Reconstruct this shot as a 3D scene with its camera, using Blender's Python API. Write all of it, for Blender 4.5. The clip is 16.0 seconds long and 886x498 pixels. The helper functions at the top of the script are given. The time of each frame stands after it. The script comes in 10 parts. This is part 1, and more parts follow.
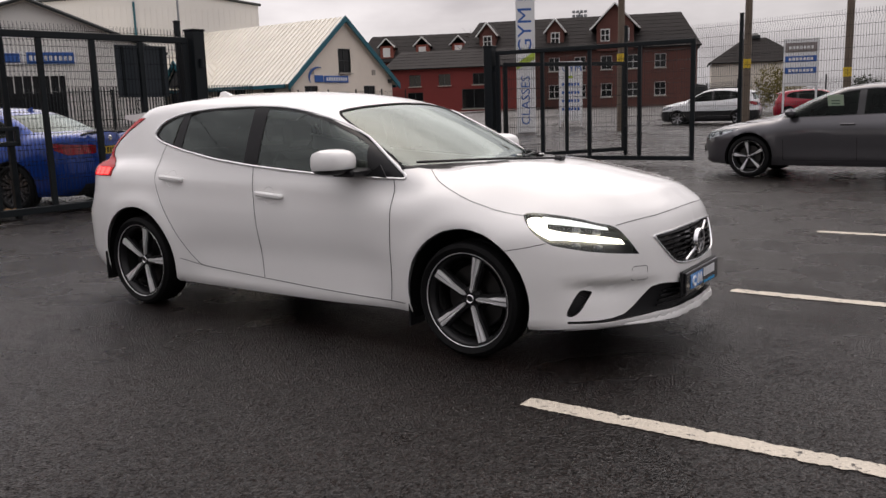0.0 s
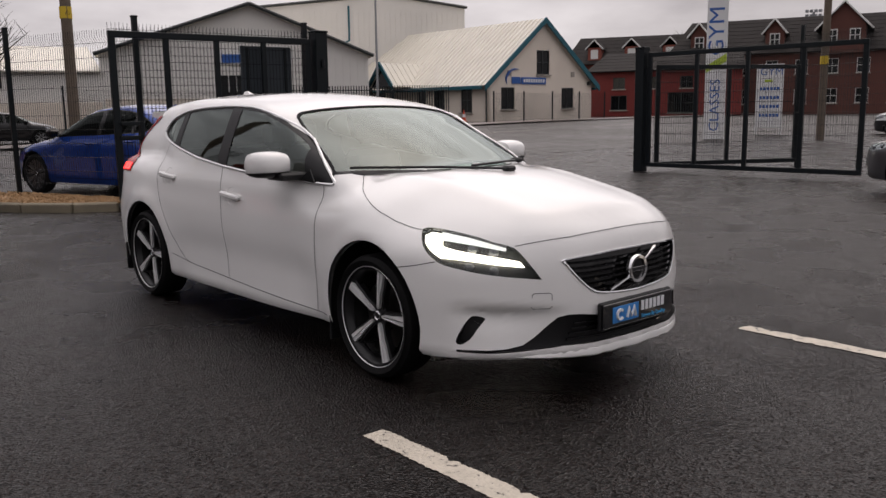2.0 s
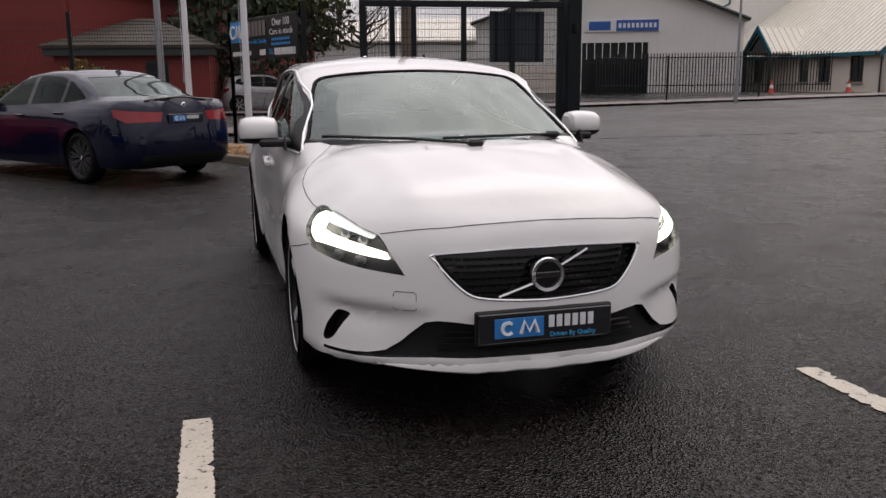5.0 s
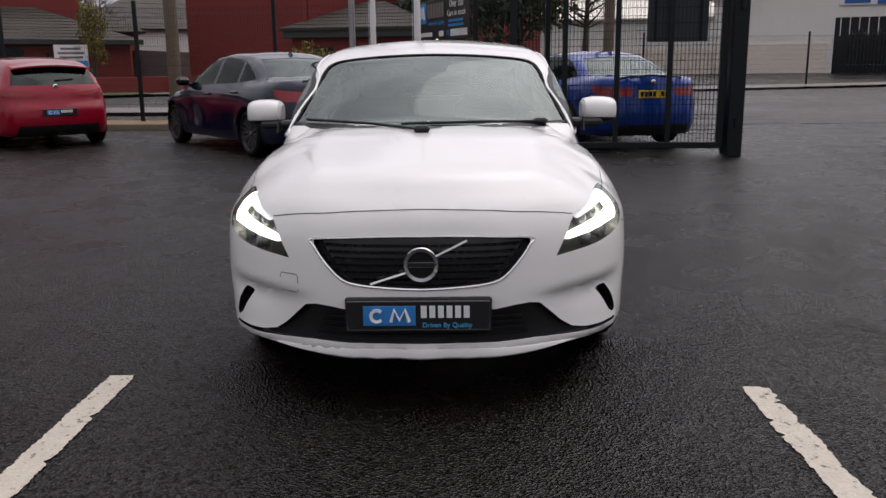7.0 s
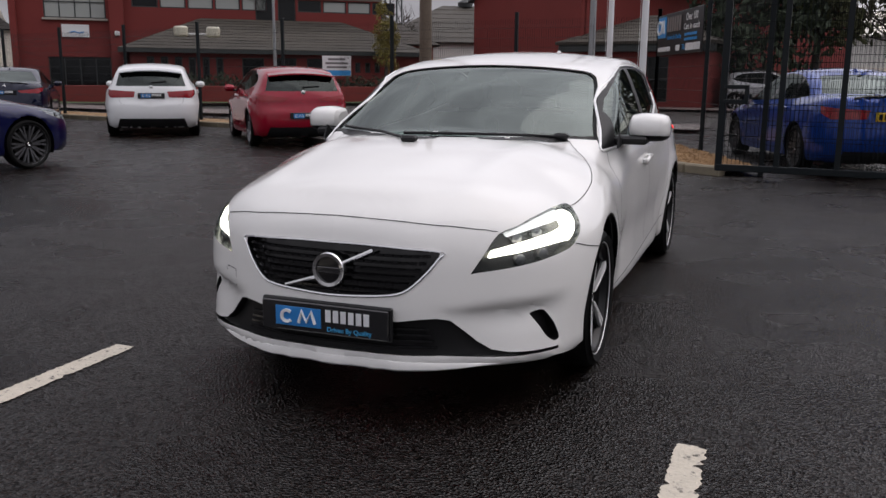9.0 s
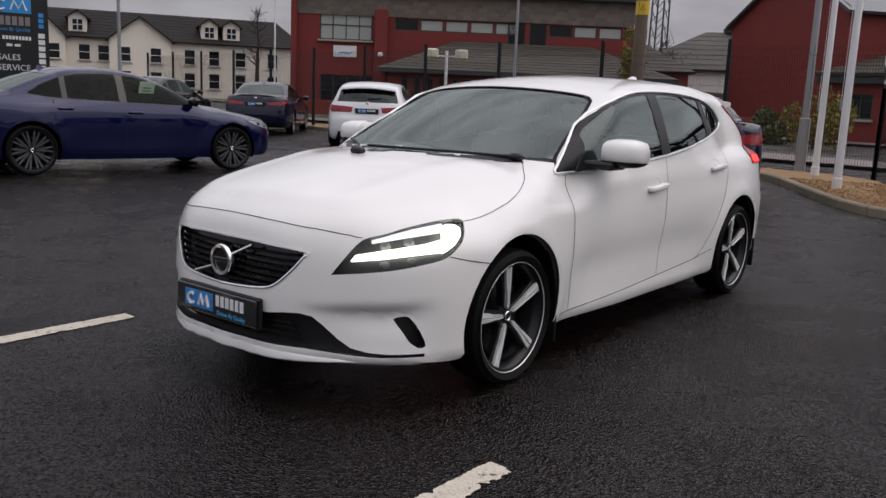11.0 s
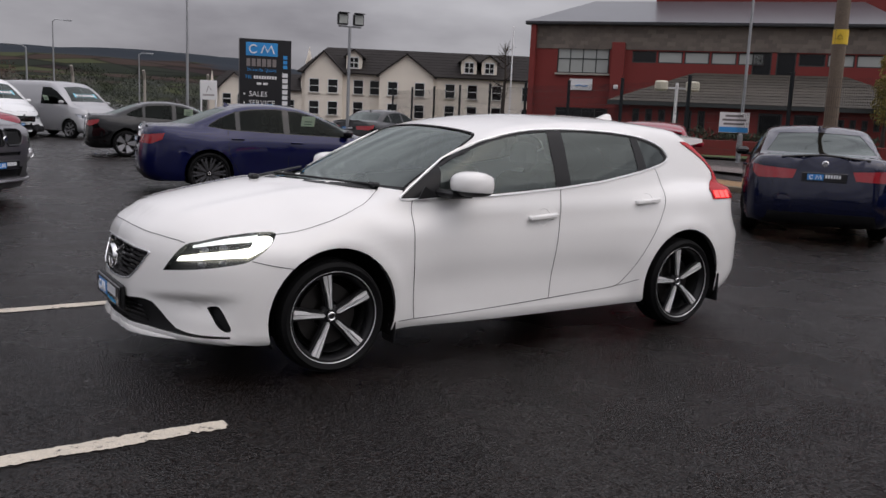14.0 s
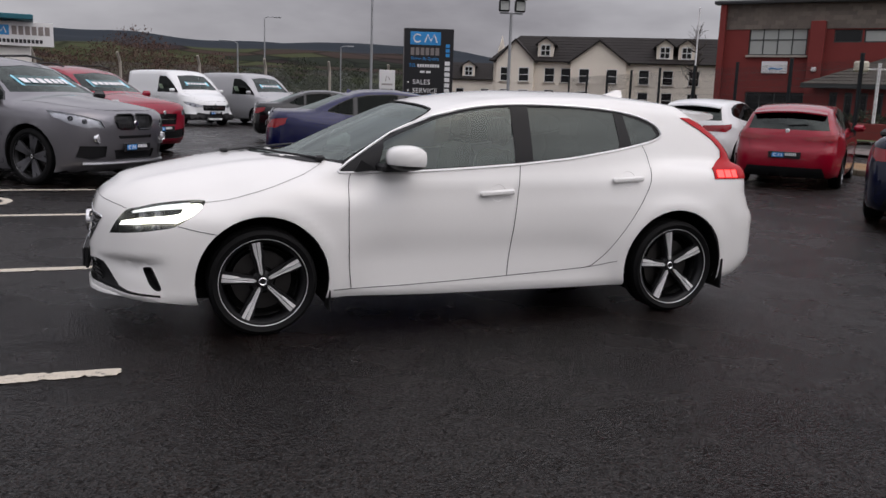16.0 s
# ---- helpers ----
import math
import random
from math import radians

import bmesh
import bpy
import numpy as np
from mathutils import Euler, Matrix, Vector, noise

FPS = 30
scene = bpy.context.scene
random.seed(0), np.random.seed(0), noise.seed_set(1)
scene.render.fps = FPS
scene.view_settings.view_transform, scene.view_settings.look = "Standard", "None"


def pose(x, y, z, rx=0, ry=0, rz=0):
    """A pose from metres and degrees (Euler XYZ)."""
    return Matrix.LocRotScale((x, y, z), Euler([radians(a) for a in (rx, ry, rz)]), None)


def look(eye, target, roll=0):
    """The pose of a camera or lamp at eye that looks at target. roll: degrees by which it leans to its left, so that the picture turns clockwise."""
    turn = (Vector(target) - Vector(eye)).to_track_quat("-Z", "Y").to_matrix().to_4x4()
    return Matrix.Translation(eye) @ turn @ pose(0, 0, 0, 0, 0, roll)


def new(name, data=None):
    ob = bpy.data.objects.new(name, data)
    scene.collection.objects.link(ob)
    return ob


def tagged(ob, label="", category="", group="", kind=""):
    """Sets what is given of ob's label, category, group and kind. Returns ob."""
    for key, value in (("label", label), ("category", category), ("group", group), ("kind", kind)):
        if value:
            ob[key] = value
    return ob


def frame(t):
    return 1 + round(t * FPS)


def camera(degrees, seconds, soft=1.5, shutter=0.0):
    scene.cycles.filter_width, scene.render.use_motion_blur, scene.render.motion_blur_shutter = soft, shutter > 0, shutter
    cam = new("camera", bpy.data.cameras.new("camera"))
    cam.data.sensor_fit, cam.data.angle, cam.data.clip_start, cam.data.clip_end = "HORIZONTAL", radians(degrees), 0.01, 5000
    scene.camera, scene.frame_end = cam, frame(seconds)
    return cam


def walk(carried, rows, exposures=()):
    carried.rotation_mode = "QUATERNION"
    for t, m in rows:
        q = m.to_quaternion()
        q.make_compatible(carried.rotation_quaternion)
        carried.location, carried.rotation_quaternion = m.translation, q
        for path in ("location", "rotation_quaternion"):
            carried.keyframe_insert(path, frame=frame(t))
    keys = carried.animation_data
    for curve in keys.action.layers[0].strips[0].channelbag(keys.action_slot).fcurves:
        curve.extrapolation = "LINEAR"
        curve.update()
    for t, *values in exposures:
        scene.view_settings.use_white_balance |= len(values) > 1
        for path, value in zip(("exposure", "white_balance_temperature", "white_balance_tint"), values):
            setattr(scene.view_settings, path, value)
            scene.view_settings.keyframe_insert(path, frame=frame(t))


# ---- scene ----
cam = camera(55.3, 16.0)
EXPOSURES = [(0, 0.52, 6900, 14), (1, 0.42, 6900, 14), (2, 0.24, 6900, 15), (4.2, 0.26, 6850, 15), (7, 0.28, 6600, 14), (10, 0.29, 6500, 13), (13, 0.28, 6500, 13), (16, 0.36, 6500, 13)]
PATH = [
    (0, (3.631, -4.37, 1.303), (2.508, -2.75, 0.963), -1.8),
    (0.5, (3.837, -4.026, 1.285), (2.628, -2.471, 0.941), -1.7),
    (1, (4.048, -3.762, 1.285), (2.74, -2.286, 0.954), -1.9),
    (1.5, (4.345, -3.495, 1.293), (2.914, -2.137, 0.961), -1.3),
    (2, (4.528, -3.174, 1.281), (3.041, -1.877, 0.956), -0.8),
    (2.5, (4.765, -2.856, 1.269), (3.204, -1.644, 0.964), -0.9),
    (3, (4.914, -2.54, 1.263), (3.279, -1.432, 0.944), -0.9),
    (3.5, (4.923, -2.164, 1.256), (3.226, -1.165, 0.904), -0.7),
    (4, (5.003, -1.784, 1.237), (3.197, -1.003, 0.879), -1.3),
    (4.2, (5.013, -1.654, 1.229), (3.184, -0.93, 0.868), -1.2),
    (6.3, (5.131, -0.327, 1.268), (3.184, -0.169, 0.839), -0.4),
    (6.5, (5.153, -0.185, 1.257), (3.203, -0.088, 0.826), -0.6),
    (7, (5.207, 0.122, 1.26), (3.254, 0.094, 0.831), -0.6),
    (7.5, (5.143, 0.493, 1.241), (3.186, 0.302, 0.872), -0.6),
    (8, (5.134, 0.848, 1.238), (3.208, 0.46, 0.869), -0.8),
    (8.5, (5.082, 1.167, 1.241), (3.212, 0.581, 0.844), -0.3),
    (9, (4.915, 1.446, 1.241), (3.079, 0.758, 0.844), 0.5),
    (9.5, (4.857, 1.799, 1.231), (3.074, 0.977, 0.849), 0.4),
    (10, (4.769, 2.107, 1.229), (3.054, 1.145, 0.867), 0.7),
    (10.2, (4.672, 2.245, 1.234), (2.988, 1.227, 0.877), 1.2),
    (12.3, (4.075, 3.705, 1.328), (2.718, 2.283, 0.956), 2.3),
    (12.5, (4.04, 3.841, 1.353), (2.702, 2.402, 0.983), 2.2),
    (13, (3.818, 4.126, 1.349), (2.531, 2.636, 0.997), 1.9),
    (13.5, (3.536, 4.389, 1.371), (2.331, 2.827, 1.045), 1.9),
    (14, (3.25, 4.744, 1.379), (2.156, 3.099, 1.066), 2.5),
    (14.5, (2.927, 4.923, 1.358), (1.941, 3.212, 1.044), 2.5),
    (15, (2.604, 5.099, 1.359), (1.726, 3.33, 1.044), 2.4),
    (15.5, (2.298, 5.354, 1.371), (1.537, 3.532, 1.052), 1.9),
    (16, (1.942, 5.47, 1.355), (1.272, 3.619, 0.999), 1.9),
]
walk(cam, [(t, look(eye, target, roll)) for t, eye, target, roll in PATH], EXPOSURES)

# ---------- sky and light: overcast, wet afternoon ----------
world = bpy.data.worlds.new("overcast_sky")
scene.world = world
world.use_nodes = True
wn, wl = world.node_tree.nodes, world.node_tree.links
wn.clear()
w_out, w_bg = wn.new("ShaderNodeOutputWorld"), wn.new("ShaderNodeBackground")
w_sky = wn.new("ShaderNodeTexSky")
w_sky.sky_type, w_sky.sun_disc = "NISHITA", False
w_sky.sun_elevation, w_sky.sun_rotation = radians(56), radians(330)
w_sky.dust_density, w_sky.air_density = 6.0, 1.0
# the cloud cover: a soft grey layer over the clear sky, as even cloud lets through
w_geo, w_noise, w_map = wn.new("ShaderNodeTexCoord"), wn.new("ShaderNodeTexNoise"), wn.new("ShaderNodeMapping")
w_map.inputs["Scale"].default_value = (1.6, 1.6, 5.0)
w_noise.inputs["Scale"].default_value, w_noise.inputs["Detail"].default_value = 2.4, 6.0
w_ramp, w_mix = wn.new("ShaderNodeValToRGB"), wn.new("ShaderNodeMixRGB")
w_ramp.color_ramp.elements[0].position, w_ramp.color_ramp.elements[1].position = 0.32, 0.72
w_ramp.color_ramp.elements[0].color = (3.1, 3.05, 3.3, 1)
w_ramp.color_ramp.elements[1].color = (6.1, 6.1, 6.4, 1)
w_mix.inputs[0].default_value = 0.93
wl.new(w_geo.outputs["Generated"], w_map.inputs[0])
wl.new(w_map.outputs[0], w_noise.inputs["Vector"])
wl.new(w_noise.outputs["Fac"], w_ramp.inputs[0])
wl.new(w_sky.outputs[0], w_mix.inputs[1])
wl.new(w_ramp.outputs[0], w_mix.inputs[2])
# an overcast sky is about three times as bright overhead as at the horizon, and here the cloud is thinner to the north-west
w_sep = wn.new("ShaderNodeSeparateXYZ")
wl.new(w_geo.outputs["Generated"], w_sep.inputs[0])


def w_math(op, a, b=None, c=None):
    k = wn.new("ShaderNodeMath")
    k.operation = op
    for i, v in enumerate((a, b, c)):
        if v is None:
            continue
        if isinstance(v, (int, float)):
            k.inputs[i].default_value = v
        else:
            wl.new(v, k.inputs[i])
    return k.outputs[0]


up = w_math("MAXIMUM", w_sep.outputs["Z"], 0.0)
facing = w_math("MAXIMUM", w_math("ADD", w_math("MULTIPLY", w_sep.outputs["X"], -0.87), w_math("MULTIPLY", w_sep.outputs["Y"], 0.50)), 0.0)
side_light = w_math("MULTIPLY", w_math("POWER", facing, 2.5), w_math("MULTIPLY_ADD", up, 1.6, 0.36))
level = w_math("ADD", w_math("ADD", side_light, 0.46), w_math("MULTIPLY", up, 1.38))
w_lvl = wn.new("ShaderNodeVectorMath")
w_lvl.operation = "SCALE"
wl.new(w_mix.outputs[0], w_lvl.inputs[0])
wl.new(level, w_lvl.inputs["Scale"])
wl.new(w_lvl.outputs[0], w_bg.inputs[0])
wl.new(w_bg.outputs[0], w_out.inputs[0])
w_bg.inputs[1].default_value = 0.115
sun = new("sun", bpy.data.lights.new("sun", "SUN"))
sun.data.energy, sun.data.angle, sun.data.color = 0.5, radians(75), (1.0, 0.97, 0.93)
sun.matrix_basis = look((-8, 14, 24), (0, 0, 0))

# ---------- materials ----------
def mat(name, color, rough=0.5, metal=0.0, vary=0.0, scale=4.0, fine=0.0, fine_scale=60.0, bump=0.0, coat=0.0, emit=0.0, spec=0.5, island=0.0):
    """A surface with stains at one scale, grain at another, and fine relief."""
    m = bpy.data.materials.new(name)
    m.use_nodes = True
    nt = m.node_tree
    b = nt.nodes["Principled BSDF"]
    b.inputs["Base Color"].default_value = (*color, 1)
    b.inputs["Roughness"].default_value, b.inputs["Metallic"].default_value = rough, metal
    b.inputs["Coat Weight"].default_value, b.inputs["Coat Roughness"].default_value = coat, 0.04
    b.inputs["Specular IOR Level"].default_value = spec
    if emit:
        b.inputs["Emission Color"].default_value, b.inputs["Emission Strength"].default_value = (*color, 1), emit
    if vary or fine or bump or island:
        tc = nt.nodes.new("ShaderNodeTexCoord")
        big, small = nt.nodes.new("ShaderNodeTexNoise"), nt.nodes.new("ShaderNodeTexNoise")
        big.inputs["Scale"].default_value, big.inputs["Detail"].default_value = scale, 6
        small.inputs["Scale"].default_value, small.inputs["Detail"].default_value = fine_scale, 3
        for n in (big, small):
            nt.links.new(tc.outputs["Object"], n.inputs["Vector"])
        ma = nt.nodes.new("ShaderNodeMath")
        ma.operation = "MULTIPLY_ADD"
        ma.inputs[1].default_value, ma.inputs[2].default_value = 2 * vary, 1 - vary
        nt.links.new(big.outputs["Fac"], ma.inputs[0])
        mb_ = nt.nodes.new("ShaderNodeMath")
        mb_.operation = "MULTIPLY_ADD"
        mb_.inputs[1].default_value, mb_.inputs[2].default_value = 2 * fine, -fine
        nt.links.new(small.outputs["Fac"], mb_.inputs[0])
        add = nt.nodes.new("ShaderNodeMath")
        nt.links.new(ma.outputs[0], add.inputs[0])
        nt.links.new(mb_.outputs[0], add.inputs[1])
        last = add
        if island:
            oi = nt.nodes.new("ShaderNodeObjectInfo")
            isl = nt.nodes.new("ShaderNodeMath")
            isl.operation = "MULTIPLY_ADD"
            isl.inputs[1].default_value, isl.inputs[2].default_value = 2 * island, -island
            nt.links.new(oi.outputs["Random"], isl.inputs[0])
            last = nt.nodes.new("ShaderNodeMath")
            nt.links.new(add.outputs[0], last.inputs[0])
            nt.links.new(isl.outputs[0], last.inputs[1])
        mul = nt.nodes.new("ShaderNodeVectorMath")
        mul.operation = "SCALE"
        mul.inputs[0].default_value = color
        nt.links.new(last.outputs[0], mul.inputs["Scale"])
        nt.links.new(mul.outputs[0], b.inputs["Base Color"])
        if bump:
            bp = nt.nodes.new("ShaderNodeBump")
            bp.inputs["Strength"].default_value, bp.inputs["Distance"].default_value = bump, 0.02
            nt.links.new(small.outputs["Fac"], bp.inputs["Height"])
            nt.links.new(bp.outputs[0], b.inputs["Normal"])
    return m


def glass(name, tint, ior=1.75):
    m = bpy.data.materials.new(name)
    m.use_nodes = True
    nt = m.node_tree
    nt.nodes.clear()
    out, mix = nt.nodes.new("ShaderNodeOutputMaterial"), nt.nodes.new("ShaderNodeMixShader")
    tr, gl, fr = nt.nodes.new("ShaderNodeBsdfTransparent"), nt.nodes.new("ShaderNodeBsdfGlossy"), nt.nodes.new("ShaderNodeFresnel")
    tr.inputs[0].default_value, gl.inputs["Roughness"].default_value = (*tint, 1), 0.02
    gl.inputs["Color"].default_value = (0.90, 1.0, 0.96, 1)
    fr.inputs[0].default_value = ior
    nt.links.new(fr.outputs[0], mix.inputs[0])
    nt.links.new(tr.outputs[0], mix.inputs[1])
    nt.links.new(gl.outputs[0], mix.inputs[2])
    nt.links.new(mix.outputs[0], out.inputs[0])
    return m


def paint(name, color, flake=0.0, wet=0.03, drops=0.0, coat=1.0):
    """Car paint: coloured base, clear coat, fine rain drops that roughen it."""
    m = mat(name, color, rough=0.32, metal=flake, coat=coat, vary=0.025, scale=1.3, fine=0.02, fine_scale=240, spec=0.05)
    b = m.node_tree.nodes["Principled BSDF"]
    b.inputs["Coat Roughness"].default_value = wet
    if not drops:
        return m
    # rain drops standing on the coat
    nt = m.node_tree
    tc, vor, mr, bp = nt.nodes.new("ShaderNodeTexCoord"), nt.nodes.new("ShaderNodeTexVoronoi"), nt.nodes.new("ShaderNodeMapRange"), nt.nodes.new("ShaderNodeBump")
    vor.inputs["Scale"].default_value = 120.0
    mr.inputs["From Min"].default_value, mr.inputs["From Max"].default_value = 0.10, 0.34
    mr.inputs["To Min"].default_value, mr.inputs["To Max"].default_value = 1.0, 0.0
    bp.inputs["Strength"].default_value, bp.inputs["Distance"].default_value = drops, 0.001
    nt.links.new(tc.outputs["Object"], vor.inputs["Vector"])
    nt.links.new(vor.outputs["Distance"], mr.inputs["Value"])
    nt.links.new(mr.outputs[0], bp.inputs["Height"])
    nt.links.new(bp.outputs[0], b.inputs["Coat Normal"])
    return m


M = {}
M["white"] = paint("white_paint", (0.78, 0.772, 0.757), 0.0, 0.05, 0.10)
M["black_trim"] = mat("black_plastic", (0.010, 0.010, 0.011), rough=0.45, vary=0.15, scale=9, fine=0.1, fine_scale=300, spec=0.3)
M["gloss_black"] = mat("gloss_black", (0.008, 0.008, 0.009), rough=0.08)
M["pillar_black"] = mat("satin_black_pillar", (0.006, 0.006, 0.007), rough=0.38, spec=0.22, vary=0.1)
M["seam"] = mat("seam_rubber", (0.010, 0.010, 0.011), rough=0.8, spec=0.2)
M["chrome"] = mat("chrome", (0.82, 0.82, 0.83), rough=0.09, metal=1.0)
M["bright_strip"] = mat("satin_aluminium_strip", (0.80, 0.80, 0.80), rough=0.28, metal=0.55, vary=0.04, scale=5)
M["alloy"] = mat("bright_turned_alloy", (0.78, 0.78, 0.78), rough=0.30, metal=0.35, vary=0.05, fine=0.05, fine_scale=200)
M["dark_alloy"] = mat("dark_alloy", (0.010, 0.010, 0.011), rough=0.3, vary=0.1, spec=0.3)
M["grey_alloy"] = mat("grey_alloy", (0.13, 0.13, 0.14), rough=0.3, metal=0.7, vary=0.1)
M["silver_alloy"] = mat("silver_alloy", (0.5, 0.5, 0.52), rough=0.3, metal=0.8, vary=0.08)
M["rubber"] = mat("tyre_rubber", (0.006, 0.006, 0.0063), rough=0.65, vary=0.2, scale=6, fine=0.15, fine_scale=90, bump=0.15, spec=0.12)
M["disc"] = mat("brake_disc_steel", (0.06, 0.057, 0.055), rough=0.35, metal=0.9, vary=0.2, scale=15)
M["under"] = mat("underbody_dark", (0.006, 0.006, 0.006), rough=0.85, vary=0.2, spec=0.1)
M["cabin"] = mat("cabin_dark_trim", (0.022, 0.023, 0.025), rough=0.7, vary=0.15, scale=8)
M["headlining"] = mat("pale_cabin_lining", (0.17, 0.17, 0.165), rough=0.85, vary=0.1, scale=6)
M["seat"] = mat("seat_leather_dark", (0.045, 0.045, 0.048), rough=0.5, vary=0.15, scale=10)
M["glass"] = glass("window_glass", (0.40, 0.50, 0.46), 1.68)
M["screen"] = glass("windscreen_glass", (0.42, 0.47, 0.45), 1.95)
M["car_glass"] = glass("dark_window_glass", (0.06, 0.075, 0.07), 1.2)
M["car_screen"] = glass("plain_windscreen_glass", (0.3, 0.34, 0.33), 1.5)
M["lamp_silver"] = mat("bright_lamp_reflector", (0.62, 0.62, 0.64), rough=0.25, metal=0.6, vary=0.3, scale=30)
M["tail_red"] = mat("unlit_tail_lens", (0.26, 0.004, 0.010), rough=0.1, coat=0.5, vary=0.15, scale=20)
M["privacy"] = glass("privacy_glass", (0.04, 0.04, 0.045), 1.56)
M["lens"] = glass("clear_lamp_cover", (0.92, 0.93, 0.95), 1.38)
M["red_lens"] = mat("red_lamp_lens", (0.36, 0.001, 0.005), rough=0.22, coat=0.0, vary=0.1, scale=20, emit=0.04, spec=0.15)
M["red_dark"] = mat("dark_red_lamp", (0.16, 0.01, 0.015), rough=0.1, coat=1.0, vary=0.1, scale=20)
M["red_glow"] = mat("lit_tail_lamp", (1.0, 0.035, 0.03), rough=0.2, emit=2.0)
M["drl"] = mat("lit_daytime_lamp", (1.0, 0.98, 0.84), rough=0.2, emit=3.2)
M["drl_soft"] = mat("lit_lamp_reflector", (0.85, 0.86, 0.84), rough=0.25, emit=0.6)
M["lamp_dark"] = mat("lamp_housing", (0.03, 0.03, 0.03), rough=0.25, metal=0.4)
M["projector"] = mat("lamp_projector", (0.10, 0.10, 0.11), rough=0.2, metal=0.3)
M["plate_black"] = mat("plate_black", (0.012, 0.012, 0.014), rough=0.22, coat=0.6)
M["plate_blue"] = mat("plate_blue", (0.03, 0.21, 0.55), rough=0.3)
M["plate_white"] = mat("plate_white", (0.75, 0.76, 0.78), rough=0.4)
M["plate_yellow"] = mat("plate_yellow", (0.72, 0.5, 0.03), rough=0.4)
M["sky_text"] = mat("light_blue_print", (0.06, 0.4, 0.75), rough=0.4)

# ---------- mesh tools ----------
class MB:
    """Collects vertices and faces for one mesh."""

    def __init__(self):
        self.v, self.f = [], []

    def add(self, verts, faces, m=None):
        k = len(self.v)
        self.v += [tuple(m @ Vector(p)) if m else tuple(p) for p in verts]
        self.f += [tuple(i + k for i in f) for f in faces]
        return self

    def box(self, c, s, b=0.0, m=None):
        """A box of centre c and size s, with edges chamfered by b."""
        h = [x / 2 for x in s]
        b = min(b, min(h) * 0.95)
        if b <= 0:
            vs = [(c[0] + i * h[0], c[1] + j * h[1], c[2] + k * h[2]) for i in (-1, 1) for j in (-1, 1) for k in (-1, 1)]
            return self.add(vs, [(0, 1, 3, 2), (4, 6, 7, 5), (0, 4, 5, 1), (2, 3, 7, 6), (0, 2, 6, 4), (1, 5, 7, 3)], m)
        vs, idx = [], {}
        for i in (-1, 1):
            for j in (-1, 1):
                for k in (-1, 1):
                    for a in range(3):
                        d = [h[n] - (0 if n == a else b) for n in range(3)]
                        idx[i, j, k, a] = len(vs)
                        vs.append((c[0] + i * d[0], c[1] + j * d[1], c[2] + k * d[2]))
        fs = []
        for a in range(3):
            p, q = (a + 1) % 3, (a + 2) % 3
            for s_ in (-1, 1):
                loop = []
                for u, w in ((-1, -1), (1, -1), (1, 1), (-1, 1)):
                    key = [0, 0, 0]
                    key[a], key[p], key[q] = s_, u, w
                    loop.append(idx[(*key, a)])
                fs.append(tuple(loop if s_ > 0 else loop[::-1]))
            for u in (-1, 1):
                for w in (-1, 1):
                    lo, hi = [0, 0, 0], [0, 0, 0]
                    lo[a], hi[a] = -1, 1
                    lo[p] = hi[p] = u
                    lo[q] = hi[q] = w
                    loop = [idx[(*lo, p)], idx[(*hi, p)], idx[(*hi, q)], idx[(*lo, q)]]
                    fs.append(tuple(loop if u * w < 0 else loop[::-1]))
        for i in (-1, 1):
            for j in (-1, 1):
                for k in (-1, 1):
                    loop = [idx[i, j, k, a] for a in range(3)]
                    fs.append(tuple(loop if i * j * k > 0 else loop[::-1]))
        return self.add(vs, fs, m)

    def tube(self, pts, r, n=8, cap=True, m=None):
        """A round bar along points; r may change from point to point."""
        pts = [Vector(p) for p in pts]
        rs = r if isinstance(r, (list, tuple)) else [r] * len(pts)
        vs, fs, side = [], [], None
        for i, p in enumerate(pts):
            d = (pts[min(i + 1, len(pts) - 1)] - pts[max(i - 1, 0)]).normalized()
            if side is None:
                side = d.orthogonal().normalized()
            side = (side - d * side.dot(d)).normalized()
            up = d.cross(side)
            for k in range(n):
                a = 2 * math.pi * k / n
                vs.append(p + (side * math.cos(a) + up * math.sin(a)) * rs[i])
        for i in range(len(pts) - 1):
            for k in range(n):
                a, b = i * n + k, i * n + (k + 1) % n
                fs.append((a, b, b + n, a + n))
        if cap:
            fs.append(tuple(range(n))[::-1])
            fs.append(tuple(range((len(pts) - 1) * n, len(pts) * n)))
        return self.add(vs, fs, m)

    def lathe(self, prof, n=32, m=None):
        """Turns a profile of (radius, height) round the z axis."""
        vs, fs = [], []
        for r, z in prof:
            for k in range(n):
                a = 2 * math.pi * k / n
                vs.append((r * math.cos(a), r * math.sin(a), z))
        for i in range(len(prof) - 1):
            for k in range(n):
                a, b = i * n + k, i * n + (k + 1) % n
                fs.append((a, b, b + n, a + n))
        return self.add(vs, fs, m)

    def prism(self, poly, z0, z1, m=None):
        """A flat outline (x, y), extruded from z0 to z1."""
        n = len(poly)
        vs = [(x, y, z0) for x, y in poly] + [(x, y, z1) for x, y in poly]
        fs = [tuple(range(n))[::-1], tuple(range(n, 2 * n))] + [(k, (k + 1) % n, (k + 1) % n + n, k + n) for k in range(n)]
        return self.add(vs, fs, m)

    def quad(self, a, b, c, d, m=None):
        return self.add([a, b, c, d], [(0, 1, 2, 3)], m)

    def mesh(self, name, smooth=False):
        me = bpy.data.meshes.new(name)
        me.from_pydata(self.v, [], self.f)
        if smooth:
            me.shade_smooth()
            me.set_sharp_from_angle(angle=radians(38))
        me.update()
        return me


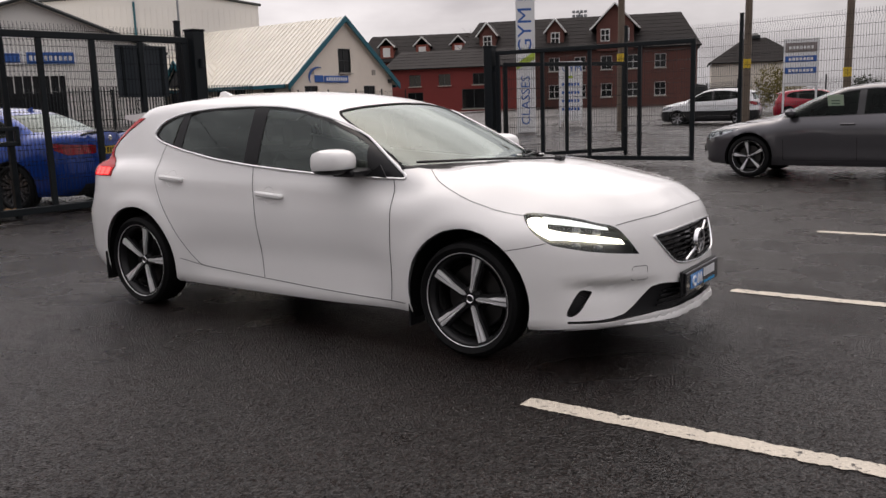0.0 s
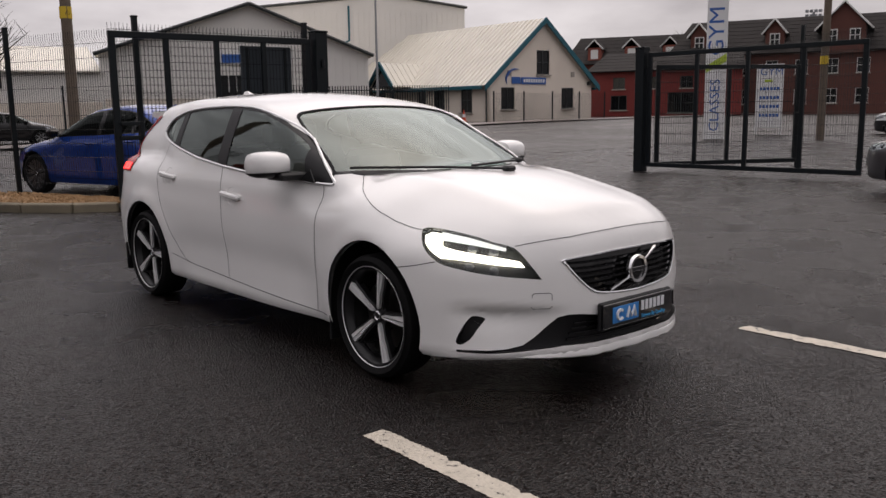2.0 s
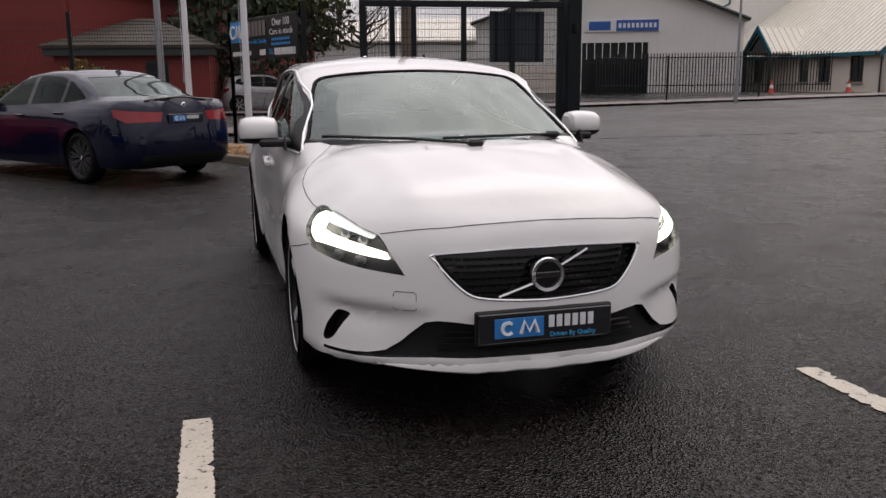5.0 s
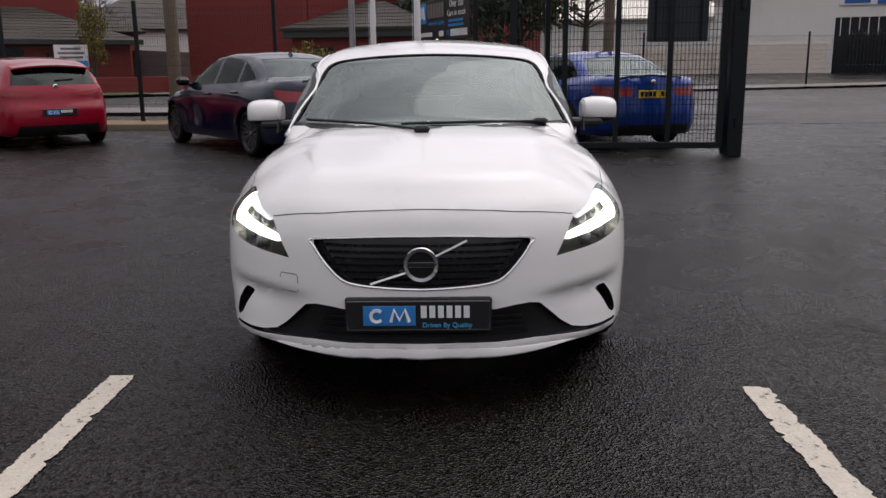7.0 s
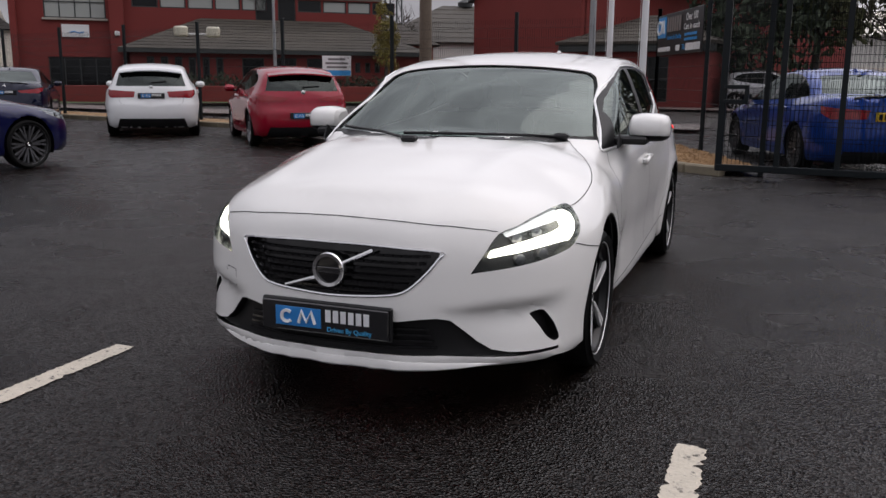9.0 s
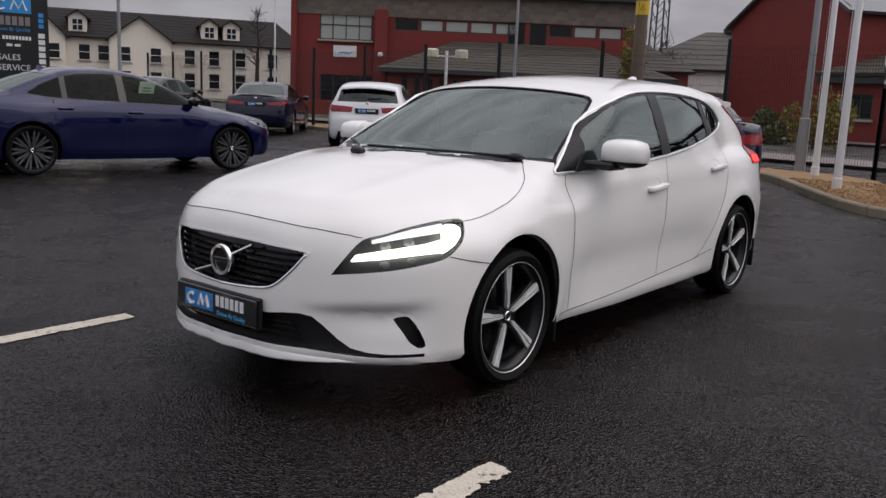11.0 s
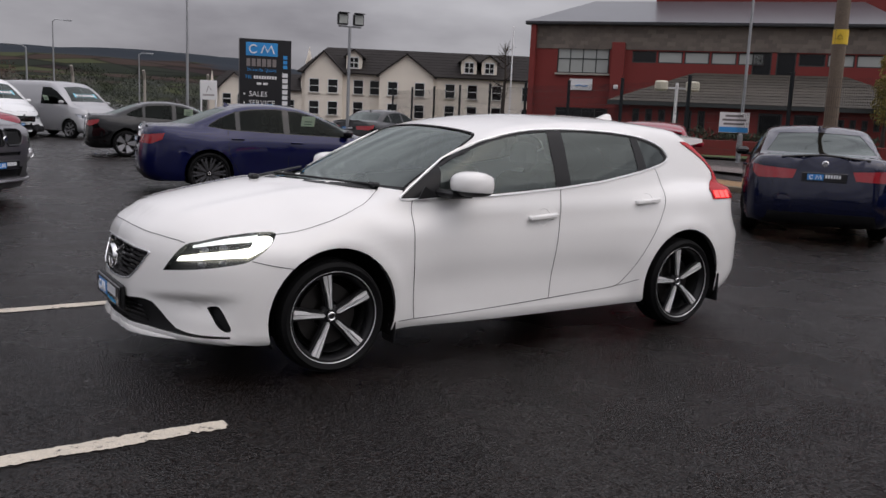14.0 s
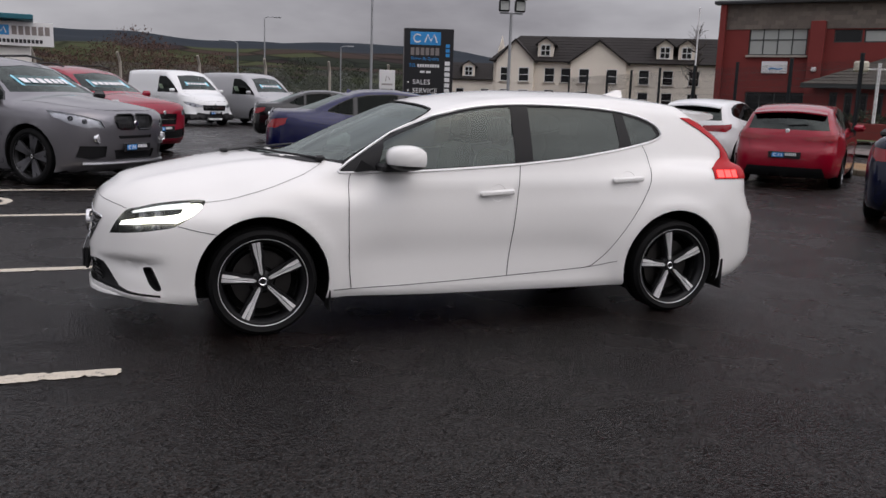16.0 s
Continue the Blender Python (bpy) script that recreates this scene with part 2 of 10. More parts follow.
def part(name, shape, material, parent=None, label="", smooth=False):
    """Links a shape (MB, mesh or bmesh) as one object, under a thing or a part."""
    if isinstance(shape, MB):
        me = shape.mesh(name, smooth)
    elif isinstance(shape, bmesh.types.BMesh):
        me = bpy.data.meshes.new(name)
        shape.to_mesh(me)
        if smooth:
            me.shade_smooth()
    else:
        me = shape
    if not me.materials:
        me.materials.append(material)
    ob = new(name, me)
    if parent:
        ob.parent = parent
    if label:
        ob["label"] = label
    return ob


def thing(name, label, category, at=None, group="", kind=""):
    e = new(name)
    e.empty_display_size = 0.2
    if at:
        e.matrix_basis = at
    return tagged(e, label, category, group, kind)


def text_mesh(text, size, depth=0.002, align="CENTER", spacing=1.0):
    cu = bpy.data.curves.new("writing", "FONT")
    cu.body, cu.size, cu.extrude, cu.align_x, cu.align_y, cu.space_character = text, size, depth, align, "CENTER", spacing
    cu.resolution_u = 2
    ob = bpy.data.objects.new("writing", cu)
    me = bpy.data.meshes.new_from_object(ob)
    bpy.data.objects.remove(ob)
    return me


def writing(text, size, material, parent, m, depth=0.002, align="CENTER", width=None):
    """Letters on a thing; m places their plane (x along the line, y up, z out)."""
    me = text_mesh(text, size, depth, align)
    if width:
        xs = [v.co.x for v in me.vertices]
        k = width / max(max(xs) - min(xs), 0.001)
        me.transform(Matrix.Diagonal((k, 1, 1, 1)))
    me.transform(m)
    me.materials.clear()
    me.materials.append(material)
    return part("lettering", me, material, parent)


def spline(pts, n=6, closed=False):
    """Smooth points through the given ones (Catmull-Rom)."""
    p = [np.array(q, float) for q in pts]
    out, k = [], len(p)
    for i in range(k if closed else k - 1):
        a, b, c, d = (p[(i - 1) % k], p[i], p[(i + 1) % k], p[(i + 2) % k]) if closed else (p[max(i - 1, 0)], p[i], p[i + 1], p[min(i + 2, k - 1)])
        for s in range(n):
            t = s / n
            out.append(0.5 * (2 * b + (c - a) * t + (2 * a - 5 * b + 4 * c - d) * t * t + (3 * b - a - 3 * c + d) * t ** 3))
    if not closed:
        out.append(p[-1])
    return out


def pchip(pts):
    """A smooth monotone curve through (x, value) points."""
    xs, ys = np.array([p[0] for p in pts], float), np.array([p[1] for p in pts], float)
    o = np.argsort(xs)
    xs, ys = xs[o], ys[o]
    h, d = np.diff(xs), np.diff(ys) / np.diff(xs)
    g = np.zeros(len(xs))
    g[0], g[-1] = d[0], d[-1]
    for i in range(1, len(xs) - 1):
        if d[i - 1] * d[i] > 0:
            w1, w2 = 2 * h[i] + h[i - 1], h[i] + 2 * h[i - 1]
            g[i] = (w1 + w2) / (w1 / d[i - 1] + w2 / d[i])

    def value(x):
        x = np.clip(x, xs[0], xs[-1])
        i = np.clip(np.searchsorted(xs, x) - 1, 0, len(h) - 1)
        t = (x - xs[i]) / h[i]
        return (ys[i] * (1 + 2 * t) * (1 - t) ** 2 + h[i] * g[i] * t * (1 - t) ** 2
                + ys[i + 1] * t * t * (3 - 2 * t) + h[i] * g[i + 1] * t * t * (t - 1))
    return value


def smax(a, b, k):
    h = np.clip(0.5 + 0.5 * (a - b) / k, 0, 1)
    return b + (a - b) * h + k * h * (1 - h)


def smin(a, b, k):
    return -smax(-a, -b, k)

# ---------- cars: a body from a few curves, cut into panels ----------
class Spec:
    """The shape of one kind of car: curves along x (forward), z (up) or |y|."""

    def __init__(self, **k):
        self.axles, self.floor, self.tyre, self.halftrack = k["axles"], k["floor"], k["tyre"], k["halftrack"]
        self.arch, self.width, self.tyre_w = k["arch"], k["width"], k.get("tyre_w", 0.22)
        self.deck, self.deck_crown = pchip(k["deck"]), pchip(k["deck_crown"])
        self.sect, self.plan = pchip(k["sect"]), pchip(k["plan"])
        self.nose, self.nose_plan = pchip(k["nose"]), pchip(k["nose_plan"])
        self.tail, self.tail_plan = pchip(k["tail"]), pchip(k["tail_plan"])
        self.roof, self.roof_crown, self.wrap = pchip(k["roof"]), k.get("roof_crown", 0.15), pchip(k["wrap"])
        self.cab, self.cab_plan, self.cab_tail = pchip(k["cab"]), pchip(k["cab_plan"]), pchip(k["cab_tail"])
        self.scoop = k.get("scoop", 0.018)
        self.ends = k.get("ends", (1.45, -1.35))
        self.mid_z = k.get("mid_z", 0.55)
        self.tail_bow = k.get("tail_bow", 0.18)
        self.hood_crease, self.flute = k.get("hood_crease", 0.0), k.get("flute", 0.0)
        self.shoulder, self.sill, self.bow = k.get("shoulder", 0.0), k.get("sill", 0.0), k.get("bow", 0.0)

    def field(self, x, y, z):
        a = np.abs(y)
        bow = self.bow * np.clip((x - 1.0) * 2, 0, 1) * a ** 2  # the bonnet's lines sweep back to the sides
        top = self.deck(x + bow) - self.deck_crown(x) * a ** 2
        if self.hood_crease:
            top = top + self.hood_crease * np.exp(-((a - 0.46 + 0.06 * (x - 1.4)) / 0.07) ** 2) * np.clip((x - 1.0) * 3, 0, 1) * np.clip((2.25 - x) * 3, 0, 1)
        if self.shoulder:  # the bonnet's edge falls away to the wings
            out = (a - 0.59 + 0.05 * (x - 1.4)) / 0.045
            top = top - self.shoulder * 0.045 * np.logaddexp(0, np.clip(out, -30, 30)) * np.clip((x - 0.40) * 2.5, 0, 1)
        side = self.plan(x) * self.sect(z)
        between = np.clip((self.axles[0] - 0.45 - x) * 4, 0, 1) * np.clip((x - self.axles[1] - 0.45) * 4, 0, 1)
        side = side - self.scoop * between * np.exp(-((z - self.floor - 0.26) / 0.11) ** 2)
        if self.sill:  # the sill stands proud under the doors, and a ridge runs round the bumper's corner
            side = side + self.sill * between * np.exp(-((z - self.floor - 0.045) / 0.035) ** 2)
            side = side + 0.022 * np.exp(-((z - 0.475) / 0.07) ** 2) * np.clip((x - 1.52) * 5, 0, 1)
        for ax in self.axles:  # the flare over each wheel
            r = np.sqrt((x - ax) ** 2 + (z - self.tyre) ** 2)
            side = side + 0.014 * np.exp(-((r - self.arch - 0.02) / 0.06) ** 2)
        dent = 0.0
        if self.flute:  # the hollow in the bumper that leads to the side intake
            dz = z - 0.402 - 0.05 * np.clip(a - 0.5, 0, 1)
            dent = self.flute * np.exp(-(dz / np.where(dz > 0, 0.015, 0.080)) ** 2) * np.clip((a - 0.40) / 0.22, 0, 1) * np.clip((x - 1.80) * 9, 0, 1)
        low = smax((z - top) * 0.9, a - side + dent * 0.5, 0.07)
        low = smax(low, (x - self.nose(z) + self.nose_plan(a) + dent) * 0.85, 0.07)
        low = smax(low, (self.tail(z) + self.tail_plan(a) - x) * 0.85, 0.07)
        low = smax(low, self.floor - z, 0.04)
        w = self.wrap(x) * a ** 2
        cab = smax((z - self.roof(x + w) + self.roof_crown * a ** 2) * 0.8, (a - self.cab(z) * self.cab_plan(x)) * 0.95, 0.05)
        cab = smax(cab, (self.cab_tail(z) + self.tail_bow * a ** 2 - x) * 0.8, 0.06)
        return smax(smin(low, cab, 0.035), self.floor - z, 0.04)

    def grid(self, n_mid, n_end, n_ring):
        """Points of the body: rings along the car, closed by fans at nose and tail."""
        f, r = self.ends
        rows = [(r, -90 + 90 * i / n_end) for i in range(n_end)]
        rows += [(r + (f - r) * i / n_mid, 0) for i in range(n_mid)]
        rows += [(f, 90 * i / n_end) for i in range(n_end + 1)]
        th = 2 * np.pi * (np.arange(n_ring) + 0.5) / n_ring
        ax = np.array([q[0] for q in rows])[:, None]
        ph = np.radians([q[1] for q in rows])[:, None]
        d = np.stack([np.sin(ph) + 0 * th, np.cos(ph) * np.sin(th), np.cos(ph) * np.cos(th)], -1)
        lo, hi = np.full(d.shape[:2], 0.05), np.full(d.shape[:2], 3.2)
        for _ in range(34):
            m = (lo + hi) / 2
            out = self.field(ax + m * d[..., 0], m * d[..., 1], self.mid_z + m * d[..., 2]) > 0
            hi, lo = np.where(out, m, hi), np.where(out, lo, m)
        p = d * lo[..., None]
        p[..., 0] += ax
        p[..., 2] += self.mid_z
        return p


def inside(poly, u, v):
    hit, n = False, len(poly)
    for i in range(n):
        (a, b), (c, d) = poly[i], poly[(i + 1) % n]
        if (b > v) != (d > v) and u < (c - a) * (v - b) / (d - b) + a:
            hit = not hit
    return hit


class Shell:
    """A body mesh that is cut into panels along outlines."""

    def __init__(self, spec, n_mid=90, n_end=26, n_ring=128):
        p = spec.grid(n_mid, n_end, n_ring)
        k, n = p.shape[:2]
        fs = [(i * n + j, i * n + (j + 1) % n, (i + 1) * n + (j + 1) % n, (i + 1) * n + j) for i in range(k - 1) for j in range(n)]
        me = bpy.data.meshes.new("shell")
        me.from_pydata(p.reshape(-1, 3).tolist(), [], fs)
        self.bm = bmesh.new()
        self.bm.from_mesh(me)
        bpy.data.meshes.remove(me)
        bmesh.ops.remove_doubles(self.bm, verts=self.bm.verts, dist=0.0006)
        bmesh.ops.recalc_face_normals(self.bm, faces=self.bm.faces)
        self.bm.faces.ensure_lookup_table()
        from mathutils.bvhtree import BVHTree
        self.tree = BVHTree.FromBMesh(self.bm)
        self.count, self.names, self.spec = 0, {}, spec
        self.mid = {f: tuple(f.calc_center_median()) for f in self.bm.faces}

    def cut(self, name, poly, U, V, ok, keep=()):
        """Cuts the outline, given along the axes U and V, into the faces that ok() takes. keep: earlier panels that stay whole."""
        U, V = Vector(U), Vector(V)
        us, vs = [q[0] for q in poly], [q[1] for q in poly]
        stay = {self.names[k] for k in keep}
        u_lo, u_hi, v_lo, v_hi = min(us) - 0.09, max(us) + 0.09, min(vs) - 0.09, max(vs) + 0.09
        cand = {}

        def span(f):
            q = [v.co for v in f.verts]
            a_, b_ = [c.dot(U) for c in q], [c.dot(V) for c in q]
            return min(a_), max(a_), min(b_), max(b_)
        (u1, u2, u3), (v1, v2, v3) = U, V
        for f, (x, y, z) in self.mid.items():
            u, v = x * u1 + y * u2 + z * u3, x * v1 + y * v2 + z * v3
            if u_lo < u < u_hi and v_lo < v < v_hi and f.material_index not in stay and ok(Vector((x, y, z))):
                cand[f] = span(f)
        n = len(poly)
        for i in range(n):
            (a, b), (c, d) = poly[i], poly[(i + 1) % n]
            no = U * (d - b) - V * (c - a)
            if no.length < 1e-6:
                continue
            x0, x1, y0, y1 = min(a, c) - 0.004, max(a, c) + 0.004, min(b, d) - 0.004, max(b, d) + 0.004
            faces = [f for f, (p, q, r, t) in cand.items() if q > x0 and p < x1 and t > y0 and r < y1]
            if not faces:
                continue
            geom = list({*faces, *(e for f in faces for e in f.edges), *(v for f in faces for v in f.verts)})
            for f in faces:
                del cand[f]
                del self.mid[f]
            ret = bmesh.ops.bisect_plane(self.bm, geom=geom, plane_co=U * a + V * b, plane_no=no.normalized(), dist=1e-5)
            for g_ in {*(g for g in ret["geom"] if isinstance(g, bmesh.types.BMFace)), *(f for f in faces if f.is_valid)}:
                if g_.is_valid:
                    cand[g_] = span(g_)
                    self.mid[g_] = tuple(g_.calc_center_median())
        if name not in self.names:
            self.count += 1
            self.names[name] = self.count
        for f in cand:
            if f.is_valid and f.material_index not in stay:
                c = Vector(self.mid[f])
                if ok(c) and inside(poly, c.dot(U), c.dot(V)):
                    f.material_index = self.names[name]

    def take(self, name, sink=0.0, wall=False, thick=0.0):
        """The mesh of one panel, sunk into the body, with walls round it if asked."""
        k = self.names.get(name, 0) if name else 0
        fs = [f for f in self.bm.faces if f.material_index == k]
        vi, vs, faces = {}, [], []
        self.bm.normal_update()
        for f in fs:
            for v in f.verts:
                if v not in vi:
                    vi[v] = len(vs)
                    vs.append(v.co - v.normal * sink)
            faces.append(tuple(vi[v] for v in f.verts))
        if wall or thick:
            edges = {}
            for f in fs:
                for lp in f.loops:
                    key = lp.edge
                    edges[key] = None if key in edges else (lp.vert, lp.link_loop_next.vert)
            top = {}
            for pair in edges.values():
                if pair:
                    for v in pair:
                        if v not in top:
                            top[v] = len(vs)
                            vs.append(v.co - v.normal * thick if thick else v.co.copy())
                    faces.append((vi[pair[1]], vi[pair[0]], top[pair[0]], top[pair[1]]) if thick else (vi[pair[1]], vi[pair[0]], top[pair[0]], top[pair[1]]))
        me = bpy.data.meshes.new(name or "body")
        me.from_pydata([tuple(v) for v in vs], [], faces)
        me.shade_smooth()
        me.set_sharp_from_angle(angle=radians(50))
        me.update()
        return me

    def lay(self, pts, U, V, way, lift=0.0):
        """Points given along U and V, laid onto the body by looking along way."""
        U, V, way = Vector(U), Vector(V), Vector(way).normalized()
        out = []
        for u, v in pts:
            o = U * u + V * v - way * 4
            loc, nor, _, _ = self.tree.ray_cast(o, way)
            if loc is None:
                loc, nor, _, _ = self.tree.find_nearest(o + way * 3.2)
            if nor.dot(way) > 0:
                nor = -nor
            out.append(loc + nor * lift)
        return out


def ribbon(shell, pts, U, V, way, width, lift=0.0018):
    """A narrow band on the body along points; without U the points are places near the body."""
    if U is None:
        c = []
        for p in pts:
            loc, nor, _, _ = shell.tree.find_nearest(Vector(p))
            c.append(loc + nor * lift)
    else:
        c = shell.lay(pts, U, V, way, lift)
    mb, vs = MB(), []
    for i, p in enumerate(c):
        d = (c[min(i + 1, len(c) - 1)] - c[max(i - 1, 0)]).normalized()
        nor = shell.tree.find_nearest(p)[1]
        s = d.cross(nor).normalized() * width / 2
        vs += [p - s, p + s]
    mb.add(vs, [(2 * i, 2 * i + 1, 2 * i + 3, 2 * i + 2) for i in range(len(c) - 1)])
    return mb


def wheel(parent, at, side, r, w, style, rim_r):
    """A wheel on its axle: tyre, rim, spokes, hub cap, brake disc. side: -1 right, 1 left."""
    turn = Matrix.Translation(at) @ Matrix.Rotation(radians(-90 * side), 4, "X")
    hub = new("wheel")
    hub.parent = parent
    hub.matrix_basis = turn
    h = w / 2
    tyre = MB().lathe([(rim_r - 0.012, -h + 0.01), (rim_r + 0.02, -h), (r - 0.035, -h + 0.004), (r - 0.008, -h + 0.02), (r, -h + 0.045), (r, -0.012), (r - 0.007, -0.010), (r - 0.007, 0.010), (r, 0.012),
                       (r, h - 0.045), (r - 0.008, h - 0.02), (r - 0.035, h - 0.004), (rim_r + 0.03, h), (rim_r + 0.004, h - 0.012), (rim_r - 0.012, h - 0.022)], 48)
    part("tyre", tyre, M["rubber"], hub, smooth=True)
    spokes, dish, bright, dark = style
    two_tone = spokes == "split5"
    lip = MB().lathe([(rim_r - 0.002, h - 0.015), (rim_r + 0.0005, h - 0.012), (rim_r + 0.002, h - 0.014)], 48)
    rim = MB().lathe([(rim_r - 0.012, -h + 0.012), (rim_r - 0.03, -h + 0.02), (rim_r - 0.04, 0.0), (rim_r - 0.022, h - 0.035), (rim_r - 0.012, h - 0.026), (rim_r - 0.007, h - 0.018)], 48)
    rim_ob = part("rim", rim, M[dark], hub, smooth=True)
    part("rim_lip", lip, M["alloy"] if two_tone else M[bright], rim_ob, smooth=True)
    part("barrel", MB().lathe([(rim_r - 0.045, -h + 0.03), (rim_r - 0.05, h - 0.05)], 40), M["lamp_dark"], hub, smooth=True)
    disc = MB().lathe([(0.0, h - 0.13), (0.075, h - 0.13), (0.08, h - 0.115), (rim_r * 0.68, h - 0.115), (rim_r * 0.68, h - 0.14)], 40)
    part("brake_disc", disc, M["disc"], hub, smooth=True)
    part("back_plate", MB().lathe([(0.0, h - 0.16), (rim_r - 0.04, h - 0.16)], 32), M["under"], hub)
    face, zc = h - 0.024, h - 0.024 - dish
    cols = {"split5": 5, "five": 5, "multi": 10, "ten": 10, "seven": 7}[spokes]
    for k in range(cols):
        rot = Matrix.Rotation(2 * math.pi * k / cols + (-0.14 if side > 0 else 0.05), 4, "Z")
        r0, r1 = 0.045, rim_r - 0.018
        if spokes == "split5":
            zf = lambda x: zc + 0.004 + (face - zc - 0.004) * ((x / r1) ** 0.55)
            # dark body of the spoke, then two bright turned strips with a groove between them
            flank = [(0.03, -0.022), (r1 * 0.45, -0.025), (r1, -0.040), (r1, 0.040), (r1 * 0.45, 0.025), (0.03, 0.022)]
            vs = [(x, y, zf(x) - 0.010 - abs(y) * 0.25) for x, y in flank] + [(x, y, zf(x) - 0.05) for x, y in flank]
            part("spoke", MB().add(vs, [(0, 1, 4, 5), (1, 2, 3, 4)] + [(i, i + 6, (i + 1) % 6 + 6, (i + 1) % 6) for i in range(6)]), M["dark_alloy"], hub).matrix_basis = rot
            for s in (-1, 1):
                st = [(0.036, 0.0012), (r1, 0.0028), (r1, 0.0225), (r1 * 0.66, 0.0175), (r1 * 0.54, 0.0115), (0.05, 0.0085)]
                vs = [(x, s * y, zf(x) - (0.003 if y > 0.015 else 0.0)) for x, y in st] + [(x, s * y, zf(x) - 0.016) for x, y in st]
                part("spoke_face", MB().add(vs, [tuple(range(6))[::s]] + [(i, i + 6, (i + 1) % 6 + 6, (i + 1) % 6) for i in range(6)]), M["alloy"], hub).matrix_basis = rot
        else:
            wd = {"five": 0.035, "multi": 0.013, "ten": 0.012, "seven": 0.022}[spokes]
            for s in ((-1, 1) if spokes in ("multi", "five") else (0,)):
                off = s * (0.03 if spokes == "multi" else 0.045)
                poly = [(r0, -wd * 0.8), (r1, off - wd), (r1, off + wd), (r0, wd * 0.8)]
                vs = [(x, y, zc + (face - zc) * (x / r1)) for x, y in poly] + [(x, y, zc + (face - zc) * (x / r1) - 0.03) for x, y in poly]
                part("spoke", MB().add(vs, [(0, 1, 2, 3), (0, 4, 5, 1), (1, 5, 6, 2), (2, 6, 7, 3), (3, 7, 4, 0)]), M[bright], hub).matrix_basis = rot
    part("hub", MB().lathe([(0.062, zc - 0.03), (0.060, zc - 0.006), (0.036, zc + 0.002), (0.034, zc - 0.004), (0.033, zc + 0.006), (0.03, zc + 0.010), (0.0, zc + 0.011)], 24), M["dark_alloy"], hub, smooth=True)
    cap = MB().lathe([(0.024, zc + 0.0112), (0.020, zc + 0.014), (0.015, zc + 0.0112)], 20)
    part("cap_ring", cap, M["chrome"], hub, smooth=True)
    for k in range(5):
        a = 2 * math.pi * (k + 0.5) / 5 + 0.35
        part("wheel_bolt", MB().lathe([(0.009, -0.01), (0.009, 0.004), (0.0, 0.006)], 6, pose(0.054 * math.cos(a), 0.054 * math.sin(a), zc + 0.0)), M["disc"], hub)
    return hub


def arches(spec, parent):
    """The dark liners inside the wheel arches."""
    for ax in spec.axles:
        for s in (-1, 1):
            mb, n = MB(), 20
            vs, r = [], spec.arch - 0.002
            y1, y0 = spec.plan(ax) - 0.028, spec.halftrack - 0.32
            for k in range(n + 1):
                a = math.pi * (k / n) * 1.24 - 0.12 * math.pi
                for y, q in ((y1, r), (y0, r), (y0, 0.0)):
                    vs.append((ax + q * math.cos(a), s * y, spec.tyre + q * math.sin(a)))
            mb.add(vs, [(3 * i + j, 3 * i + j + 1, 3 * i + j + 4, 3 * i + j + 3) for i in range(n) for j in (0, 1)])
            part("arch_liner", mb, M["under"], parent)


def circle(cx, cz, r, n=40):
    return [(cx + r * math.cos(2 * math.pi * k / n), cz + r * math.sin(2 * math.pi * k / n)) for k in range(n)]


X, Y, Z = (1, 0, 0), (0, 1, 0), (0, 0, 1)


def interior(car, sp, xs=(0.15, -0.75), hip=0.36, roof_z=1.2, wheel_side=-1):
    """Seats, dashboard and steering wheel, seen through the glass."""
    w = sp.width
    for x in xs:
        for s in (-1, 1):
            y = s * 0.36
            mb = MB().box((x, y, hip + 0.05), (0.5, 0.48, 0.14), 0.04)
            mb.box((x - 0.30, y, hip + 0.38), (0.15, 0.46, 0.6), 0.06, Matrix.Translation((x - 0.3, y, hip + 0.1)) @ Matrix.Rotation(radians(-12), 4, "Y") @ Matrix.Translation((-x + 0.3, -y, -hip - 0.1)))
            mb.box((x - 0.42, y, hip + 0.78), (0.09, 0.25, 0.17), 0.04)
            part("seat", mb, M["seat"], car)
    fx = xs[0] + 0.62
    part("dashboard", MB().box((fx + 0.12, 0, hip + 0.38), (0.42, 1.36, 0.22), 0.07), M["cabin"], car)
    st = Matrix.Translation((fx - 0.16, wheel_side * 0.36, hip + 0.43)) @ Matrix.Rotation(radians(66), 4, "Y")
    ring = [(0.18 * math.cos(2 * math.pi * k / 24), 0.18 * math.sin(2 * math.pi * k / 24), 0) for k in range(25)]
    sw = MB().tube(ring, 0.015, 6, m=st)
    sw.box((0, 0, 0), (0.1, 0.3, 0.03), 0.01, st)
    part("steering_wheel", sw, M["cabin"], car)
    part("cabin_floor", MB().box((xs[0] - 0.45, 0, hip - 0.1), (2.3, 1.4, 0.06)), M["cabin"], car)


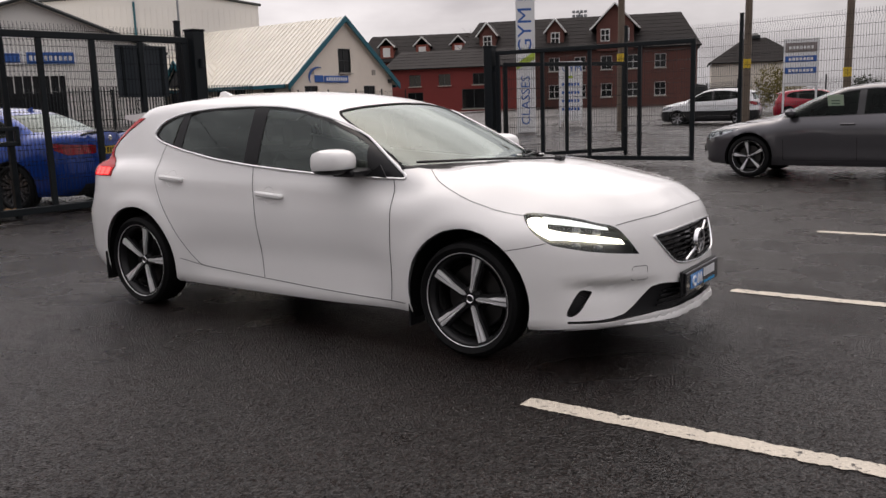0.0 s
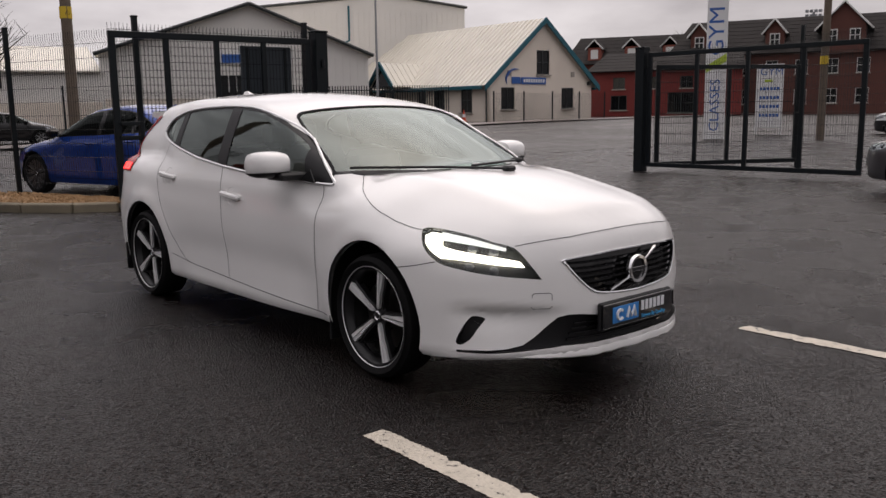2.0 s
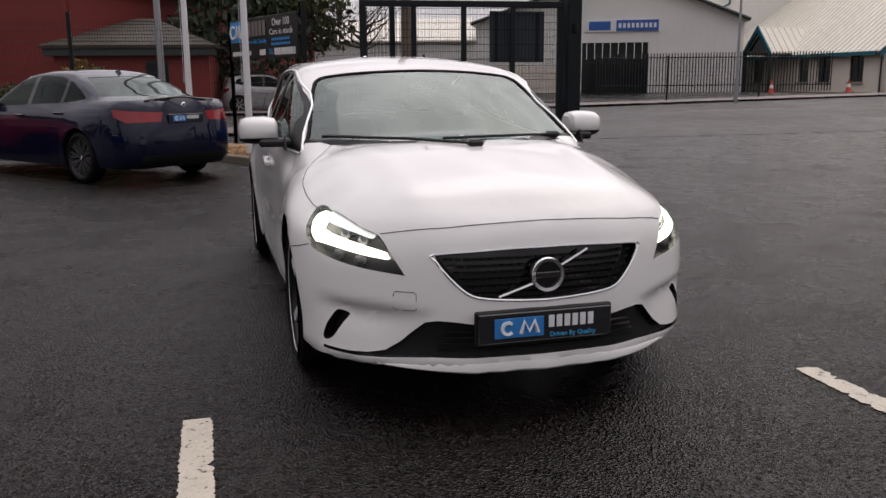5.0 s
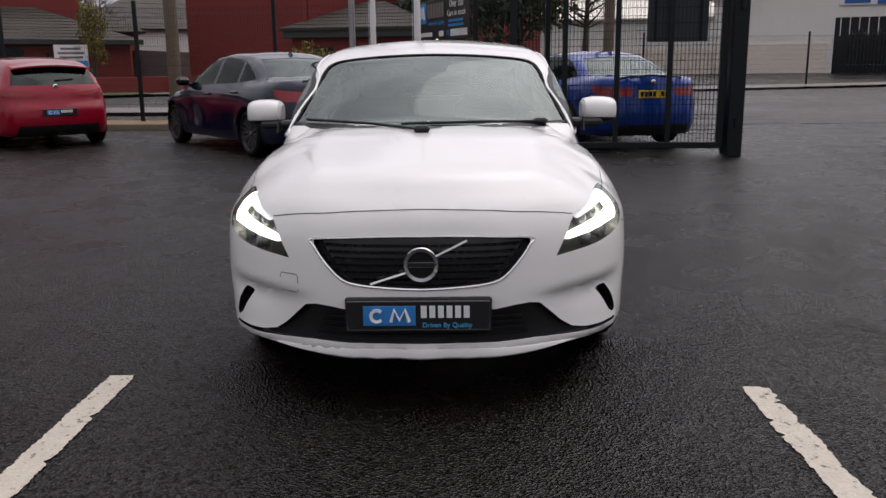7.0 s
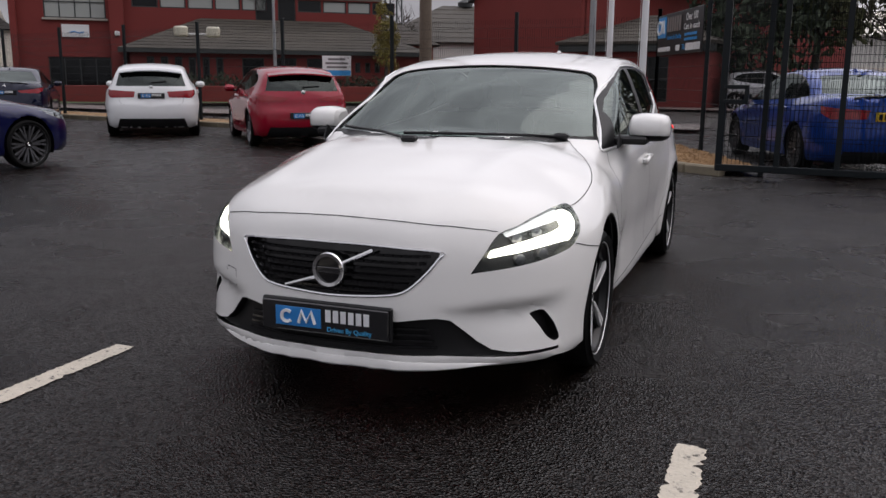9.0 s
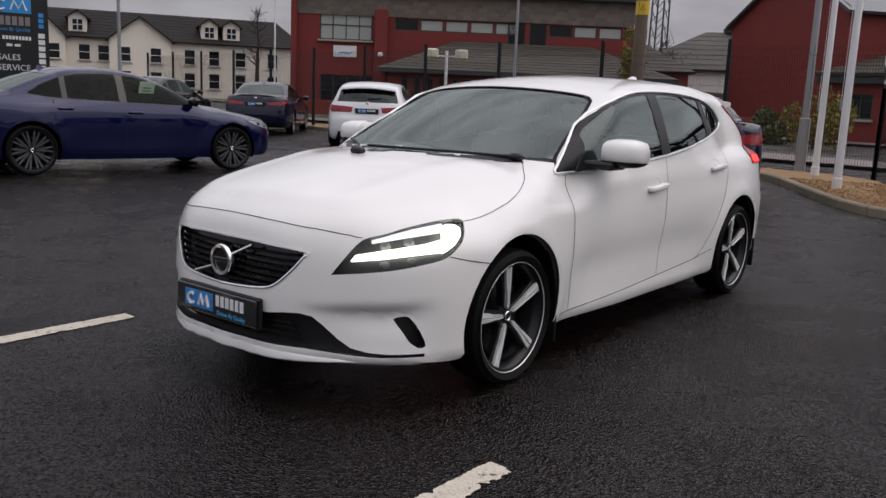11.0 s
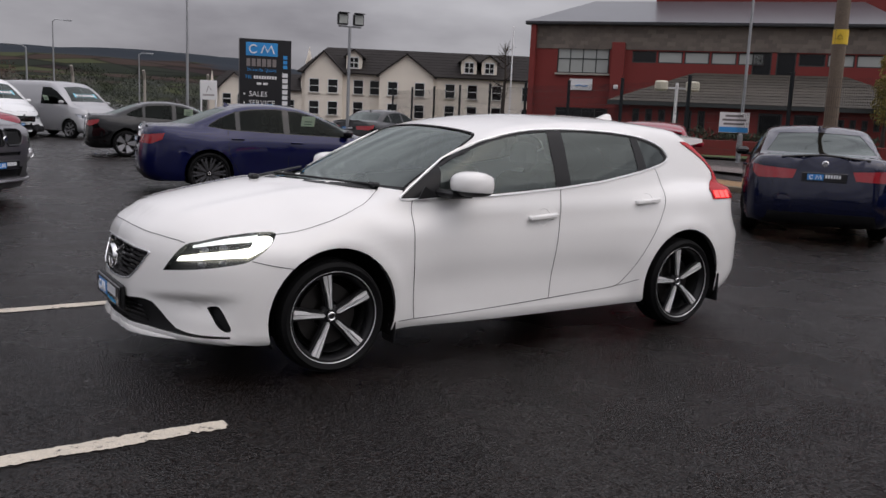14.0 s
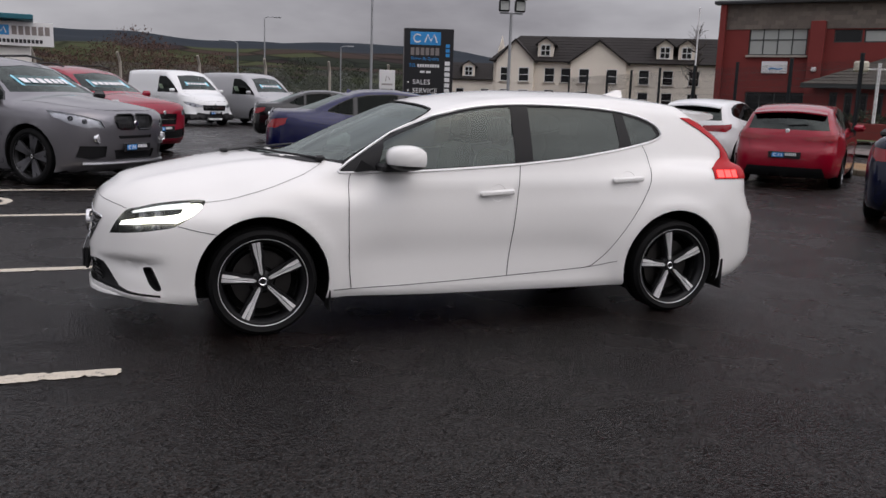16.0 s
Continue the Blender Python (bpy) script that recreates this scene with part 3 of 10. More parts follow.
def dealer_plate(car, m, wide=0.52, high=0.112, yellow=False):
    """A dealer's display plate; its mark is drawn as plain shapes."""
    p = part("number_plate", MB().box((0, 0, 0), (wide, high, 0.012), 0.004, m), M["plate_yellow" if yellow else "plate_black"], car, "yellow rear plate with dark bars" if yellow else "black dealer display plate")
    if yellow:
        for k in range(7):
            if k != 4:
                part("plate_bar", MB().box((-0.2 + 0.066 * k, 0, 0.0075), (0.044, high * 0.62, 0.003), 0, m), M["plate_black"], p)
        return p
    k = wide / 0.52
    part("plate_mark", MB().box((-0.105 * k, 0, 0.0075), (0.19 * k, high * 0.66, 0.003), 0.001, m), M["plate_blue"], p)
    mk = MB()
    arc = [(0.022 * math.cos(a), 0.022 * math.sin(a), 0.0105) for a in np.linspace(0.8, 5.5, 12)]
    mk.tube(arc, 0.008, 4, m=m @ pose(-0.150 * k, 0, 0))
    mk.tube([(-0.1 * k, -0.022, 0.0105), (-0.087 * k, 0.024, 0.0105), (-0.068 * k, -0.016, 0.0105), (-0.048 * k, 0.024, 0.0105), (-0.034 * k, -0.022, 0.0105)], 0.008, 4, m=m)
    part("plate_symbol", mk, M["plate_white"], p)
    for i in range(6):
        part("plate_bar", MB().box(((0.02 + 0.031 * i) * k, high * 0.13, 0.0075), (0.021 * k, high * 0.40, 0.003), 0, m), M["plate_white"], p)
    return p

# ---------- the white hatchback ----------
V40 = Spec(axles=(1.313, -1.342), floor=0.175, tyre=0.303, halftrack=0.75, arch=0.370, width=0.86,
           deck=[(2.27, 0.70), (2.20, 0.765), (2.09, 0.825), (1.78, 0.905), (1.46, 0.962), (1.15, 0.985), (0.8, 0.955), (0.2, 0.94), (-0.6, 0.96), (-1.3, 1.0), (-1.9, 0.98), (-2.1, 0.9)],
           deck_crown=[(2.25, 0.10), (1.7, 0.12), (1.0, 0.15), (0.5, 0.10), (-0.5, 0.03), (-2, 0.05)],
           sect=[(0.15, 0.945), (0.25, 0.970), (0.38, 0.985), (0.55, 1.0), (0.68, 0.995), (0.78, 0.975), (0.86, 0.955), (0.92, 0.925), (1.0, 0.87), (1.1, 0.80)],
           plan=[(2.3, 0.80), (2.0, 0.850), (1.7, 0.856), (1.3, 0.848), (0.6, 0.832), (-0.3, 0.836), (-1.0, 0.855), (-1.35, 0.866), (-1.8, 0.84), (-2.1, 0.78)],
           nose=[(0.18, 2.20), (0.22, 2.245), (0.27, 2.235), (0.40, 2.245), (0.55, 2.235), (0.66, 2.215), (0.74, 2.19), (0.80, 2.12)],
           nose_plan=[(0, 0), (0.26, 0.018), (0.42, 0.075), (0.52, 0.135), (0.65, 0.225), (0.75, 0.34), (0.82, 0.48), (0.88, 0.70)],
           tail=[(0.18, -1.97), (0.26, -2.08), (0.36, -2.14), (0.60, -2.14), (0.68, -2.10), (0.80, -2.06), (1.0, -2.05)],
           tail_plan=[(0, 0), (0.4, 0.02), (0.6, 0.045), (0.72, 0.10), (0.80, 0.19), (0.86, 0.36), (0.9, 0.55)],
           roof=[(2.3, -0.4), (1.6, 0.62), (1.22, 0.915), (1.02, 1.005), (0.80, 1.11), (0.55, 1.222), (0.31, 1.312), (0.1, 1.358), (-0.1, 1.385), (-0.45, 1.408), (-0.9, 1.412), (-1.35, 1.385), (-1.7, 1.335), (-2.0, 1.262)],
           wrap=[(1.2, 0.26), (0.5, 0.24), (0.0, 0.0), (-2, 0.0)], roof_crown=0.135,
           cab=[(0.85, 0.812), (0.93, 0.792), (1.0, 0.774), (1.1, 0.740), (1.2, 0.700), (1.28, 0.664), (1.34, 0.630), (1.4, 0.58)],
           cab_plan=[(1.1, 0.90), (0.87, 0.925), (0.5, 0.985), (0.2, 1.0), (-0.5, 1.0), (-1.0, 0.98), (-1.4, 0.915), (-1.8, 0.88), (-2.05, 0.82)],
           cab_tail=[(0.9, -2.10), (1.02, -2.06), (1.13, -1.955), (1.2, -1.85), (1.26, -1.76), (1.32, -1.68)], tail_bow=0.5,
           scoop=0.020, hood_crease=0.010, flute=0.056, shoulder=0.32, sill=0.016, bow=0.58)
BELT = [(0.88, 0.905), (0.44, 0.918), (0.1, 0.938), (-0.25, 0.963), (-0.6, 1.0), (-0.95, 1.055), (-1.10, 1.085), (-1.22, 1.112)]
HEAD_TOP = [(-1.29, 1.15), (-1.24, 1.215), (-1.12, 1.262), (-0.96, 1.293), (-0.74, 1.312), (-0.45, 1.320), (-0.2, 1.315), (0.02, 1.296), (0.29, 1.237), (0.55, 1.128), (0.77, 0.995)]


def belt(x):
    q = sorted(BELT)
    return float(np.interp(x, [a for a, _ in q], [b for _, b in q]))


def head(x):
    q = sorted(HEAD_TOP)
    return float(np.interp(x, [a for a, _ in q], [b for _, b in q]))


def white_hatchback():
    sp = V40
    sh = Shell(sp, 112, 32, 172)
    car = thing("hatchback_car", "white five-door hatchback parked on wet asphalt, headlamps lit", "car")
    for s in (-1, 1):
        ok = lambda c, s=s: s * c.y > 0.35
        low = lambda c, s=s: s * c.y > 0.3 and c.z < 1.2
        for ax in sp.axles:
            sh.cut("hole", circle(ax, sp.tyre + 0.004, sp.arch, 40), X, Z, lambda c, s=s: s * c.y > 0.45 and c.z < 0.9)
        n = "_l" if s > 0 else "_r"
        inset = 0.012
        f_bot = [(x, belt(x) + inset) for x in np.linspace(0.655, -0.205, 9)]
        f_top = [(x, head(x) - inset) for x in np.linspace(-0.205, 0.60, 10)]
        sh.cut("fwin" + n, f_bot + f_top, X, Z, ok)
        r_bot = [(x, belt(x) + inset) for x in np.linspace(-0.325, -0.945, 7)]
        r_top = [(x, head(x) - inset) for x in np.linspace(-0.93, -0.325, 6)]
        sh.cut("rwin" + n, r_bot + [(-0.95, 1.10)] + r_top, X, Z, ok)
        q_bot = [(x, belt(x) + inset) for x in np.linspace(-1.04, -1.215, 4)]
        q_top = [(-1.262, 1.15), (-1.222, 1.205), (-1.11, 1.247), (-1.0, 1.272)]
        sh.cut("qwin" + n, q_bot + q_top + [(-1.02, 1.18)], X, Z, ok)
        # the black pillars and window surround
        dlo = [(x, belt(x)) for x in np.linspace(0.88, -1.22, 16)] + HEAD_TOP + [(0.84, 0.945)]
        sh.cut("pillar" + n, dlo, X, Z, ok, keep=("fwin" + n, "rwin" + n, "qwin" + n))
        sh.cut("fdoor" + n, [(0.818, 0.9065), (0.830, 0.75), (0.834, 0.6), (0.826, 0.38), (0.812, 0.244), (0.5, 0.252), (0.0, 0.275), (-0.16, 0.284), (-0.165, 0.36), (-0.185, 0.55), (-0.215, 0.80), (-0.235, 0.9625)] + [(x, belt(x) - 0.0005) for x in np.linspace(-0.2, 0.75, 8)], X, Z, low,
               keep=("pillar" + n, "fwin" + n))
        sh.cut("rdoor" + n, [(-0.235, 0.962), (-0.215, 0.80), (-0.185, 0.55), (-0.165, 0.36), (-0.16, 0.284), (-0.57, 0.306), (-0.68, 0.314), (-0.755, 0.336), (-0.85, 0.418), (-0.985, 0.595), (-1.095, 0.76), (-1.15, 0.88), (-1.155, 1.0), (-1.12, 1.087)]
               + [(x, belt(x) - 0.0005) for x in np.linspace(-1.05, -0.3, 8)], X, Z, low, keep=("pillar" + n, "rwin" + n, "hole"))
        # headlamp, looked at from ahead and aside
        U = (-0.7071, 0.7071 * s, 0)
        lamp = [(-1.138, 0.551), (-1.085, 0.620), (-1.02, 0.687), (-0.93, 0.711), (-0.86, 0.730), (-0.75, 0.749), (-0.66, 0.757), (-0.622, 0.754), (-0.607, 0.740), (-0.610, 0.70), (-0.635, 0.66), (-0.69, 0.620), (-0.76, 0.602), (-0.88, 0.581), (-1.0, 0.566)]
        lamp = [tuple(q) for q in spline(lamp, 3)]
        sh.cut("lamp" + n, lamp, U, Z, lambda c, s=s: s * c.y > 0.3 and c.x > 1.45)
        # side intake in the bumper
        vent = [tuple(q) for q in spline([(-0.788, 0.266), (-0.762, 0.276), (-0.786, 0.332), (-0.822, 0.380), (-0.846, 0.391), (-0.890, 0.382), (-0.884, 0.366), (-0.858, 0.334), (-0.826, 0.290)], 3, True)]
        sh.cut("vent" + n, vent, U, Z, lambda c, s=s: s * c.y > 0.3 and c.x > 1.45)
        # tail lamp: a tall strip up the rear corner
        tail = [(-1.640, 0.872), (-1.640, 0.94), (-1.70, 0.968), (-1.765, 1.008), (-1.770, 1.055), (-1.705, 1.122), (-1.608, 1.185), (-1.505, 1.240), (-1.465, 1.262), (-1.54, 1.258), (-1.66, 1.215), (-1.80, 1.14), (-2.2, 1.03), (-2.2, 0.872)]
        sh.cut("tail" + n, tail, X, Z, lambda c, s=s: s * c.y > 0.52 and c.x < -1.4)
    sh.cut("screen", [(-0.70, 0.955), (-0.55, 0.965), (-0.3, 0.975), (0, 0.978), (0.3, 0.975), (0.55, 0.965), (0.70, 0.955), (0.672, 1.02), (0.628, 1.14), (0.590, 1.232), (0.560, 1.262), (0.50, 1.280), (0.3, 1.300), (0, 1.310), (-0.3, 1.300), (-0.50, 1.280), (-0.560, 1.262), (-0.590, 1.232), (-0.628, 1.14), (-0.672, 1.02)],
           Y, Z, lambda c: c.x > 0.15 and c.z > 0.9)
    sh.cut("back_glass", [(-0.58, 1.0), (0.58, 1.0), (0.50, 1.19), (-0.50, 1.19)], Y, Z, lambda c: c.x < -1.7 and c.z > 0.9)
    grille = [(-0.402, 0.632), (-0.2, 0.647), (0, 0.650), (0.2, 0.647), (0.402, 0.632), (0.397, 0.606), (0.36, 0.555), (0.30, 0.496), (0.24, 0.474), (0.12, 0.462), (0, 0.458), (-0.12, 0.462), (-0.24, 0.474), (-0.30, 0.496), (-0.36, 0.555), (-0.397, 0.606)]
    sh.cut("grille", grille, Y, Z, lambda c: c.x > 1.9)
    mouth = [(0.27, 0.378), (0.34, 0.388), (0.40, 0.391), (0.44, 0.381), (0.48, 0.342), (0.525, 0.297), (0.572, 0.264), (0.63, 0.250), (0.69, 0.244), (0.775, 0.243), (0.775, 0.231), (0.67, 0.231), (0.56, 0.238), (0.42, 0.250)]
    sh.cut("mouth", mouth + [(-a, b) for a, b in mouth[::-1]], Y, Z, lambda c: c.x > 1.55)
    # bonnet
    hood = [(1.02, 0.0), (1.04, 0.35), (0.96, 0.58), (1.06, 0.68), (1.2, 0.755), (1.32, 0.782), (1.45, 0.787), (1.60, 0.765), (1.75, 0.71), (1.90, 0.63), (1.998, 0.555), (2.075, 0.45), (2.138, 0.34), (2.169, 0.2), (2.177, 0.0)]
    sh.cut("bonnet", hood + [(a, -b) for a, b in hood[-2:0:-1]], X, Y, lambda c: c.z > 0.62 and c.x > 0.9, keep=("screen", "grille", "lamp_l", "lamp_r"))
    sh.cut("belly", [(-2.9, -0.95), (2.9, -0.95), (2.9, 0.95), (-2.9, 0.95)], X, Y, lambda c: c.z < sp.floor + 0.016, keep=tuple(sh.names))

    body = part("body", sh.take(""), M["white"], car)
    part("underbody", sh.take("belly"), M["under"], car)
    part("bonnet", sh.take("bonnet"), M["white"], car)
    part("liner", sh.take("", sink=0.03), M["headlining"], car)
    for s, n in ((-1, "_r"), (1, "_l")):
        part("pillar_trim", sh.take("pillar" + n, 0.002), M["pillar_black"], car, "satin black window pillars")
        way = (0, -s, 0)
        for which, glassy in (("fwin", "glass"), ("rwin", "privacy"), ("qwin", "privacy")):
            part("side_window", sh.take(which + n, 0.005), M[glassy], car, "clear tinted glass" if glassy == "glass" else "dark privacy glass")
        rim = [tuple(q) for q in spline([(x, belt(x)) for x in np.linspace(0.84, -1.22, 20)] + HEAD_TOP + [(0.845, 0.942), (0.876, 0.920), (0.872, 0.907), (0.84, 0.906)], 2)]
        part("chrome_strip", MB().tube(sh.lay(rim, X, Z, way, 0.002), 0.0075, 6), M["bright_strip"], car, "bright trim round the side windows")
        fd = part("front_door", sh.take("fdoor" + n), M["white"], car)
        rd = part("rear_door", sh.take("rdoor" + n), M["white"], car)
        seam_f = spline([(0.81, 0.900), (0.821, 0.86), (0.832, 0.75), (0.834, 0.6), (0.826, 0.38), (0.812, 0.246)], 6)
        seam_b = spline([(-0.16, 0.286), (-0.165, 0.36), (-0.185, 0.55), (-0.215, 0.80), (-0.235, 0.955)], 6)
        seam_r = spline([(-0.66, 0.313), (-0.70, 0.317), (-0.755, 0.336), (-0.85, 0.418), (-0.985, 0.595), (-1.095, 0.76), (-1.15, 0.88), (-1.155, 1.0), (-1.12, 1.08)], 5)
        part("door_seam", ribbon(sh, seam_f, X, Z, way, 0.0042), M["seam"], fd)
        part("door_seam", ribbon(sh, seam_b, X, Z, way, 0.0042), M["seam"], fd)
        part("door_seam", ribbon(sh, seam_r, X, Z, way, 0.0038), M["seam"], rd)
        # the strip under the doors
        part("sill_line", ribbon(sh, spline([(0.915, 0.2415), (0.5, 0.252), (0.0, 0.275), (-0.4, 0.297), (-0.66, 0.313), (-0.8, 0.330), (-0.92, 0.352)], 4), X, Z, way, 0.0038), M["seam"], car)
        for door, hx, hz in ((fd, -0.07, 0.795), (rd, -0.97, 0.872)):
            dish = sh.lay(circle(hx - 0.012, hz - 0.002, 0.052, 20), X, Z, way, 0.0015)
            mid = sum(dish, Vector()) / len(dish) - Vector((0, s * 0.020, 0))
            part("handle_cup", MB().add([*dish, mid], [(k, (k + 1) % 20, 20) for k in range(20)]), M["white"], door)
            base = sh.lay([(hx, hz)], X, Z, way)[0]
            tilt = Matrix.Translation(base + Vector((0, s * 0.022, 0))) @ Matrix.Rotation(radians(4), 4, "Y")
            hm = MB().box((0.0, 0, 0), (0.225, 0.022, 0.034), 0.010, tilt)
            hm.box((0.085, -s * 0.014, 0), (0.04, 0.03, 0.026), 0.006, tilt)
            hm.box((-0.085, -s * 0.014, 0), (0.04, 0.03, 0.026), 0.006, tilt)
            part("door_handle", hm, M["white"], door, smooth=True)
        # door mirror
        mc = Vector((0.510, s * 0.912, 1.002))
        arm = MB().box((0.585, s * 0.830, 0.945), (0.16, 0.17, 0.04), 0.012)
        part("mirror_arm", arm, M["black_trim"], fd)
        prof = MB()
        ring_n, vs = 20, []
        for i, (yy, k, dx) in enumerate(((-0.098, 0.60, 0.0), (-0.085, 0.86, 0.0), (-0.04, 1.0, 0.003), (0.02, 1.0, 0.006), (0.058, 0.95, -0.004), (0.082, 0.82, -0.014), (0.096, 0.45, -0.024))):
            for q in range(ring_n):
                a = 2 * math.pi * q / ring_n
                cx, cz = math.cos(a), math.sin(a)
                ex = 0.125 * k * (abs(cx) ** 0.75) * (1 if cx > 0 else -0.62)
                ez = 0.073 * k * (abs(cz) ** 0.72) * (1 if cz > 0 else -0.92)
                vs.append((mc.x + ex + dx, mc.y + s * yy, mc.z + ez + 0.012 * (0.1 - yy)))
        fs = [(i * ring_n + q, i * ring_n + (q + 1) % ring_n, (i + 1) * ring_n + (q + 1) % ring_n, (i + 1) * ring_n + q) for i in range(6) for q in range(ring_n)]
        fs += [tuple(range(ring_n)), tuple(range(6 * ring_n, 7 * ring_n))]
        mirror = part("door_mirror", prof.add(vs, fs), M["white"], fd, "white door mirror cap", smooth=True)
        cut_z = mc.z - 0.038
        foot = [(mc.x + (x - mc.x) * 1.012, mc.y + (y - mc.y) * 1.012, mc.z + (min(z, cut_z + 0.05 * (x - mc.x)) - mc.z) * 1.015) for x, y, z in vs]
        part("mirror_foot", MB().add(foot, fs), M["black_trim"], mirror, "black lower shell of the mirror", smooth=True)
        part("mirror_glass", MB().box((mc.x - 0.074, mc.y, mc.z), (0.006, 0.15, 0.085), 0.002), M["chrome"], mirror)
        part("mirror_triangle", MB().prism([(0.80, 0.915), (0.66, 0.925), (0.76, 0.985)], -0.004, 0.004, Matrix.Translation((0, s * 0.795, 0)) @ Matrix.Rotation(radians(90), 4, "X")), M["black_trim"], fd)
        # headlamp
        lamp = part("headlamp", sh.take("lamp" + n, 0.055, wall=True), M["lamp_dark"], car, "lit headlamp with bright daytime strips")
        part("lamp_cover", sh.take("lamp" + n, 0.0), M["lens"], lamp)
        U = (-0.7071, 0.7071 * s, 0)
        lw = (-0.7071, -0.7071 * s, 0)

        def on_lamp(pts, depth):
            return sh.lay(pts, U, Z, lw, -depth)

        def strip(name, top, bottom, material, depth=0.012, thick=0.018):
            a, b = on_lamp(top, depth), on_lamp(bottom, depth)
            back = Vector(lw) * thick
            k = len(a)
            vs = [*a, *b, *(p + back for p in a), *(p + back for p in b)]
            fs = [(i, i + 1, k + i + 1, k + i) for i in range(k - 1)] + [(2 * k + i, 2 * k + i + 1, i + 1, i) for i in range(k - 1)] + [(k + i, k + i + 1, 3 * k + i + 1, 3 * k + i) for i in range(k - 1)]
            fs += [(0, k, 3 * k, 2 * k), (k - 1, 3 * k - 1, 4 * k - 1, 2 * k - 1)]
            part(name, MB().add(vs, fs), M[material], lamp, smooth=False)
        # lying hammer of light: a bar, a bulb-shaped end and an upper lip
        strip("light_bar", [(-1.048, 0.629), (-0.95, 0.648), (-0.867, 0.661), (-0.765, 0.677), (-0.700, 0.692)], [(-1.064, 0.606), (-0.95, 0.619), (-0.865, 0.630), (-0.765, 0.640), (-0.700, 0.643)], "drl")
        strip("light_end", [(-0.700, 0.738), (-0.675, 0.744), (-0.645, 0.744), (-0.620, 0.732)], [(-0.700, 0.640), (-0.675, 0.652), (-0.645, 0.674), (-0.620, 0.706)], "drl", 0.014)
        strip("light_lip", [(-0.985, 0.690), (-0.904, 0.713), (-0.817, 0.733), (-0.697, 0.749)], [(-0.983, 0.679), (-0.869, 0.699), (-0.763, 0.713), (-0.697, 0.719)], "drl_soft", 0.014)
        for u, w_ in ((-0.93, 0.676), (-0.83, 0.694), (-0.93, 0.594), (-0.82, 0.608)):
            q = on_lamp([(u, w_)], 0.035)[0]
            part("projector_lens", MB().lathe([(0.022, -0.02), (0.022, 0.002), (0.016, 0.008), (0.0, 0.011)], 16, Matrix.Translation(q) @ Vector(lw).to_track_quat("-Z", "Y").to_matrix().to_4x4()), M["projector"], lamp, smooth=True)
        part("side_intake", sh.take("vent" + n, 0.05, wall=True), M["black_trim"], car, "black side intake in the bumper")
        tl = part("tail_lamp", sh.take("tail" + n, -0.006), M["red_lens"], car, "tall red tail lamp, lit low down")
        part("lamp_back", sh.take("tail" + n, 0.02), M["under"], tl)
        for a_, b_ in ((-1.665, -1.72), (-1.73, -1.78), (-1.79, -1.83)):
            glow = sh.lay([(a_, 0.880), (b_, 0.880), (b_, 0.925), (a_, 0.925)], X, Z, (0, -s, 0), 0.010)
            part("lit_segment", MB().add(glow, [(0, 1, 2, 3)]), M["red_glow"], tl)
        # wheels
        wheel(car, (sp.axles[0], s * 0.738, 0.302), s, 0.303, 0.215, ("split5", 0.035, "alloy", "dark_alloy"), 0.246)
        wheel(car, (sp.axles[1], s * 0.757, 0.302), s, 0.303, 0.215, ("split5", 0.035, "alloy", "dark_alloy"), 0.246)
        # mud flaps
        part("mud_flap", MB().box((sp.axles[1] - 0.385, s * 0.775, 0.24), (0.012, 0.16, 0.20), 0.004), M["black_trim"], car)
        part("mud_flap", MB().box((sp.axles[0] - 0.375, s * 0.755, 0.18), (0.012, 0.14, 0.13), 0.004), M["black_trim"], car)
    arches(sp, car)
    part("windscreen", sh.take("screen", 0.004), M["screen"], car)
    part("rear_glass", sh.take("back_glass", 0.004), M["privacy"], car)
    way = (-1, 0, 0)
    surround = [(-0.70, 0.955), (-0.672, 1.02), (-0.628, 1.14), (-0.590, 1.232), (-0.560, 1.262), (-0.50, 1.280), (-0.3, 1.300), (0, 1.310), (0.3, 1.300), (0.50, 1.280), (0.560, 1.262), (0.590, 1.232), (0.628, 1.14), (0.672, 1.02), (0.70, 0.955)]
    part("windscreen_rubber", ribbon(sh, [tuple(q) for q in spline(surround, 5)], Y, Z, way, 0.018), M["seam"], car)
    part("scuttle", ribbon(sh, [(-0.71, 0.952), (-0.55, 0.960), (-0.3, 0.970), (0, 0.973), (0.3, 0.970), (0.55, 0.960), (0.71, 0.952)], Y, Z, way, 0.05, 0.003), M["black_trim"], car)
    # wipers
    for y0, y1 in ((0.55, -0.12), (-0.02, -0.62)):
        pts = sh.lay([(y0, 0.964), (y0 * 0.6 + y1 * 0.4, 0.974), (y1, 0.978)], Y, Z, way, 0.012)
        w_ = part("wiper", MB().tube(pts, 0.007, 6), M["black_trim"], car)
        part("wiper_pivot", MB().box(pts[0], (0.05, 0.07, 0.03), 0.01), M["black_trim"], w_)
    # dark printed patch and camera housing behind the glass
    patch = sh.lay([(-0.115, 1.306), (-0.06, 1.309), (0, 1.310), (0.06, 1.309), (0.115, 1.306), (0.09, 1.25), (0.05, 1.222), (0, 1.218), (-0.05, 1.222), (-0.09, 1.25)], Y, Z, way, -0.0065)
    part("sensor_patch", MB().add(patch, [tuple(range(10))]), M["pillar_black"], car, "dark printed patch round the sensor")
    part("mirror_housing", MB().box((0.33, 0, 1.268), (0.10, 0.20, 0.05), 0.02, Matrix.Translation((0.02, 0, -0.03))), M["cabin"], car)
    # bonnet seam and washer jets
    half_seam = [(1.998, 0.555, 0.680), (2.075, 0.45, 0.705), (2.138, 0.34, 0.724), (2.169, 0.2, 0.737)]
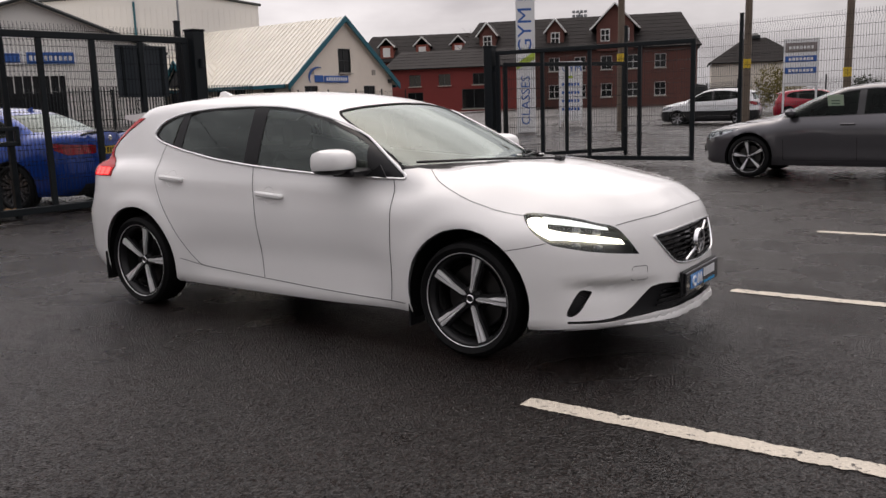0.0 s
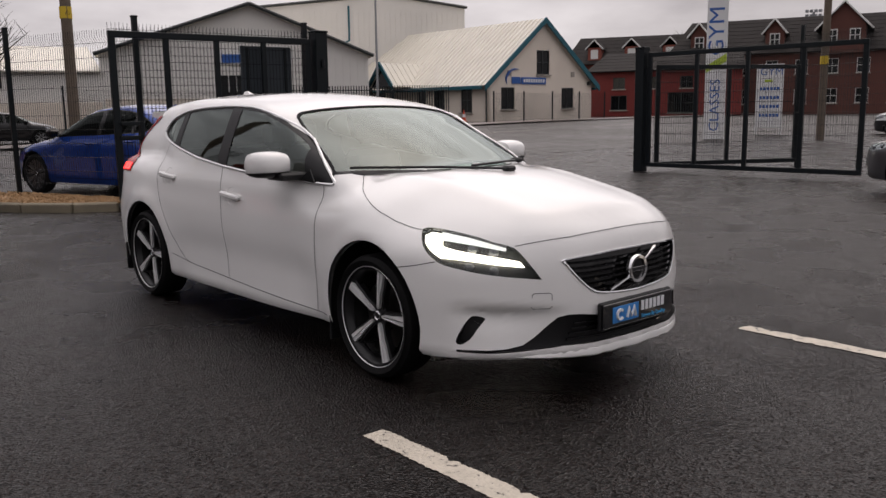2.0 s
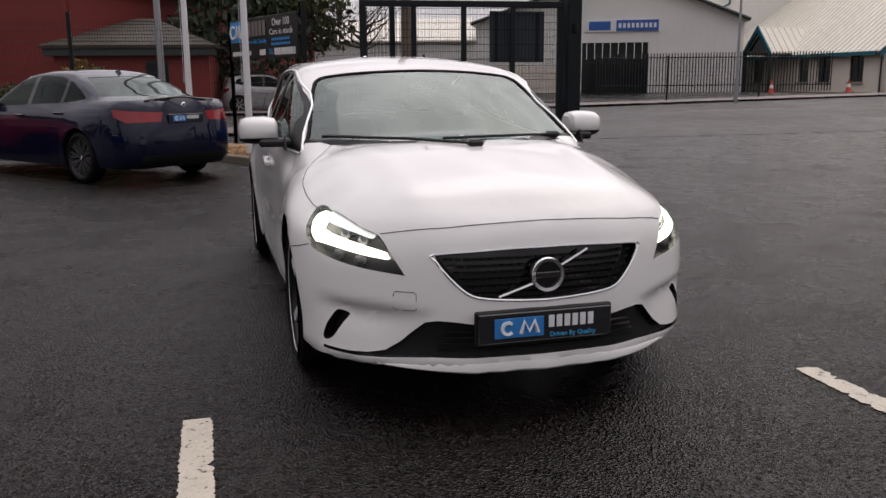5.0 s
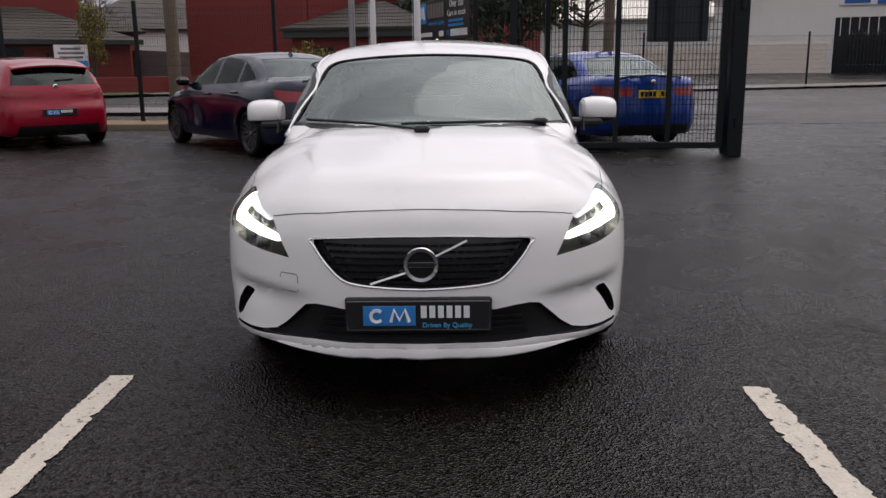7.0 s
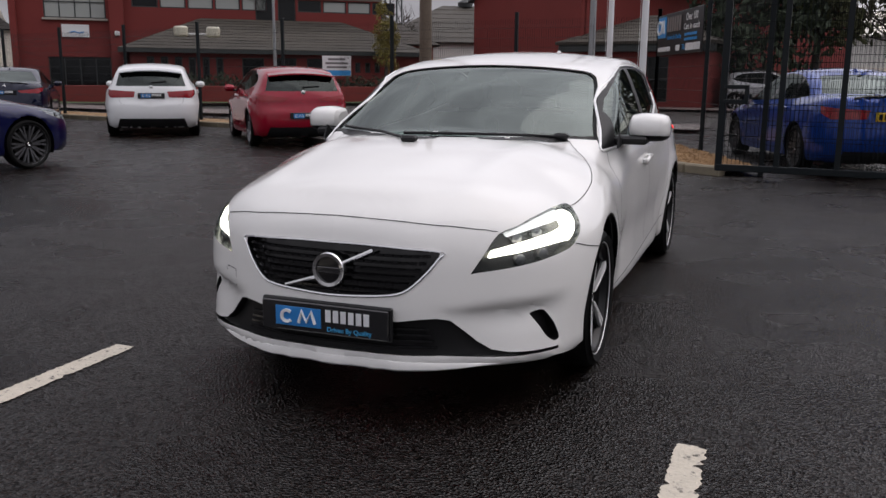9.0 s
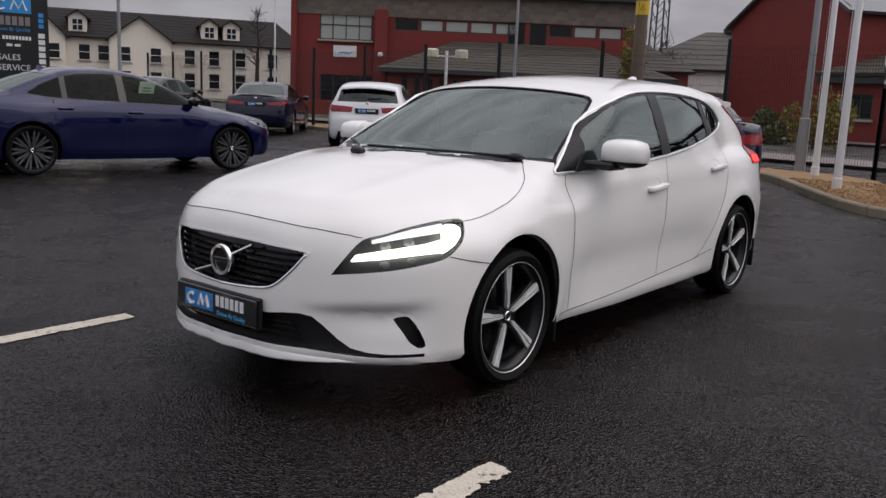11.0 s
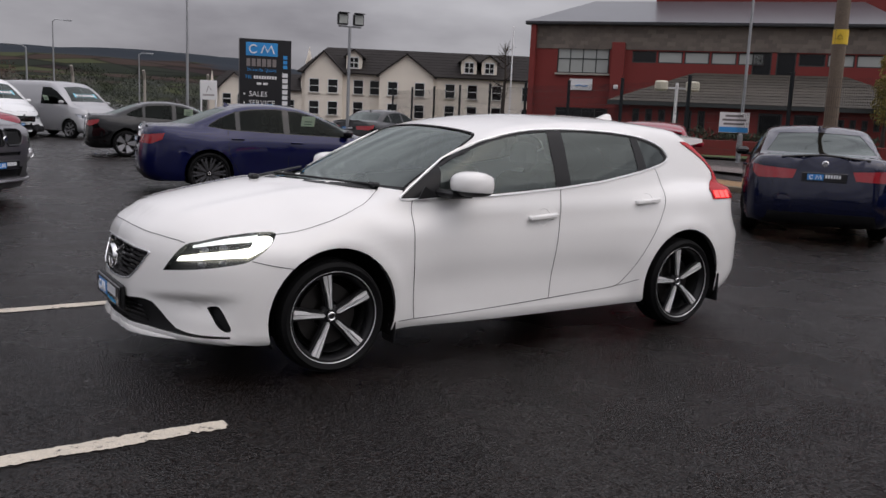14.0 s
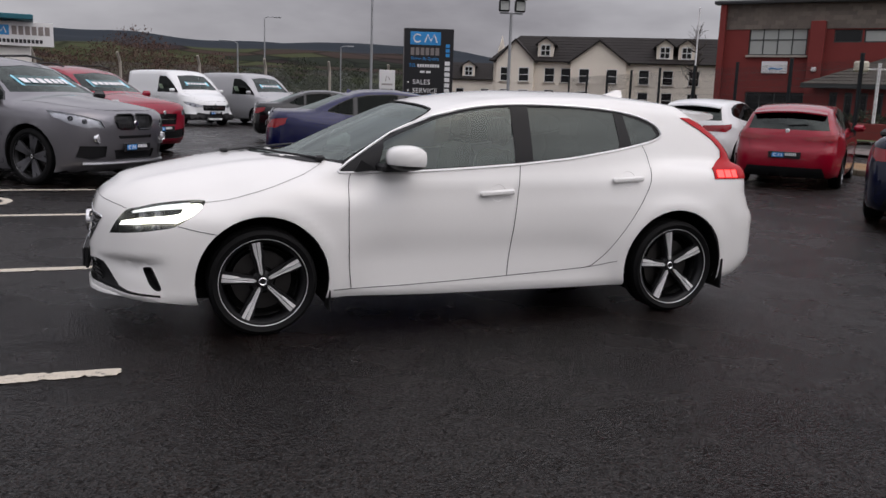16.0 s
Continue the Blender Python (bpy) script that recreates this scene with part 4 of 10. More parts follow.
    front = spline(half_seam + [(2.177, 0.0, 0.741)] + [(a, -b, c) for a, b, c in half_seam[::-1]], 5)
    part("bonnet_seam", ribbon(sh, front, None, None, None, 0.0032), M["seam"], car)
    for s in (-1, 1):
        side = spline([(0.95, s * 0.59, 0.957), (1.06, s * 0.68, 0.90), (1.13, s * 0.722, 0.880), (1.22, s * 0.762, 0.855), (1.32, s * 0.782, 0.82), (1.44, s * 0.787, 0.795), (1.56, s * 0.775, 0.772), (1.68, s * 0.745, 0.750)], 5)
        part("bonnet_seam", ribbon(sh, side, None, None, None, 0.003), M["seam"], car)
        wing = [(1.762, s * 0.813, 0.626), (1.675, s * 0.841, 0.604), (1.587, s * 0.863, 0.587), (1.555, s * 0.872, 0.581)]
        part("bumper_seam", ribbon(sh, spline(wing, 4), None, None, None, 0.0035), M["seam"], car)
    eye = [(-0.535, 0.492), (-0.475, 0.492), (-0.468, 0.485), (-0.468, 0.430), (-0.475, 0.423), (-0.535, 0.423), (-0.542, 0.430), (-0.542, 0.485), (-0.535, 0.492)]
    part("towing_eye_cover", ribbon(sh, eye, Y, Z, way, 0.0028), M["seam"], car, "thin square shut line of the towing-eye cover")
    for y in (-0.34, 0.0, 0.34):
        q = sh.lay([(1.17 - 0.3 * abs(y) * abs(y), y)], X, Y, (0, 0, -1), 0.004)[0]
        part("washer_jet", MB().box(q, (0.03, 0.022, 0.012), 0.004), M["white"], car)
    # grille
    gr = part("grille", sh.take("grille", 0.035, wall=True), M["gloss_black"], car, "black grille with fine bars and bright frame")
    part("grille_frame", MB().tube(sh.lay([tuple(q) for q in spline(grille, 3, True)] + grille[:1], Y, Z, way, 0.001), 0.005, 6), M["chrome"], gr)
    for k in range(6):
        z = 0.485 + 0.026 * k
        half = float(np.interp(z, [0.458, 0.48, 0.496, 0.555, 0.606, 0.64], [0.02, 0.26, 0.30, 0.355, 0.39, 0.39])) - 0.012
        n_ = 22
        mb = MB()
        for j in range(n_):
            a, b = -half + 2 * half * j / n_, -half + 2 * half * (j + 0.82) / n_
            p, q = sh.lay([(a, z), (b, z)], Y, Z, way, -0.012)
            mb.tube([p, q], 0.0065, 4)
        part("grille_bar", mb, M["gloss_black"], gr)
    bc = sh.lay([(0, 0.551)], Y, Z, way, 0.004)[0]
    face = Matrix.Translation(bc) @ Matrix.Rotation(radians(90), 4, "Y")
    badge = part("badge", MB().lathe([(0.048, 0.0), (0.050, 0.012), (0.062, 0.014), (0.066, 0.008), (0.066, -0.01)], 32, face), M["chrome"], gr, "round bright badge with diagonal bar", smooth=True)
    part("badge_core", MB().lathe([(0.049, 0.004), (0.0, 0.004)], 24, face), M["gloss_black"], badge)
    part("badge_bar", MB().box((0, 0, 0.008), (0.02, 0.094, 0.008), 0.002, face), M["plate_black"], badge)
    for a, b in (((-0.185, 0.478), (-0.055, 0.520)), ((0.055, 0.580), (0.165, 0.632))):
        part("badge_diagonal", MB().tube(sh.lay([a, b], Y, Z, way, 0.006), 0.0065, 6), M["chrome"], badge)
    # lower mouth, mesh bars, white lip
    mo = part("lower_intake", sh.take("mouth", 0.03, wall=True), M["black_trim"], car, "black lower intake in the bumper")
    for k in range(4):
        z = 0.276 + 0.023 * k
        part("intake_bar", MB().tube(sh.lay([(-0.40 + 0.01 * k, z), (-0.2, z), (0, z), (0.2, z), (0.40 - 0.01 * k, z)], Y, Z, way, -0.012), 0.006, 4), M["gloss_black"], mo)
    lip = MB()
    ys = np.linspace(-0.60, 0.60, 29)
    for y in ys:
        p = max(sh.lay([(y, z) for z in (0.195, 0.205, 0.215, 0.223)], Y, Z, way), key=lambda q: q.x)
        u = 1 - (p.y / 0.60) ** 4
        k = 0.012 * u - 0.003
        lo, hi = 0.209 - 0.018 * u, 0.209 + 0.019 * u
        lip.v += [(p.x - 0.03, p.y, lo), (p.x + k - 0.008, p.y, lo), (p.x + k, p.y, lo * 0.8 + hi * 0.2), (p.x + k, p.y, lo * 0.3 + hi * 0.7), (p.x + k - 0.005, p.y, hi), (p.x - 0.03, p.y, hi)]
    lip.f += [(6 * i + j, 6 * i + (j + 1) % 6, 6 * i + 6 + (j + 1) % 6, 6 * i + 6 + j) for i in range(28) for j in range(6)] + [tuple(range(6)), tuple(range(173, 167, -1))]
    part("front_lip", lip, M["white"], car, smooth=True)
    px = sh.lay([(0, 0.37)], Y, Z, way)[0].x
    part("plate_holder", MB().box((px + 0.002, -0.012, 0.368), (0.02, 0.535, 0.126), 0.006), M["black_trim"], car)
    pl = Matrix.Translation((px + 0.02, -0.012, 0.368)) @ Matrix(((0, 0, 1, 0), (1, 0, 0, 0), (0, 1, 0, 0), (0, 0, 0, 1)))
    plate = dealer_plate(car, pl)
    writing("Driven By Quality", 0.026, M["sky_text"], plate, pl @ pose(0.105, -0.036, 0.0075), 0.001, width=0.18)
    # roof fin, spoiler, number plate behind, interior
    fin = MB()
    fz = sh.lay([(-1.28, 0)], X, Y, (0, 0, -1))[0].z
    fin.add([(-1.2, 0.028, fz - 0.004), (-1.2, -0.028, fz - 0.004), (-1.37, -0.034, fz - 0.012), (-1.37, 0.034, fz - 0.012), (-1.33, 0.008, fz + 0.048), (-1.33, -0.008, fz + 0.048), (-1.37, 0.006, fz + 0.044), (-1.37, -0.006, fz + 0.044)],
            [(0, 1, 5, 4), (4, 5, 7, 6), (0, 4, 6, 3), (1, 2, 7, 5), (2, 3, 6, 7)])
    part("roof_aerial", fin, M["white"], car, smooth=True)
    sz = 1.272
    spo = MB()
    for i, y in enumerate(np.linspace(-0.57, 0.57, 13)):
        d = 0.60 * y * y
        spo.v += [(-1.66 + 0.7 * d, y, sz + 0.062 - 0.12 * y * y), (-1.955 + d, y, sz + 0.034 - 0.06 * y * y), (-1.96 + d, y, sz + 0.008 - 0.06 * y * y), (-1.74 + 0.7 * d, y, sz - 0.02 - 0.06 * y * y)]
    spo.f += [(4 * i + j, 4 * i + (j + 1) % 4, 4 * i + 4 + (j + 1) % 4, 4 * i + 4 + j) for i in range(12) for j in range(4)] + [(0, 1, 2, 3), (51, 50, 49, 48)]
    part("spoiler", spo, M["white"], car, smooth=True)
    interior(car, sp)
    part("underside", MB().box((0, 0, 0.22), (3.6, 1.3, 0.06)), M["under"], car)
    return car


hero = white_hatchback()

# ---------- the other cars ----------
SALOON = dict(axles=(1.40, -1.41), floor=0.19, tyre=0.325, halftrack=0.80, arch=0.372, width=0.91,
              deck=[(2.33, 0.64), (2.2, 0.73), (2.0, 0.80), (1.6, 0.88), (1.2, 0.945), (0.9, 0.95), (0.3, 0.94), (-0.8, 0.97), (-1.5, 1.03), (-1.9, 1.065), (-2.3, 1.055), (-2.4, 0.98)],
              deck_crown=[(2.25, 0.10), (1.7, 0.14), (1.0, 0.14), (0.5, 0.08), (-1.2, 0.04), (-2.3, 0.07)],
              sect=[(0.15, 0.945), (0.3, 0.975), (0.5, 0.995), (0.68, 1.0), (0.82, 0.99), (0.92, 0.955), (1.0, 0.91), (1.1, 0.82)],
              plan=[(2.3, 0.80), (1.9, 0.87), (1.4, 0.90), (0.5, 0.895), (-0.5, 0.895), (-1.4, 0.905), (-2.0, 0.875), (-2.4, 0.82)],
              nose=[(0.18, 2.22), (0.3, 2.30), (0.5, 2.31), (0.65, 2.28), (0.75, 2.22)],
              nose_plan=[(0, 0), (0.3, 0.03), (0.5, 0.09), (0.65, 0.18), (0.75, 0.3), (0.87, 0.6)],
              tail=[(0.18, -2.28), (0.3, -2.40), (0.5, -2.43), (0.75, -2.40), (0.9, -2.37), (1.05, -2.36)],
              tail_plan=[(0, 0), (0.4, 0.02), (0.6, 0.06), (0.75, 0.15), (0.87, 0.42)],
              roof=[(2.4, -0.4), (1.7, 0.60), (1.28, 0.90), (1.0, 1.03), (0.6, 1.22), (0.3, 1.335), (0, 1.40), (-0.4, 1.435), (-0.8, 1.42), (-1.2, 1.33), (-1.6, 1.18), (-1.95, 1.05), (-2.4, 0.82)],
              wrap=[(1.2, 0.22), (0.4, 0.2), (0.0, 0.0), (-0.6, 0.0), (-1.1, -0.18), (-2, -0.2)], roof_crown=0.13,
              cab=[(0.85, 0.875), (0.95, 0.84), (1.1, 0.765), (1.25, 0.69), (1.36, 0.63), (1.43, 0.56)],
              cab_plan=[(1.1, 0.98), (0.5, 1.0), (-0.5, 1.0), (-1.0, 0.98), (-1.5, 0.92), (-2.0, 0.84)], cab_tail=[(0.8, -2.3), (1.5, -2.3)], scoop=0.012, ends=(1.5, -1.6))
S_BELT = [(0.95, 0.925), (0.3, 0.945), (-0.6, 0.975), (-1.15, 1.0), (-1.42, 1.04)]
S_HEAD = [(-1.40, 1.075), (-1.22, 1.19), (-1.0, 1.285), (-0.75, 1.335), (-0.35, 1.355), (0.0, 1.33), (0.3, 1.255), (0.6, 1.13), (0.82, 1.01)]
HATCH = dict(axles=(1.30, -1.33), floor=0.18, tyre=0.315, halftrack=0.79, arch=0.362, width=0.90,
             deck=[(2.2, 0.66), (2.1, 0.74), (1.9, 0.83), (1.5, 0.92), (1.1, 0.98), (0.8, 0.96), (0.2, 0.94), (-0.6, 0.96), (-1.3, 1.0), (-1.9, 0.98), (-2.1, 0.9)],
             deck_crown=[(2.25, 0.10), (1.7, 0.15), (1.0, 0.15), (0.5, 0.08), (-0.5, 0.03), (-2, 0.05)],
             sect=[(0.15, 0.945), (0.3, 0.975), (0.5, 0.995), (0.68, 1.0), (0.82, 0.99), (0.92, 0.955), (1.0, 0.91), (1.1, 0.82)],
             plan=[(2.2, 0.79), (1.9, 0.86), (1.4, 0.89), (0.5, 0.885), (-0.5, 0.885), (-1.35, 0.89), (-1.8, 0.865), (-2.1, 0.81)],
             nose=[(0.18, 2.10), (0.3, 2.17), (0.5, 2.18), (0.65, 2.16), (0.75, 2.10)],
             nose_plan=[(0, 0), (0.3, 0.03), (0.5, 0.09), (0.65, 0.18), (0.75, 0.3), (0.87, 0.6)],
             tail=[(0.18, -1.98), (0.3, -2.08), (0.45, -2.11), (0.62, -2.10), (0.72, -2.05), (0.9, -2.02), (1.0, -2.0)],
             tail_plan=[(0, 0), (0.4, 0.02), (0.6, 0.05), (0.75, 0.13), (0.87, 0.42)],
             roof=[(2.3, -0.4), (1.6, 0.62), (1.22, 0.92), (0.95, 1.06), (0.6, 1.22), (0.3, 1.34), (0.05, 1.40), (-0.4, 1.44), (-0.9, 1.435), (-1.35, 1.405), (-1.65, 1.35), (-1.85, 1.28), (-2.1, 1.0)],
             wrap=[(1.2, 0.24), (0.5, 0.22), (0.0, 0.0), (-2, 0.0)], roof_crown=0.12,
             cab=[(0.85, 0.875), (0.95, 0.84), (1.1, 0.775), (1.25, 0.70), (1.36, 0.64), (1.43, 0.57)],
             cab_plan=[(1.1, 0.98), (0.5, 1.0), (-0.5, 1.0), (-1.0, 0.985), (-1.4, 0.955), (-1.8, 0.90), (-2.05, 0.86)],
             cab_tail=[(0.85, -2.03), (0.95, -2.0), (1.1, -1.93), (1.3, -1.80), (1.4, -1.7)], scoop=0.014)
SUV = dict(HATCH)
SUV.update(deck=[(2.2, 0.79), (2.12, 0.85), (1.95, 0.905), (1.5, 0.965), (1.1, 1.0), (0.8, 0.975), (0.2, 0.94), (-0.6, 0.96), (-1.3, 1.0), (-1.9, 0.98), (-2.1, 0.9)],
           nose=[(0.18, 2.08), (0.3, 2.16), (0.45, 2.185), (0.62, 2.195), (0.76, 2.18), (0.84, 2.13), (0.9, 2.04)],
           nose_plan=[(0, 0), (0.3, 0.02), (0.5, 0.06), (0.65, 0.13), (0.75, 0.23), (0.87, 0.5)])
H_BELT = [(0.9, 0.925), (0.3, 0.945), (-0.6, 0.975), (-1.1, 1.02), (-1.45, 1.09)]
H_HEAD = [(-1.47, 1.14), (-1.38, 1.24), (-1.15, 1.305), (-0.8, 1.345), (-0.35, 1.36), (0.0, 1.34), (0.3, 1.265), (0.6, 1.13), (0.8, 1.01)]
VAN = dict(axles=(1.35, -1.38), floor=0.22, tyre=0.32, halftrack=0.80, arch=0.37, width=0.90,
           deck=[(2.2, 0.72), (2.1, 0.82), (1.9, 0.95), (1.6, 1.05), (1.3, 1.12), (0.9, 1.1), (-2.2, 1.1)],
           deck_crown=[(2.2, 0.10), (1.3, 0.15), (0.5, 0.02), (-2, 0.0)],
           sect=[(0.15, 0.95), (0.3, 0.98), (0.6, 1.0), (1.0, 1.0), (1.2, 0.99), (1.4, 0.97)],
           plan=[(2.2, 0.80), (1.9, 0.86), (1.4, 0.895), (-1.5, 0.90), (-2.2, 0.88)],
           nose=[(0.2, 2.12), (0.35, 2.18), (0.6, 2.18), (0.8, 2.12), (0.9, 2.0)], nose_plan=[(0, 0), (0.3, 0.04), (0.5, 0.11), (0.65, 0.2), (0.75, 0.32), (0.88, 0.6)],
           tail=[(0.2, -2.15), (0.4, -2.2), (1.8, -2.17)], tail_plan=[(0, 0), (0.7, 0.02), (0.85, 0.07), (0.9, 0.15)],
           roof=[(2.4, -0.2), (1.9, 0.72), (1.55, 1.05), (1.2, 1.32), (0.9, 1.55), (0.65, 1.69), (0.4, 1.77), (0.0, 1.81), (-1.0, 1.82), (-1.9, 1.80), (-2.2, 1.74)],
           wrap=[(1.4, 0.2), (0.6, 0.18), (0.2, 0.0), (-2, 0.0)], roof_crown=0.07,
           cab=[(0.9, 0.885), (1.1, 0.87), (1.4, 0.82), (1.6, 0.77), (1.75, 0.72), (1.85, 0.68)], cab_plan=[(1.3, 0.97), (0.6, 1.0), (-2.1, 1.0)],
           cab_tail=[(0.8, -2.16), (1.9, -2.10)], scoop=0.006, mid_z=0.8)
V_BELT = [(1.28, 1.07), (0.9, 1.06), (0.05, 1.06)]
V_HEAD = [(0.05, 1.60), (0.45, 1.59), (0.75, 1.47), (1.05, 1.26)]


def scaled(d, sx=1.0, sy=1.0, sz=1.0, **over):
    """A car shape stretched in length, width and height."""
    k = {"deck": (sx, sz), "deck_crown": (sx, sz / sy ** 2), "sect": (sz, 1), "plan": (sx, sy), "nose": (sz, sx), "nose_plan": (sy, sx), "tail": (sz, sx), "tail_plan": (sy, sx),
         "roof": (sx, sz), "wrap": (sx, sx / sy ** 2), "cab": (sz, sy), "cab_plan": (sx, 1), "cab_tail": (sz, sx)}
    out = {}
    for key, v in d.items():
        out[key] = [(a * k[key][0], b * k[key][1]) for a, b in v] if key in k else v
    out["axles"] = tuple(a * sx for a in d["axles"])
    out["halftrack"], out["width"] = d["halftrack"] * sy, d["width"] * sy
    out["ends"] = tuple(a * sx for a in d.get("ends", (1.45, -1.35)))
    out["mid_z"] = d.get("mid_z", 0.55) * sz
    out["roof_crown"] = d.get("roof_crown", 0.12) * sz / sy ** 2
    out.update(over)
    return out


def other_car(name, label, shape, scale, color, m, belt_pts, head_pts, style, tint="car_glass", pillars=((-0.16, -0.26), (-0.93, -1.0)), doors=(0.86, -0.2, -1.12), lower=None,
              plate_at="both", sticker=False, lamps="bright", yellow=False, tail_style="wide", banner=False, group="cars for sale in the yard", rails=None, rim_r=0.245, twin=False):
    sx, sy, sz = scale
    hatch, rise_ = shape is HATCH or shape is SUV, 0.055 * sz if shape is SUV else 0.0
    sp = Spec(**scaled(shape, sx, sy, sz))
    sp.tyre = shape["tyre"] * (sz if sz > 1.1 else 1.0)
    sp.arch = shape["arch"] * (sz if sz > 1.1 else 1.0)
    sh = Shell(sp, 46, 13, 72)
    car = thing(name, label, "van" if shape is VAN else "car", m, group)
    bl = sorted((a * sx, b * sz) for a, b in belt_pts)
    hd = sorted((a * sx, b * sz) for a, b in head_pts)
    bz = lambda x: float(np.interp(x, [q[0] for q in bl], [q[1] for q in bl]))
    hz = lambda x: float(np.interp(x, [q[0] for q in hd], [q[1] for q in hd]))
    tail_x, nose_x = float(sp.tail(0.6 * sz)), float(sp.nose(0.5 * sz))
    x_hi, x_lo = bl[-1][0] - 0.05, bl[0][0] + 0.02
    spans, hi = [], x_hi
    for a, b in pillars:
        spans.append((hi, a * sx))
        hi = b * sx
    spans.append((hi, x_lo))
    keep = []
    for s in (-1, 1):
        n = "_l" if s > 0 else "_r"
        ok = lambda c, s=s: s * c.y > 0.35 and c.z > 0.6
        for ax in sp.axles:
            sh.cut("hole", circle(ax, sp.tyre + 0.01, sp.arch, 20), X, Z, lambda c, s=s: s * c.y > 0.45 and c.z < 1.0)
        for i, (a, b) in enumerate(spans):
            if a - b < 0.06:
                continue
            bot = [(x, bz(x) + 0.012) for x in np.linspace(a, b, 5)]
            top = [(x, max(hz(x) - 0.012, bz(x) + 0.03)) for x in np.linspace(max(b, hd[0][0]), min(a, hd[-1][0]), 6)]
            sh.cut("win%d" % i + n, bot + top, X, Z, ok)
            keep.append("win%d" % i + n)
        dlo = [(x, bz(x)) for x in np.linspace(x_hi + 0.04, x_lo - 0.01, 9)] + hd
        sh.cut("pillar" + n, dlo, X, Z, ok, keep=tuple(k for k in keep if k.endswith(n)))
        U = (-0.7071, 0.7071 * s, 0)
        u0 = -nose_x * 0.7071
        yk = 0.7071 * sy
        hl = [(u0 + 0.09 + 0.42 * yk, 0.605 * sz), (u0 + 0.11 + 0.46 * yk, 0.68 * sz), (u0 + 0.26 + 0.58 * yk, 0.735 * sz), (u0 + 0.44 + 0.70 * yk, 0.770 * sz), (u0 + 0.56 + 0.74 * yk, 0.785 * sz), (u0 + 0.50 + 0.74 * yk, 0.72 * sz), (u0 + 0.36 + 0.70 * yk, 0.655 * sz), (u0 + 0.20 + 0.58 * yk, 0.60 * sz)]
        hl = [(a, b + rise_) for a, b in hl]
        sh.cut("lamp" + n, hl, U, Z, lambda c, s=s: s * c.y > 0.25 and c.x > 1.0)
        v0 = tail_x * 0.7071
        W = (0.7071, 0.7071 * s, 0)
        if tail_style == "wide":
            tl = [(v0 + 0.40 * yk, 0.77 * sz), (v0 + 0.38 * yk, 0.88 * sz), (v0 + 0.84 * yk + 0.05, 0.905 * sz), (v0 + 0.92 * yk + 0.19, 0.925 * sz), (v0 + 0.93 * yk + 0.16, 0.83 * sz), (v0 + 0.90 * yk + 0.02, 0.76 * sz)]
        elif tail_style == "slim":
            tl = [(v0 + 0.40 * yk, 0.81 * sz), (v0 + 0.34 * yk, 0.865 * sz), (v0 + 0.84 * yk + 0.04, 0.92 * sz), (v0 + 0.92 * yk + 0.17, 0.94 * sz), (v0 + 0.93 * yk + 0.14, 0.87 * sz), (v0 + 0.86 * yk, 0.80 * sz)]
        else:
            tl = [(v0 + 0.80 * yk, 0.75 * sz), (v0 + 0.80 * yk, 1.10 * sz), (v0 + 0.94 * yk + 0.05, 1.10 * sz), (v0 + 0.94 * yk + 0.05, 0.75 * sz)]
        sh.cut("tail" + n, tl, W, Z, lambda c, s=s: s * c.y > 0.2 and c.x < -1.0)
    w = 0.66 * sy
    z0 = float(sp.roof(0.98 * sx if shape is not VAN else 1.42 * sx))
    xa, xb = (1.0, 0.30) if shape is not VAN else (1.38, 0.72)
    za, zb = float(sp.roof(xa * sx)) - 0.005, float(sp.roof(xb * sx)) - 0.01
    sh.cut("screen", [(-w - 0.02, za - 0.02), (0, za), (w + 0.02, za - 0.02), (w * 0.80, zb - 0.045), (0, zb), (-w * 0.80, zb - 0.045)], Y, Z, lambda c: c.x > 0.1 and c.z > 0.7)
    if shape is SALOON:
        sh.cut("back_glass", [(-0.66 * sy, 1.075 * sz), (0.66 * sy, 1.075 * sz), (0.50 * sy, 1.315 * sz), (0, 1.335 * sz), (-0.50 * sy, 1.315 * sz)], Y, Z, lambda c: c.x < -0.9 and c.z > 0.9)
    elif hatch:
        sh.cut("back_glass", [(-0.65 * sy, 0.985 * sz), (0.65 * sy, 0.985 * sz), (0.57 * sy, 1.275 * sz), (0, 1.30 * sz), (-0.57 * sy, 1.275 * sz)], Y, Z, lambda c: c.x < -1.3 and c.z > 0.9)
    else:
        sh.cut("back_glass", [(-0.6, 1.1), (-0.05, 1.1), (-0.05, 1.55), (-0.6, 1.55)], Y, Z, lambda c: c.x < -1.9)
    gz0, gz1 = 0.50 * sz, 0.68 * sz
    gy = 0.34 * sy if shape is not VAN else 0.5
    if twin:
        gy = 0.40 * sy
        for s in (-1, 1):
            eye = [(0.02, 0.790), (0.05, 0.805), (0.27, 0.800), (0.325, 0.775), (0.335, 0.72), (0.30, 0.655), (0.25, 0.635), (0.05, 0.635), (0.02, 0.665)]
            sh.cut("grille", [(s * a * sy, b * sz) for a, b in eye], Y, Z, lambda c: c.x > 1.2, keep=("lamp_l", "lamp_r"))
        gz0, gz1 = 0.60 * sz, 0.76 * sz
    else:
        sh.cut("grille", [(-gy, gz1), (gy, gz1), (gy * 0.9, gz0), (-gy * 0.9, gz0)], Y, Z, lambda c: c.x > 1.2, keep=("lamp_l", "lamp_r"))
